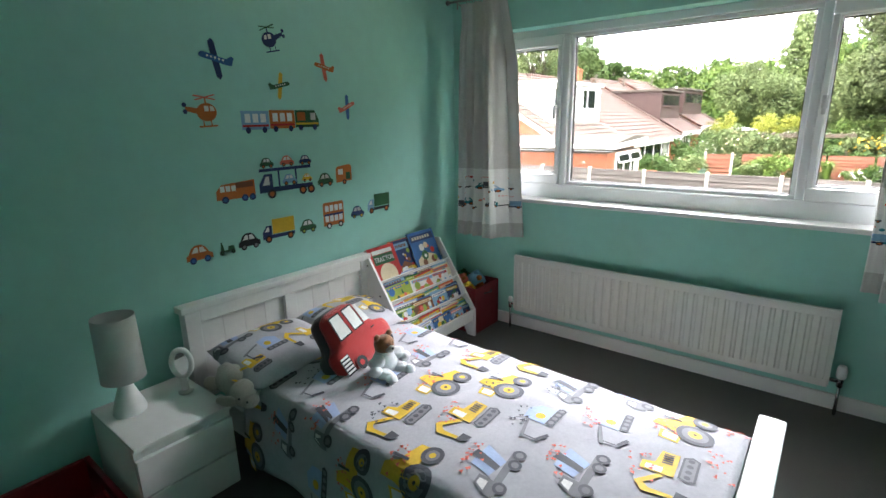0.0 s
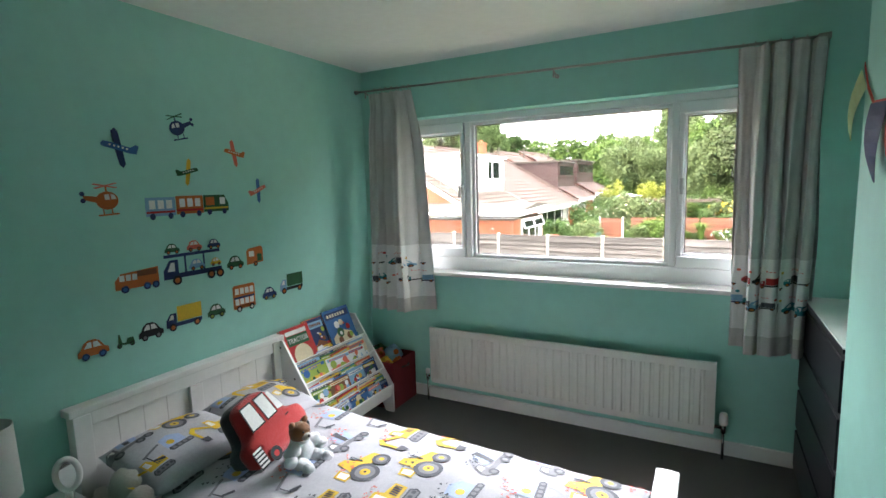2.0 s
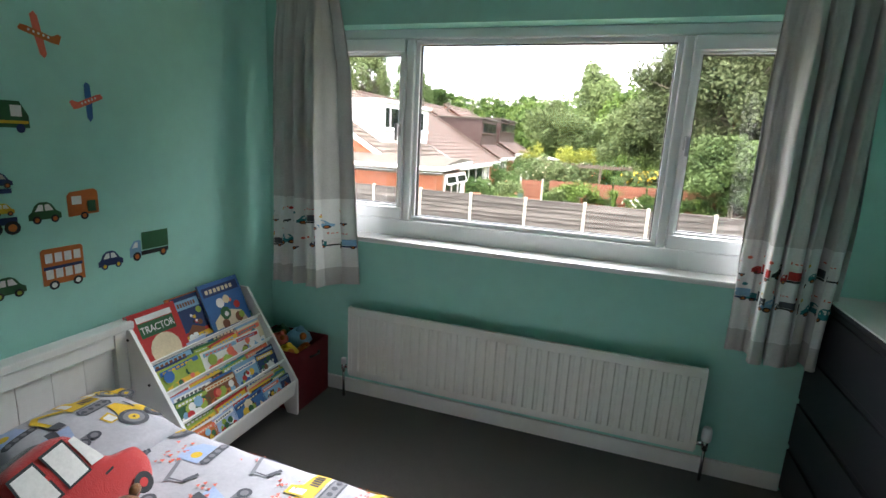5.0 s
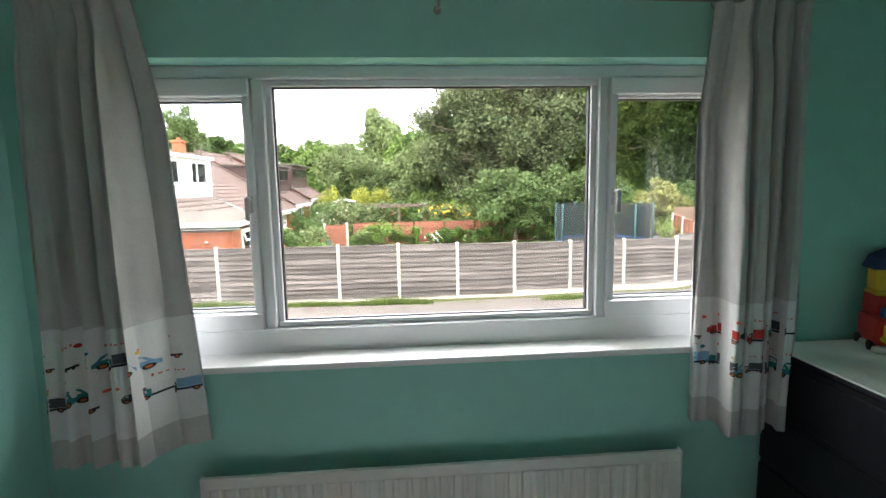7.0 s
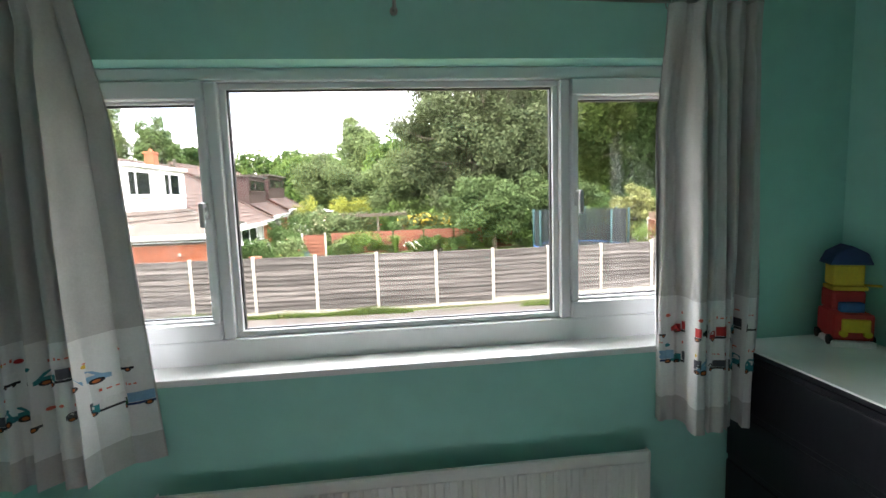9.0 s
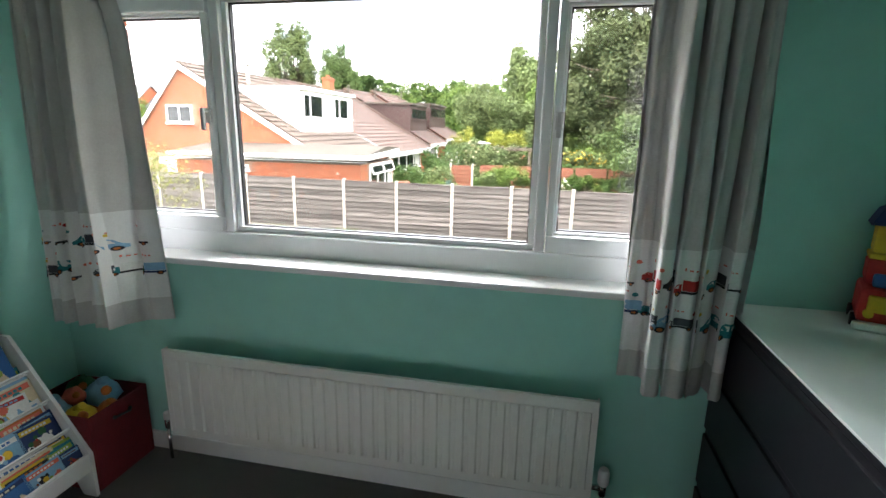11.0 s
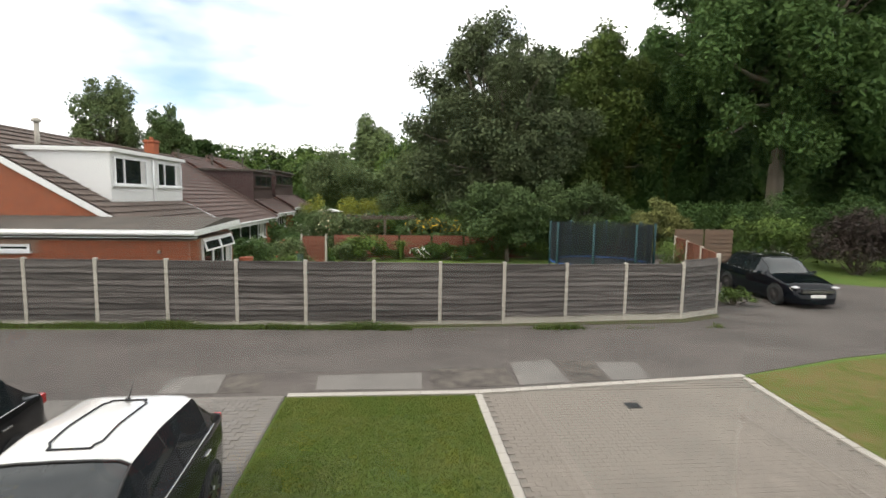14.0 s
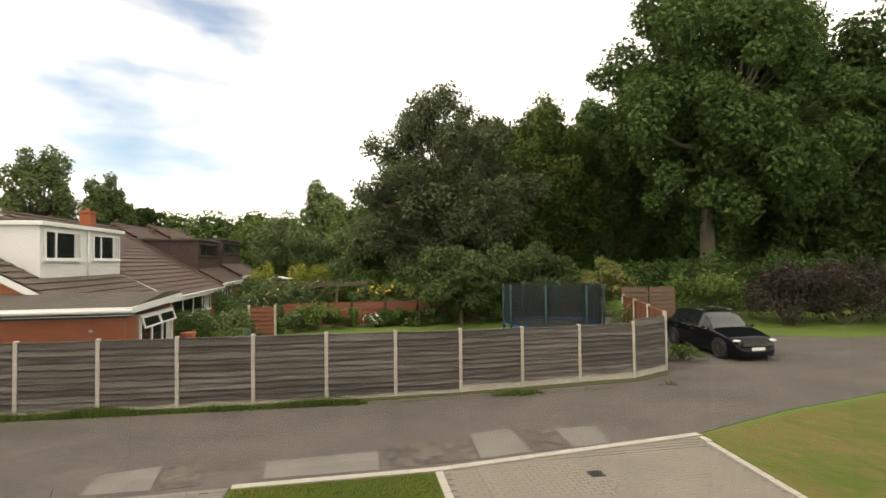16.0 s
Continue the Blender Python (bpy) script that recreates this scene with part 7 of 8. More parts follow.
            for k in range(14):
                a0, a1 = math.pi * k / 14, math.pi * (k + 1) / 14
                ro = wheel_r * 1.13
                p = [(s * (W / 2 + 0.002), yy + r * math.cos(a), wheel_r + r * math.sin(a)) for r, a in ((wheel_r * 0.99, a0), (ro, a0), (ro, a1), (wheel_r * 0.99, a1))]
                p += [(s * (W / 2 - 0.05), b, c) for _, b, c in p]
                vs = [bm.verts.new(q) for q in p]
                for q in ((0, 1, 2, 3), (7, 6, 5, 4), (1, 5, 6, 2), (0, 3, 7, 4)):
                    bm.faces.new([vs[j] for j in q])
            part("wheel_arch", bm, M_TRIM, root)
    for s in (-1, 1):
        bm = bmesh.new()
        ball(bm, (s * W * 0.37, -L / 2 + 0.15, 0.66 + tall), (0.13, 0.13, 0.055), 0, 14)
        part("headlight", bm, M_HEADLAMP, root, "clear headlamp")
        bm = bmesh.new()
        box(bm, s * W * 0.40 - 0.055, s * W * 0.40 + 0.055, L / 2 - 0.24, L / 2 - 0.075, 0.76 + tall, 0.92 + tall, bevel=0.03)
        part("tail_light", bm, M_TAIL, root, "red tail lamp")
        bm = bmesh.new()
        ball(bm, (s * (W / 2 + 0.09), -L * 0.165, 1.0 + tall), (0.10, 0.05, 0.065), 0, 12)
        box(bm, min(s * (W / 2 - 0.03), s * (W / 2 + 0.05)), max(s * (W / 2 - 0.03), s * (W / 2 + 0.05)), -L * 0.165 - 0.02, -L * 0.165 + 0.02, 0.95 + tall, 0.98 + tall)
        part("door_mirror", bm, paint, root)
        for t in (0.45, 0.70):
            bm = bmesh.new()
            yy = -L / 2 + L * t + 0.2
            box(bm, s * W / 2 - 0.012, s * W / 2 + 0.022, yy - 0.09, yy + 0.09, 0.80 + tall, 0.825 + tall, bevel=0.006)
            part("door_handle", bm, M_CHROME, root, "chrome door handle")
        bm = bmesh.new()
        for i in range(int(n * 0.30), int(n * 0.86)):
            a, b = ring[i][4], ring[i + 1][4]
            tube(bm, (s * (a[0] + 0.006), a[1], a[2]), (s * (b[0] + 0.006), b[1], b[2]), 0.010, seg=6, caps=False)
        part("window_trim", bm, M_CHROME, root, "bright window line trim")
        if rails:
            bm = bmesh.new()
            for i in range(int(n * 0.46), int(n * 0.80)):
                a, b = ring[i][6], ring[i + 1][6]
                tube(bm, (s * a[0], a[1], a[2] + 0.05), (s * b[0], b[1], b[2] + 0.05), 0.018, seg=6, caps=False)
            part("roof_rail", bm, M_CHROME, root, "bright roof rail")
    bm = bmesh.new()
    box(bm, -0.26, 0.26, -L / 2 - 0.035, -L / 2 - 0.005, 0.42, 0.53, bevel=0.006)
    part("number_plate", bm, M_PLATE, root, "white number plate")
    bm = bmesh.new()
    box(bm, -W * 0.30, W * 0.30, -L / 2 - 0.03, -L / 2 + 0.05, 0.56, 0.66 + tall * 0.6, bevel=0.01)
    part("grille", bm, M_TRIM, root)
    for k in range(3):
        bm = bmesh.new()
        zz = 0.575 + k * 0.03 + tall * 0.2
        box(bm, -W * 0.28, W * 0.28, -L / 2 - 0.036, -L / 2 - 0.03, zz, zz + 0.010)
        part("grille_bar", bm, M_CHROME, root)
    bm = bmesh.new()
    for s in (-0.32, 0.12):
        tube(bm, (s, -L * 0.245, 0.99 + tall), (s + 0.42, -L * 0.215, 1.03 + tall), 0.007, seg=6)
    part("wiper", bm, M_TRIM, root)
    bm = bmesh.new()
    tube(bm, (0, L * 0.25, H - 0.03), (0, L * 0.29, H + 0.16), 0.008, 0.004, seg=6)
    ball(bm, (0, L * 0.25, H - 0.01), (0.03, 0.05, 0.025), 0, 10)
    part("antenna", bm, M_TRIM, root)
    if stripe:
        bm = bmesh.new()
        m0, m1, w0 = 0.48, 0.76, 0.24
        def zroof(t, xx):
            return ramp_at(top, t) + 0.006 - 0.03 * (abs(xx) / (W / 2)) ** 2
        path = []
        for i in range(21):
            t = m0 + (m1 - m0) * i / 20
            path.append((w0 * (1 if 1 < i < 19 else 0.8), t))
        loop = [(a, b) for a, b in path] + [(-a, b) for a, b in path[::-1]]
        for (a, t), (b, u) in zip(loop, loop[1:] + loop[:1]):
            tube(bm, (a, -L / 2 + L * t, zroof(t, a)), (b, -L / 2 + L * u, zroof(u, b)), 0.012, seg=6, caps=False)
        part("roof_stripe", bm, M_GREYPAINT, root, "grey outlined roof panel")
    root.matrix_basis = pose(x, y, z, 0, 0, rz)
    return root


car("black hatchback parked on the block paved drive", -4.28, 5.65, KZ + 0.034, 2, 4.35, 1.80, 1.54, M_BLACKPAINT, M_SHEENROOF)
car("dark grey small hatchback with white roof on the drive", -1.33, 4.78, KZ + 0.034, 2, 4.15, 1.74, 1.58, M_GREYPAINT, M_WHITEPAINT, tall=0.05, wheel_r=0.31, stripe=True)
car("black estate car driving out of the side lane", 16.55, 18.10, FZ + 0.012, -4, 4.80, 1.94, 1.68, M_DARKPAINT, M_BLACKPAINT, tall=0.10, wheel_r=0.37, rails=True)
car("dark car parked on a drive past the fence", -23.3, 17.4, FZ + 0.01, 60, 4.2, 1.76, 1.46, M_GREYPAINT, M_GREYPAINT)


# ---- planting ----
def leaf_cloud(rs, blobs, count, size, mat, name, flat=0.3, fuzz=0.16):
    """Many small leaves on and in a set of lumps (centre, radii); each leaf is a kite with a fold."""
    vol = np.array([r[0] * r[1] + r[0] * r[2] for _, r in blobs])
    pick = rs.choice(len(blobs), count, p=vol / vol.sum())
    d = rs.normal(size=(count, 3))
    d /= np.linalg.norm(d, axis=1)[:, None]
    c = np.array([b[0] for b in blobs])[pick]
    r = np.array([b[1] for b in blobs])[pick]
    depth = 1 - 0.42 * rs.random(count) ** 1.6 + fuzz * rs.normal(size=count)
    p = c + d * r * depth[:, None]
    nrm = d * 0.6 + rs.normal(size=(count, 3)) * 0.55 + np.array([0, 0, flat])
    nrm /= np.linalg.norm(nrm, axis=1)[:, None]
    a = np.cross(nrm, rs.normal(size=(count, 3)))
    a /= np.linalg.norm(a, axis=1)[:, None]
    b = np.cross(nrm, a)
    s = (size * (0.6 + 0.8 * rs.random(count)))[:, None]
    v = np.stack([p - a * s, p + b * s * 0.5 + nrm * s * 0.12, p + a * s, p - b * s * 0.5 + nrm * s * 0.12], axis=1).reshape(-1, 3)
    return arrays_mesh(name, v, np.arange(count * 4).reshape(-1, 4), mat)


def limb(bm, p, q, r0, r1, rs, bend=0.12, seg=7, steps=4):
    p, q = Vector(p), Vector(q)
    last, lr = p, r0
    span = (q - p).length
    for i in range(1, steps + 1):
        t = i / steps
        nxt = p.lerp(q, t) + Vector(rs.normal(size=3)) * span * bend * 0.3 * (1 - t)
        nr = r0 + (r1 - r0) * t
        tube(bm, last, nxt, lr, nr, seg=seg, caps=False)
        last, lr = nxt, nr


def tree(label, x, y, z, centre, radii, lumps, count, size, mat, trunk_r, seed, name="tree", lump_r=(0.26, 0.42), stems=1, group="", bark=None, fuzz=0.16):
    rs = np.random.RandomState(seed)
    root = thing(name, label, "tree", (x, y, z), group=group)
    blobs = []
    for i in range(lumps):
        d = rs.normal(size=3)
        d /= np.linalg.norm(d)
        k = 0.35 + 0.55 * rs.random()
        s = lump_r[0] + (lump_r[1] - lump_r[0]) * rs.random()
        cc = np.array(centre) + d * np.array(radii) * k
        rr = np.array(radii) * s * np.array([1, 1, 0.75 + 0.3 * rs.random()])
        blobs.append((tuple(cc), tuple(np.maximum(rr, 0.1))))
    bm = bmesh.new()
    fork = (x + (centre[0] - x) * 0.35, y + (centre[1] - y) * 0.35, centre[2] - radii[2] * 0.45)
    for s in range(stems):
        off = rs.normal(size=2) * trunk_r * 1.2 if stems > 1 else (0, 0)
        f = (fork[0] + (rs.normal() * radii[0] * 0.35 if stems > 1 else 0), fork[1] + (rs.normal() * 0.3 if stems > 1 else 0), fork[2])
        limb(bm, (x + off[0], y + off[1], z - 0.1), f, trunk_r, trunk_r * 0.6, rs, 0.06, 10, 6)
        for cc, rr in blobs[s::stems]:
            limb(bm, f, cc, trunk_r * 0.42, trunk_r * 0.07, rs, 0.22, 6, 4)
    part("trunk", bm, bark or M_BARK, root, "bark covered trunk and limbs")
    crown = new("crown", leaf_cloud(rs, blobs, count, size, mat, "crown", fuzz=fuzz))
    crown.parent, crown.matrix_parent_inverse = root, root.matrix_basis.inverted()
    return root


def shrub(label, x, y, r, h, mat, seed, count=900, size=0.07, blooms=(), z=None, name="shrub", wide=1.0, group="garden shrubs"):
    rs = np.random.RandomState(seed)
    z = ground_z(y) if z is None else z
    root = thing(name, label, "shrub", (x, y, z), group=group)
    blobs = [((x + rs.normal() * r * 0.45 * wide, y + rs.normal() * r * 0.4, z + h * (0.25 + 0.5 * rs.random())), (r * (0.24 + 0.22 * rs.random()), r * 0.36, h * (0.13 + 0.12 * rs.random()))) for _ in range(14)]
    bm = bmesh.new()
    for cc, rr in blobs:
        limb(bm, (x + rs.normal() * r * 0.1, y, z - 0.05), cc, 0.03, 0.008, rs, 0.2, 5, 3)
    part("stem", bm, M_BARK, root)
    leaves = new("foliage", leaf_cloud(rs, blobs, count, size, mat, "foliage"))
    leaves.parent, leaves.matrix_parent_inverse = root, root.matrix_basis.inverted()
    for ink, nb, bs in blooms:
        fl = new("blossom", leaf_cloud(rs, [(c, tuple(np.array(q) * 1.06)) for c, q in blobs], nb, bs, INKS[ink], "blossom"))
        fl.parent, fl.matrix_parent_inverse = root, root.matrix_basis.inverted()
    return root


# tall trees behind the garden and along the side lane
tree("tall dark sycamore with spreading crown beside the lane", 28.8, 34.0, FZ, (30.2, 34.0, 14.2), (11.5, 8.0, 11.0), 150, 105000, 0.21, L_DARK, 0.62, 11, lump_r=(0.09, 0.19))
tree("dark dense tree behind the sycamore", 43.0, 38.0, FZ, (42.5, 38.0, 11.5), (10.0, 7.0, 13.0), 100, 66000, 0.26, L_DARK, 0.6, 12, lump_r=(0.11, 0.24))
tree("dark dense tree at the edge of the wood", 55.0, 36.0, FZ, (53.0, 36.0, 12.0), (9.0, 7.0, 13.0), 32, 30400, 0.310, L_DARK, 0.6, 13)
tree("grey-green cherry tree with upright branches behind the garden", 9.6, 38.0, FZ, (9.3, 38.0, 7.3), (7.8, 5.0, 8.2), 170, 80000, 0.15, L_CHERRY, 0.34, 14, lump_r=(0.06, 0.16), fuzz=0.30)
tree("green woodland tree behind the garden", 20.2, 44.0, FZ, (20.3, 44.0, 7.6), (5.6, 5.0, 8.6), 95, 60000, 0.19, L_WOOD, 0.4, 15, lump_r=(0.12, 0.26))
tree("dark woodland tree behind the garden", 15.2, 47.0, FZ, (15.0, 47.0, 7.8), (5.0, 5.0, 8.6), 50, 34000, 0.21, L_DARK, 0.4, 16, lump_r=(0.16, 0.3))
tree("dark woodland tree behind the garden", 26.5, 47.0, FZ, (26.2, 47.0, 8.6), (6.6, 5.0, 10.5), 60, 40000, 0.25, L_DARK, 0.4, 17, lump_r=(0.16, 0.3))
tree("dark woodland tree behind the garden", 35.5, 52.0, FZ, (35.0, 52.0, 5.5), (7.5, 5.0, 8.0), 27, 22800, 0.248, L_DARK, 0.4, 18)
tree("small woodland tree behind the garden", 3.6, 44.0, FZ, (3.4, 44.0, 2.4), (3.6, 3.5, 3.9), 40, 15000, 0.17, L_OLIVE, 0.2, 19, lump_r=(0.16, 0.3))
tree("green apple tree with rounded crown on the garden lawn", 7.75, 26.4, FZ, (7.35, 26.4, 0.75), (2.75, 2.4, 1.75), 60, 17000, 0.105, L_MID, 0.13, 20, lump_r=(0.15, 0.30))
tree("blue-green tree behind the trampoline", 12.6, 28.0, FZ, (12.4, 28.0, 0.75), (2.7, 2.3, 2.3), 60, 16000, 0.11, L_MID, 0.14, 21, lump_r=(0.15, 0.30))
tree("yellow-green shrub tree by the fence corner", 17.0, 28.2, FZ, (17.0, 28.2, 0.1), (1.9, 1.6, 1.6), 45, 8000, 0.10, L_BLOND, 0.08, 22, lump_r=(0.15, 0.28))
tree("small front garden tree with sparse yellow-green leaves", -8.28, 7.95, KZ + 0.03, (-8.35, 7.95, 0.35), (2.8, 2.0, 1.45), 44, 8500, 0.040, L_BLOND, 0.05, 23, stems=4, lump_r=(0.2, 0.34))
tree("tall slender tree on the skyline", -2.2, 80.0, FZ, (-2.2, 80.0, 9.0), (3.6, 3.5, 5.4), 22, 12350, 0.279, L_OLIVE, 0.3, 24)
tree("rounded grey-green willow beyond the garden", -4.8, 60.0, FZ, (-4.8, 60.0, 2.6), (4.2, 3.8, 4.1), 25, 17100, 0.174, L_OLIVE, 0.25, 25)
tree("rounded green tree beyond the garden", 1.8, 62.0, FZ, (1.6, 62.0, 2.4), (4.0, 3.6, 4.0), 22, 15200, 0.186, L_OLIVE, 0.25, 26)
tree("feathery tall birch behind the bungalow roof", -33.6, 65.0, FZ, (-33.6, 65.0, 9.0), (4.4, 4.0, 6.6), 60, 16500, 0.20, L_OLIVE, 0.3, 27, lump_r=(0.12, 0.24))
tree("darker green birch behind the bungalow roof", -26.6, 66.0, FZ, (-26.6, 66.0, 7.2), (3.5, 3.2, 5.2), 45, 15500, 0.20, L_MID, 0.3, 28, lump_r=(0.14, 0.28))
tree("small pine behind the bungalow roof", -26.0, 76.0, FZ, (-26.0, 76.0, 7.5), (2.2, 2.0, 1.8), 12, 4750, 0.248, L_DARK, 0.2, 29)
tree("dark round tree beyond the neighbouring gardens", -74.0, 58.0, FZ, (-74.0, 58.0, 5.0), (5.2, 5.0, 5.6), 25, 15200, 0.279, L_DARK, 0.4, 30)
tree("green round tree beyond the neighbouring gardens", -86.0, 56.0, FZ, (-86.0, 56.0, 5.5), (5.0, 5.0, 5.6), 22, 11400, 0.310, L_LIGHT, 0.4, 31)
rs = np.random.RandomState(40)
wood = [((x + rs.normal() * 2, y0 + rs.normal() * 4, 2.0 + rs.random() * 2), (6 + rs.random() * 2.5, 5, 5.5 + rs.random() * 4.5)) for x, y0 in [(-60 + i * 4.2, 112) for i in range(19)] + [(2 + i * 4.5, 78) for i in range(9)] + [(40 + i * 6, 62) for i in range(12)]]
far_wood = new("far_woods", leaf_cloud(rs, wood, 170000, 0.33, L_LIGHT, "far_woods", fuzz=0.03))
# added larger leaves inside fill the sky gaps; their dark colour gives inner shade
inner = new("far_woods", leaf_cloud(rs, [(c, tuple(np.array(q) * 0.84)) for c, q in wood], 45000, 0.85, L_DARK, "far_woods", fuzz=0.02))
tagged(inner, "added dark green inner leaves filling the skyline woodland, shade in their colour", "woods", kind="stuff")
tagged(far_wood, "green band of woodland along the skyline", "woods", kind="stuff")
rs = np.random.RandomState(41)
wood = [((-64 + i * 5 + rs.normal(), 52 + rs.normal() * 3, -1.0), (4, 3, 3.0 + rs.random() * 1.4)) for i in range(7)] + [((-110 + i * 6 + rs.normal(), 70 + rs.normal() * 3, 0.5), (5, 4, 4.0 + rs.random() * 2.5)) for i in range(9)]
tagged(new("far_hedges", leaf_cloud(rs, wood, 42000, 0.30, L_LIGHT, "far_hedges", fuzz=0.03)), "green hedges between the neighbouring gardens", "hedge", kind="stuff")

# hedge and shrubs past the side lane
for k, (x, y, r, h, mt, c, lb) in enumerate(((20.6, 25.5, 1.5, 2.9, L_LIGHT, 2600, "light green shrub beside the side lane"), (22.7, 25.0, 1.6, 3.1, L_LIGHT, 2600, "light green shrub beside the side lane"), (24.0, 29.0, 2.6, 4.6, L_DARK, 4200, "dark green hedge shrub under the trees"), (28.2, 28.6, 2.8, 4.4, L_DARK, 4200, "dark green hedge shrub under the trees"),
                                             (33.0, 29.0, 3.0, 4.5, L_DARK, 4200, "dark green hedge shrub under the trees"), (25.4, 23.2, 2.2, 3.9, L_PURPLE, 4200, "copper-leaved shrub beside the lane"), (28.6, 22.8, 2.4, 4.2, L_PURPLE, 4200, "copper-leaved shrub beside the lane"), (32.5, 23.2, 2.6, 3.9, L_PURPLE, 3800, "copper-leaved shrub beside the lane"),
                                             (38.0, 25.0, 3.0, 4.5, L_DARK, 3800, "dark green hedge shrub under the trees"), (20.0, 30.0, 2.2, 3.6, L_DARK, 3200, "dark green hedge shrub under the trees"), (13.9, 16.6, 0.55, 0.75, L_LIGHT, 900, "low green shrub at the foot of the corner fence"), (13.6, 19.5, 0.8, 2.2, L_LIGHT, 1200, "climbing rose over the corner fence"))):
    shrub(lb, x, y, r, h, mt, 100 + k, c, 0.11 if r > 1 else 0.05, (("coral", 14, 0.06),) if "rose" in lb else (), wide=1.3, group="shrubs by the side lane")

# ---- the garden behind the fence ----
red_posts = [(-1.8 + 1.83 * i, 27.9, -0.56) for i in range(7)]
for p, q in zip(red_posts, red_posts[1:]):
    fence_panel("lap_fence", (p[0], p[1], 0), (q[0], q[1], 0), p[2], 8, M_REDFENCE, "panels of the garden fence", "red-stained timber fence panel behind the flower bed", gravel=0.05)
for x, y, top in ((-2.8, 24.0, -0.30), (-1.65, 24.0, -0.30)):
    fence_post(x, y, top, "posts of the garden fence")
fence_panel("lap_fence", (-2.8, 24.0, 0), (-1.65, 24.0, 0), -0.34, 8, M_REDFENCE, "panels of the garden fence", "red-stained timber fence panel behind the flower bed", gravel=0.05)
for p, q in (((15.9, 24.2), (17.6, 24.3)), ((17.6, 24.3), (19.3, 24.4)), ((13.2, 29.0), (15.0, 29.0)), ((15.0, 29.0), (16.8, 29.0))):
    fence_panel("lap_fence", (*p, 0), (*q, 0), 0.15 if p[0] > 14 else -0.1, 9, M_BROWNFENCE, "panels of the garden fence", "brown timber fence panel at the garden edge", gravel=0.05)
pergola = thing("pergola", "weathered timber pergola over the garden path", "pergola", (0.65, 32.0, FZ))
M_GREYWOOD = material("silvered_timber", (0.13, 0.10, 0.075), 0.9, (0.09, 0.072, 0.055), scale=3, aniso=(1, 1, 4))
for y in (31.4, 32.8):
    bm = bmesh.new()
    box(bm, -1.5, 2.9, y - 0.05, y + 0.05, 0.16, 0.32, bevel=0.01)
    part("beam", bm, M_GREYWOOD, pergola)
    for x in (-1.2, 0.95, 2.6):
        bm = bmesh.new()
        box(bm, x - 0.06, x + 0.06, y - 0.06, y + 0.06, FZ - 0.05, 0.16)
        part("post", bm, M_GREYWOOD, pergola)
for i in range(9):
    bm = bmesh.new()
    x = -1.4 + i * 0.52
    box(bm, x - 0.03, x + 0.03, 31.1, 33.1, 0.321, 0.42, bevel=0.008)
    part("rafter", bm, M_GREYWOOD, pergola)
trampoline = thing("trampoline", "round garden trampoline with dark safety net", "trampoline", (10.5, 20.6, FZ))
M_NET = material("dark_green_net", (0.010, 0.017, 0.021), 0.8, scale=20)
M_NETPOLE = material("dark_teal_foam", (0.008, 0.045, 0.05), 0.7, scale=10)
M_PADBLUE = material("blue_vinyl_pad", (0.02, 0.08, 0.26), 0.5, scale=6)
TC, TR, TZ = Vector((10.5, 20.6, 0)), 2.12, -1.10
bm = bmesh.new()
for i in range(48):
    a0, a1 = 2 * math.pi * i / 48, 2 * math.pi * (i + 1) / 48
    q = [(TR * math.cos(a), TR * math.sin(a)) for a in (a0, a1)] + [((TR - 0.3) * math.cos(a), (TR - 0.3) * math.sin(a)) for a in (a1, a0)]
    lo, hi = [bm.verts.new((TC.x + u, TC.y + v, TZ)) for u, v in q], [bm.verts.new((TC.x + u, TC.y + v, TZ + 0.05)) for u, v in q]
    bm.faces.new(hi)
    for k in (0, 2):
        bm.faces.new((lo[k], lo[k + 1], hi[k + 1], hi[k]))
part("pad", bm, M_PADBLUE, trampoline, "blue padded rim")
bm = bmesh.new()
bm.faces.new([bm.verts.new((TC.x + (TR - 0.3) * math.cos(2 * math.pi * i / 48), TC.y + (TR - 0.3) * math.sin(2 * math.pi * i / 48), TZ + 0.01)) for i in range(48)])
part("jump_mat", bm, M_TRIM, trampoline)
bm = bmesh.new()
for i in range(190):
    a = 2 * math.pi * i / 190
    tube(bm, (TC.x + TR * 0.97 * math.cos(a), TC.y + TR * 0.97 * math.sin(a), TZ + 0.05), (TC.x + TR * 0.97 * math.cos(a), TC.y + TR * 0.97 * math.sin(a), 0.58), 0.012, seg=4, caps=False)
for j in range(30):
    z = TZ + 0.08 + j * 0.054
    for i in range(32):
        a0, a1 = 2 * math.pi * i / 32, 2 * math.pi * (i + 1) / 32
        tube(bm, (TC.x + TR * 0.97 * math.cos(a0), TC.y + TR * 0.97 * math.sin(a0), z), (TC.x + TR * 0.97 * math.cos(a1), TC.y + TR * 0.97 * math.sin(a1), z), 0.008, seg=3, caps=False)
part("net", bm, M_NET, trampoline, "dark green safety net")
for i in range(8):
    a = 2 * math.pi * (i + 0.35) / 8
    bm = bmesh.new()
    tube(bm, (TC.x + TR * 1.02 * math.cos(a), TC.y + TR * 1.02 * math.sin(a), FZ), (TC.x + TR * 1.02 * math.cos(a), TC.y + TR * 1.02 * math.sin(a), 0.64), 0.05, seg=8)
    part("net_pole", bm, M_NETPOLE, trampoline, "teal foam covered pole")
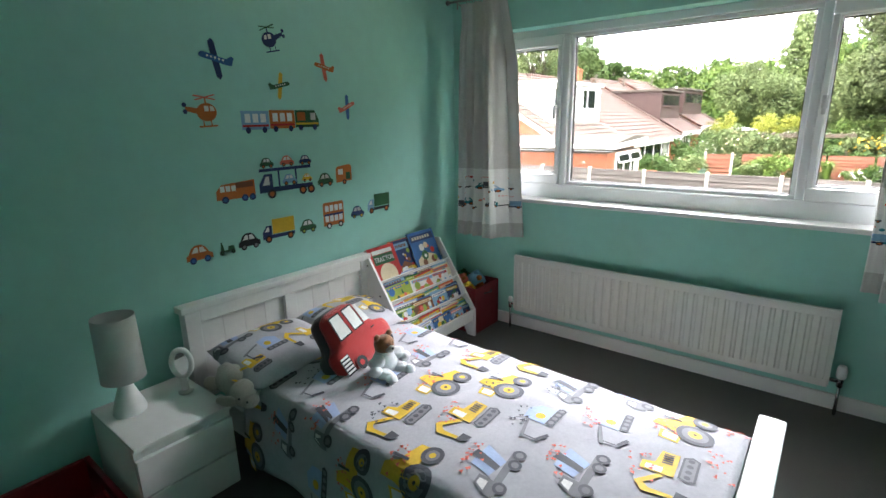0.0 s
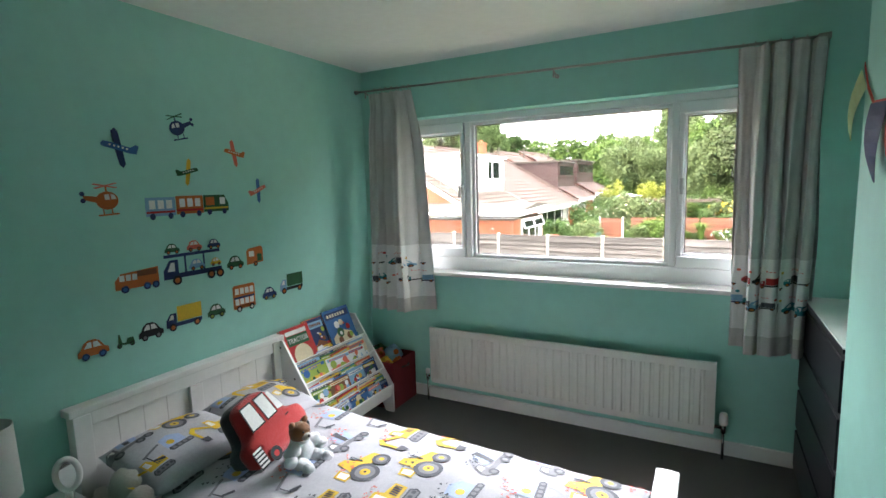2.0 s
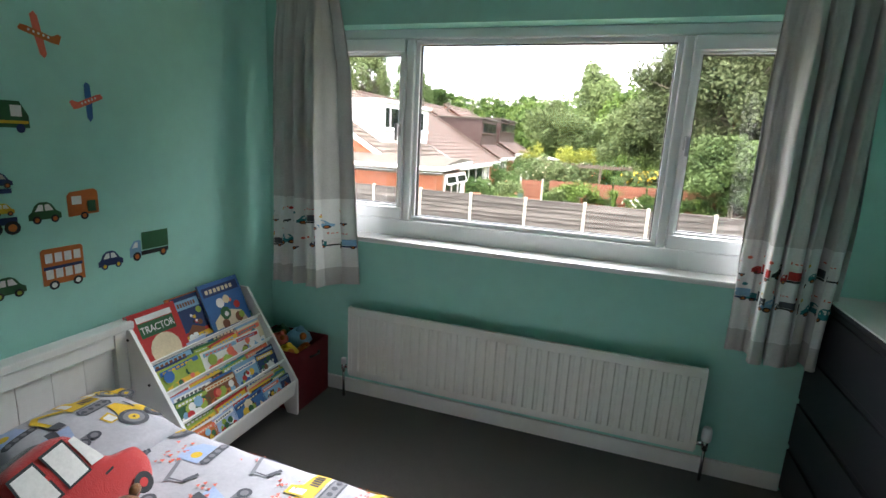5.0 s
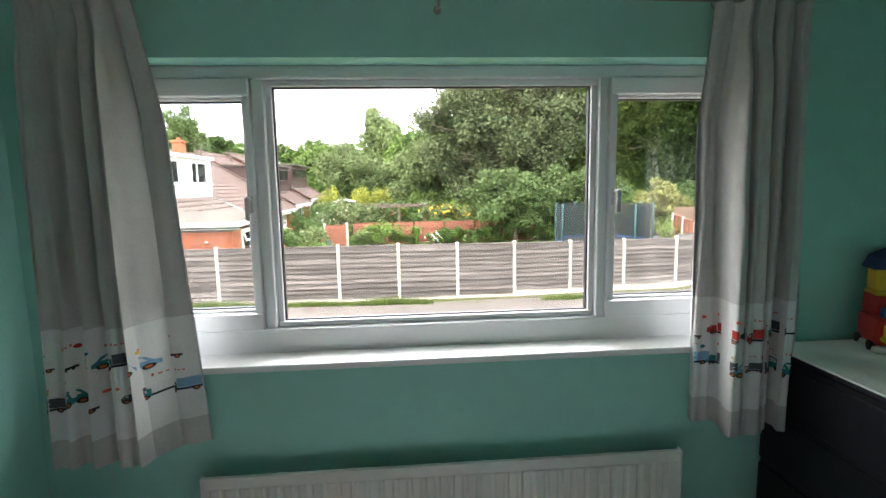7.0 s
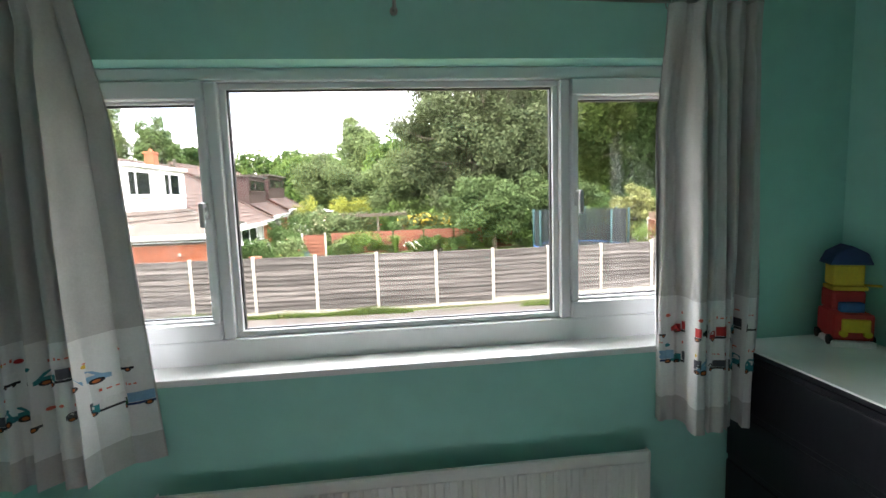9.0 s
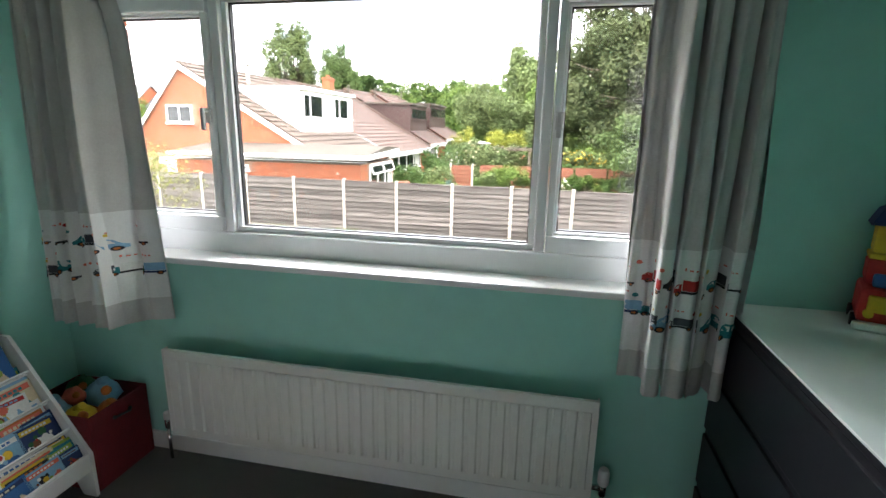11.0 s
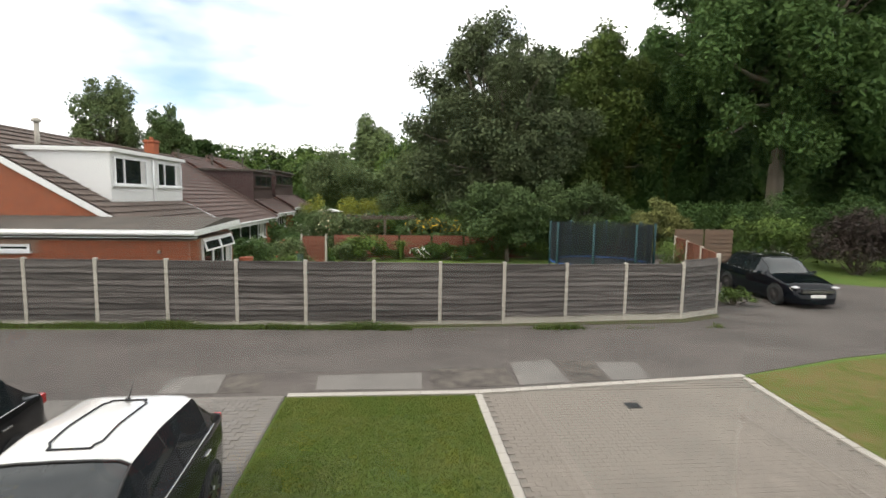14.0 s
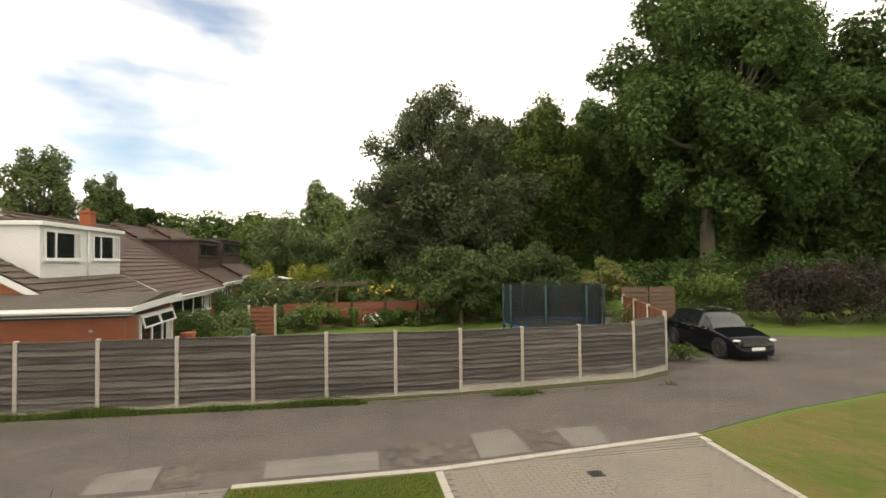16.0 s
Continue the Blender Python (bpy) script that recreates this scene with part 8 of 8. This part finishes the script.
for k, (x, y, r, h, mt, c, bl, lb) in enumerate((
        (-2.9, 22.3, 0.95, 1.9, L_OLIVE, 2600, (("coral", 24, 0.07),), "grey-green rose bush in the garden border"), (-4.0, 22.6, 0.8, 1.6, L_DARK, 1600, (), "dark green shrub in the garden border"), (-2.05, 24.4, 0.55, 1.25, L_DARK, 1400, (), "clipped dark green shrub in the garden"), (-0.1, 26.4, 1.0, 1.55, L_LIGHT, 2800, (("yellow", 20, 0.05),), "rounded light green shrub in the border"),
        (3.0, 26.8, 0.75, 0.8, L_LIGHT, 900, (("white", 150, 0.085), ("coral", 25, 0.05)), "clump of white lilies in the border"), (4.4, 26.9, 0.6, 1.0, L_LIGHT, 1000, (("white", 20, 0.05),), "green perennials in the border"), (5.5, 27.0, 0.7, 1.1, L_DARK, 1200, (), "green perennials in the border"),
        (9.6, 27.2, 0.9, 1.2, L_LIGHT, 1300, (), "green perennials in the border"), (10.9, 27.3, 0.9, 1.0, L_DARK, 1200, (), "green perennials in the border"), (-1.6, 18.8, 0.5, 1.25, L_LIGHT, 900, (("coral", 80, 0.07),), "pink flowers behind the lane fence"), (-2.6, 18.6, 0.6, 1.3, L_OLIVE, 900, (("coral", 70, 0.07), ("lime", 30, 0.05)), "pink and lime flowers behind the lane fence"),
        (-1.5, 30.5, 1.1, 2.4, L_OLIVE, 2400, (("cream", 90, 0.09), ("coral", 25, 0.06)), "pale climbing roses in the garden"), (-2.9, 33.5, 1.2, 2.8, L_OLIVE, 2400, (("cream", 90, 0.09),), "pale climbing roses in the garden"), (-0.3, 34.5, 1.2, 2.6, L_OLIVE, 2400, (("cream", 80, 0.09), ("coral", 30, 0.06)), "pale climbing roses in the garden"), (3.4, 31.5, 0.9, 2.5, L_OLIVE, 2000, (("yellow", 260, 0.10),), "yellow flowering shrub by the pergola"),
        (4.6, 31.7, 0.8, 2.3, L_OLIVE, 1800, (("yellow", 240, 0.10),), "yellow flowering shrub by the pergola"), (-5.9, 45.0, 1.4, 3.6, L_YELLOW, 2400, (), "yellow-green clipped shrub in the far garden"), (-2.5, 47.0, 1.7, 3.8, L_YELLOW, 2600, (), "yellow-green clipped shrub in the far garden"), (-0.5, 47.5, 1.9, 3.9, L_YELLOW, 2600, (), "yellow-green clipped shrub in the far garden"),
        (3.0, 42.0, 1.8, 3.1, L_LIGHT, 2600, (), "green hedge in the far garden"), (5.8, 42.0, 2.0, 3.0, L_LIGHT, 2600, (), "green hedge in the far garden"), (0.9, 38.0, 1.5, 2.5, L_DARK, 2400, (), "dark green shrub in the far garden"), (-4.2, 39.0, 1.4, 2.6, L_OLIVE, 2400, (("cream", 30, 0.08),), "grey-green shrub in the far garden"), (-3.6, 28.0, 0.9, 2.0, L_OLIVE, 1800, (("white", 120, 0.08),), "white flowering shrub in the garden"),
        (-5.0, 29.5, 1.0, 2.2, L_DARK, 1800, (), "dark green shrub beside the bungalow"), (7.5, 33.0, 1.6, 2.6, L_DARK, 2400, (), "dark green shrub behind the fence"), (10.5, 33.0, 1.7, 2.6, L_DARK, 2400, (), "dark green shrub behind the fence"), (14.2, 33.0, 1.8, 3.0, L_DARK, 2400, (), "dark green shrub behind the fence"), (18.0, 34.0, 2.0, 3.4, L_DARK, 2400, (), "dark green shrub behind the fence"))):
    shrub(lb, x, y, r, h, mt, 200 + k, int(c * 0.8), 0.075 if y < 29 else 0.11, bl)


def spiky_clump(label, x, y, h, blades, seed):
    """A fan of long arching blades from one root."""
    rs = np.random.RandomState(seed)
    z = ground_z(y)
    verts, quads = [], []
    for _ in range(blades):
        a, lean, tall = rs.random() * 6.283, 0.25 + 0.5 * rs.random(), h * (0.7 + 0.4 * rs.random())
        d, w = np.array([math.cos(a), math.sin(a), 0]), np.array([-math.sin(a), math.cos(a), 0]) * 0.022
        mid, tip = np.array([x, y, z]) + d * lean * 0.3 * tall + (0, 0, tall * 0.8), np.array([x, y, z]) + d * lean * tall + (0, 0, tall * (0.95 - 0.4 * lean))
        foot = np.array([x, y, z]) + d * 0.05
        k = len(verts)
        verts += [foot - w, foot + w, mid + w, mid - w, tip + w * 0.1, tip - w * 0.1]
        quads += [(k, k + 1, k + 2, k + 3), (k + 3, k + 2, k + 4, k + 5)]
    tagged(new("iris_clump", arrays_mesh("iris_clump", verts, quads, L_LIGHT)), label, "plant", "garden shrubs")


spiky_clump("spiky green iris clump against the red fence", 1.95, 26.9, 1.25, 150, 1)
spiky_clump("spiky green iris clump against the red fence", 4.7, 27.1, 0.95, 110, 2)
spiky_clump("spiky green iris clump under the apple tree", 6.3, 27.2, 1.0, 110, 3)
spiky_clump("bright green spiky clump behind the lane fence", -3.0, 23.2, 0.9, 90, 4)
grow = random.Random(77)
for k in range(64):
    x, y = grow.uniform(-5.5, 7.5), grow.uniform(29.2, 44.0)
    if -1.6 < x < 3.0 and 30.8 < y < 33.4:
        continue
    mt, bl, lb = grow.choice(((L_OLIVE, (("cream", 60, 0.085),), "grey-green rose bush with pale blooms"), (L_LIGHT, (), "light green shrub in the gardens"), (L_DARK, (), "dark green shrub in the gardens"), (L_DARK, (), "dark green shrub in the gardens"), (L_LIGHT, (("coral", 60, 0.08),), "light green shrub with pink blooms"), (L_MID, (), "green shrub in the gardens")))
    shrub(lb, x, y, grow.uniform(0.7, 1.3), grow.uniform(1.3, 2.5) * (0.62 if y < 33.5 else 1.0), mt, 400 + k, 1500, 0.10, bl)
for k, (x, y, r, h, mt) in enumerate(((-5.6, 23.6, 0.9, 1.9, L_DARK), (-4.6, 24.2, 0.9, 1.7, L_OLIVE), (-3.5, 25.2, 0.9, 1.9, L_DARK), (6.6, 27.6, 0.8, 1.2, L_DARK), (8.6, 28.2, 1.1, 1.6, L_DARK), (10.4, 28.4, 1.2, 1.8, L_DARK), (-0.9, 26.0, 0.6, 1.1, L_OLIVE), (0.9, 26.9, 0.5, 0.9, L_LIGHT), (-3.0, 20.5, 0.6, 1.4, L_LIGHT))):
    shrub("green shrub in the garden border", x, y, r, h, mt, 500 + k, 1300, 0.075, (("white", 14, 0.05),) if k % 3 == 1 else ())
for k in range(14):
    x = grow.uniform(-3.4, 10.5)
    mt, bl, lb = grow.choice(((L_DARK, (), "dark green perennial against the garden fence"), (L_LIGHT, (("white", 16, 0.05),), "leafy green perennial against the garden fence"), (L_LIGHT, (), "leafy green perennial against the garden fence"), (L_OLIVE, (("coral", 14, 0.05),), "grey-green rose against the garden fence")))
    shrub(lb, x, grow.uniform(27.0, 27.5), grow.uniform(0.3, 0.6), grow.uniform(0.45, 0.95), mt, 600 + k, 1000, 0.075, bl)
bm = bmesh.new()
box(bm, -5.2, -3.4, 44.5, 46.0, FZ, 0.2, bevel=0.02)
prism(bm, [(-5.4, 0.2), (-3.2, 0.2), (-4.3, 0.42)], "y", 44.3, 46.2, 1)
solid("garden_shed", bm, [M_BROWNCLAD, M_CLAD], "small dark shed with pale roof in the gardens", "shed")
bm = bmesh.new()
for dx in (-0.07, 0.0, 0.07):
    tube(bm, (-1.52 + dx, 17.0, FZ), (-1.52 + dx, 17.0, -0.40), 0.028, 0.02, seg=8)
solid("folded_parasol", bm, M_NETPOLE, "folded blue-green garden frame behind the fence", "garden frame")
bm = bmesh.new()
lathe(bm, [(0.14, 0), (0.16, 0.03), (0.05, 0.12), (0.05, 0.9), (0.22, 1.1), (0.26, 1.35), (0.24, 1.35)], (-3.95, 19.2, FZ), 18)
solid("garden_urn", bm, material("terracotta", (0.33, 0.09, 0.04), 0.85, scale=5), "terracotta pot on a stand by the extension", "garden pot")

# grass tufts along the verge
rs = np.random.RandomState(50)
nb = 16000
gx = rs.uniform(-19.5, 11.5, nb)
dens = 0.5 + 0.5 * np.sin(gx * 1.7) * np.sin(gx * 0.63 + 1)
gy = 14.03 - 0.047 * np.minimum(gx + 2.74, 6) * 1.0 + rs.normal(size=nb) * 0.075 - 0.10
gh = (0.05 + 0.12 * rs.random(nb)) * (0.45 + dens) * np.where(gx > 2.2, np.where(dens > 0.62, 0.8, 0.25), 1.15)
tuft = (rs.random(nb) < np.where(gx > 2.2, dens ** 3, 0.35 + 0.65 * dens)) | (gx < 2)
gx, gy, gh = gx[tuft], gy[tuft], gh[tuft]
gz = np.array([ground_z(v) for v in gy]) + 0.01
ang = rs.random(len(gx)) * 6.283
dx, dy = np.cos(ang) * 0.012, np.sin(ang) * 0.012
lx, ly = rs.normal(size=len(gx)) * 0.05, rs.normal(size=len(gx)) * 0.05
v = np.stack([np.stack([gx - dx, gy - dy, gz], 1), np.stack([gx + dx, gy + dy, gz], 1), np.stack([gx + dx * 0.6 + lx * 0.5, gy + dy * 0.6 + ly * 0.5, gz + gh * 0.6], 1), np.stack([gx + lx, gy + ly, gz + gh], 1)], axis=1).reshape(-1, 3)
tagged(new("verge_grass", arrays_mesh("verge_grass", v, np.arange(len(gx) * 4).reshape(-1, 4), L_WOOD)), "long green grass tufts along the fence foot", "grass", kind="stuff")
rs = np.random.RandomState(51)
nb = 90000
gx, gy = rs.uniform(-0.38, 3.34, nb), rs.uniform(3.0, 9.55, nb)
gz = np.array([ground_z(v) for v in gy]) + 0.038
ang = rs.random(nb) * 6.283
dx, dy = np.cos(ang) * 0.006, np.sin(ang) * 0.006
lx, ly, gh = rs.normal(size=nb) * 0.018, rs.normal(size=nb) * 0.018, 0.012 + 0.022 * rs.random(nb)
v = np.stack([np.stack([gx - dx, gy - dy, gz], 1), np.stack([gx + dx, gy + dy, gz], 1), np.stack([gx + lx, gy + ly, gz + gh], 1)], axis=1).reshape(-1, 3)
L_LAWN = leaf_material("lawn_blades", (0.050, 0.100, 0.013), (0.155, 0.160, 0.035))
tagged(new("lawn_grass", arrays_mesh("lawn_grass", v, np.arange(nb * 3).reshape(-1, 3), L_LAWN)), "short mown grass blades of the front lawn", "grass", kind="stuff")

# ---- distant houses ----
def far_house(label, x0, x1, y0, y1, base, eave, ridge, wall, roof, stacks):
    h = thing("house", label, "house", ((x0 + x1) / 2, (y0 + y1) / 2, base), group="distant houses")
    bm = bmesh.new()
    ym = (y0 + y1) / 2
    prism(bm, [(y0, base), (y1, base), (y1, eave), (ym, ridge - 0.1), (y0, eave)], "x", x0, x1)
    part("wall", bm, wall, h)
    for s in (-1, 1):
        bm = bmesh.new()
        e = y0 - 0.3 if s < 0 else y1 + 0.3
        prism(bm, [(ym, ridge), (e, eave - 0.15), (e, eave), (ym, ridge + 0.18)], "x", x0 - 0.3, x1 + 0.3)
        part("roof", bm, roof, h)
    for cx in stacks:
        bm = bmesh.new()
        box(bm, cx - 0.8, cx + 0.8, ym - 0.5, ym + 0.5, ridge - 0.8, ridge + 1.9, bevel=0.03)
        box(bm, cx - 0.9, cx + 0.9, ym - 0.6, ym + 0.6, ridge + 1.5, ridge + 1.7, bevel=0.03)
        for k in range(4):
            tube(bm, (cx - 0.6 + k * 0.4, ym, ridge + 1.9), (cx - 0.6 + k * 0.4, ym, ridge + 2.5), 0.13)
        part("chimney", bm, M_BRICK, h, "red brick chimney with pots")
    nwin = max(2, int((x1 - x0) / 3.2))
    for k in range(nwin):
        a = x0 + (x1 - x0) * (k + 0.25) / nwin
        house_window(h, "y", y0 - 0.01, a, a + 1.4, eave - 2.0, eave - 0.6, (0.5,), False)


M_SLATE = material("grey_slate", (0.12, 0.125, 0.14), 0.7, (0.085, 0.09, 0.10), scale=1.5, random=0.1)
far_house("tall red brick Victorian house with slate roof", -92, -74, 80, 90, FZ, 4.5, 8.4, M_BRICK, M_SLATE, (-83.0,))
far_house("long red brick Victorian house with slate roof", -73, -60, 82, 91, FZ, 4.0, 7.4, M_BRICK, M_SLATE, (-68.0,))
far_house("low brick bungalow across the neighbouring lane", -72, -52, 40, 48, FZ, 0.7, 3.4, M_BRICK, M_TILE, ())
far_house("low brick bungalow beyond the fence end", -46, -38, 30, 38, FZ, 0.3, 2.4, M_BRICK, M_TILE, ())
bm = bmesh.new()
box(bm, -14.3, -12.7, 17.4, 18.3, FZ, -0.25)
box(bm, -14.5, -12.72, 17.2, 18.4, -0.25, 0.05, bevel=0.02)
solid("car_port", bm, M_CLAD, "white fascia of a low carport beside the bungalow", "carport")

# ---- kerbs and paving, stone by stone ----
def kerb_line(label, pts, width, length=0.30):
    root = thing("kerb", label, "kerb", (pts[0][0], pts[0][1], ground_z(pts[0][1])), kind="structure")
    shape = None
    for (x0, y0), (x1, y1) in zip(pts, pts[1:]):
        d = math.hypot(x1 - x0, y1 - y0)
        nseg = max(1, round(d / length))
        for i in range(nseg):
            t = (i + 0.5) / nseg
            if shape is None:
                bm = bmesh.new()
                box(bm, -length / 2 + 0.004, length / 2 - 0.004, -width / 2, width / 2, -0.08, 0.0, bevel=0.008)
                shape = bpy.data.meshes.new("kerb_stone")
                bm.to_mesh(shape)
                bm.free()
                shape.materials.append(M_KERB)
            ob = new("kerb_stone", shape)
            ob.parent, ob.matrix_parent_inverse = root, root.matrix_basis.inverted()
            yy = y0 + (y1 - y0) * t
            ob.matrix_basis = pose(x0 + (x1 - x0) * t, yy, ground_z(yy) + 0.052 + 0.002 * random.random(), 0, 0, math.degrees(math.atan2(y1 - y0, x1 - x0)))


kerb_line("pale concrete kerb between the lawn and the lane", [(-0.40, 9.68), (3.43, 9.66), (9.66, 10.22)], 0.17)
kerb_line("pale concrete edging between lawn and paved drive", [(3.43, 9.55), (3.40, 0.4)], 0.15)
kerb_line("pale concrete edging between drive and side lawn", [(9.62, 10.1), (9.30, 7.0), (9.05, 0.4)], 0.15)
cells = []
for j in range(60):
    y = 3.2 + j * 0.108
    if y < 9.62:
        cells.append((-0.62, y, 0.30, 0.100))
for j in range(46):
    y = 3.2 + j * 0.14
    if y > 9.5:
        continue
    for i in range(25):
        x = -0.90 - i * 0.212 - (0.106 if j % 2 else 0)
        cells.append((x, y, 0.204, 0.132))
for i in range(26):
    cells.append((-0.62 - i * 0.212, 9.62, 0.204, 0.12))
cells.sort(key=lambda c: (abs(c[0] + 0.62) > 0.05, (c[0] + 0.6) ** 2 + (c[1] - 7.5) ** 2))
stones("block_paving", "grey block paved drive under the parked cars", "paving", M_BLOCK, cells)
cells = []
for j in range(62):
    y = 3.2 + j * 0.112
    for i in range(27):
        x = 3.62 + i * 0.218 + (0.109 if j % 2 else 0)
        if y < 9.50 + (x - 3.4) * 0.09 and x < 9.42 - max(0, 10.1 - y) * 0.085:
            cells.append((x, y, 0.214, 0.109))
cells.sort(key=lambda c: (c[0] - 4.6) ** 2 + (c[1] - 8.6) ** 2)
M_BLOCK2 = material("buff_grey_block_paving", (0.25, 0.22, 0.19), 0.9, (0.20, 0.177, 0.155), scale=1.0, bump=0.4, bump_scale=80, random=0.025, spec=0.15)
stones("drive_paving", "buff-grey block paved drive with pale edging", "paving", M_BLOCK2, cells)
bm = bmesh.new()
box(bm, 6.22, 6.50, 8.72, 8.98, KZ + 0.03, KZ + 0.044, bevel=0.003)
for i in range(5):
    box(bm, 6.25 + i * 0.05, 6.275 + i * 0.05, 8.75, 8.95, KZ + 0.0445, KZ + 0.050)
solid("drain_cover", bm, M_TRIM, "small dark metal drain cover in the drive", "drain cover")
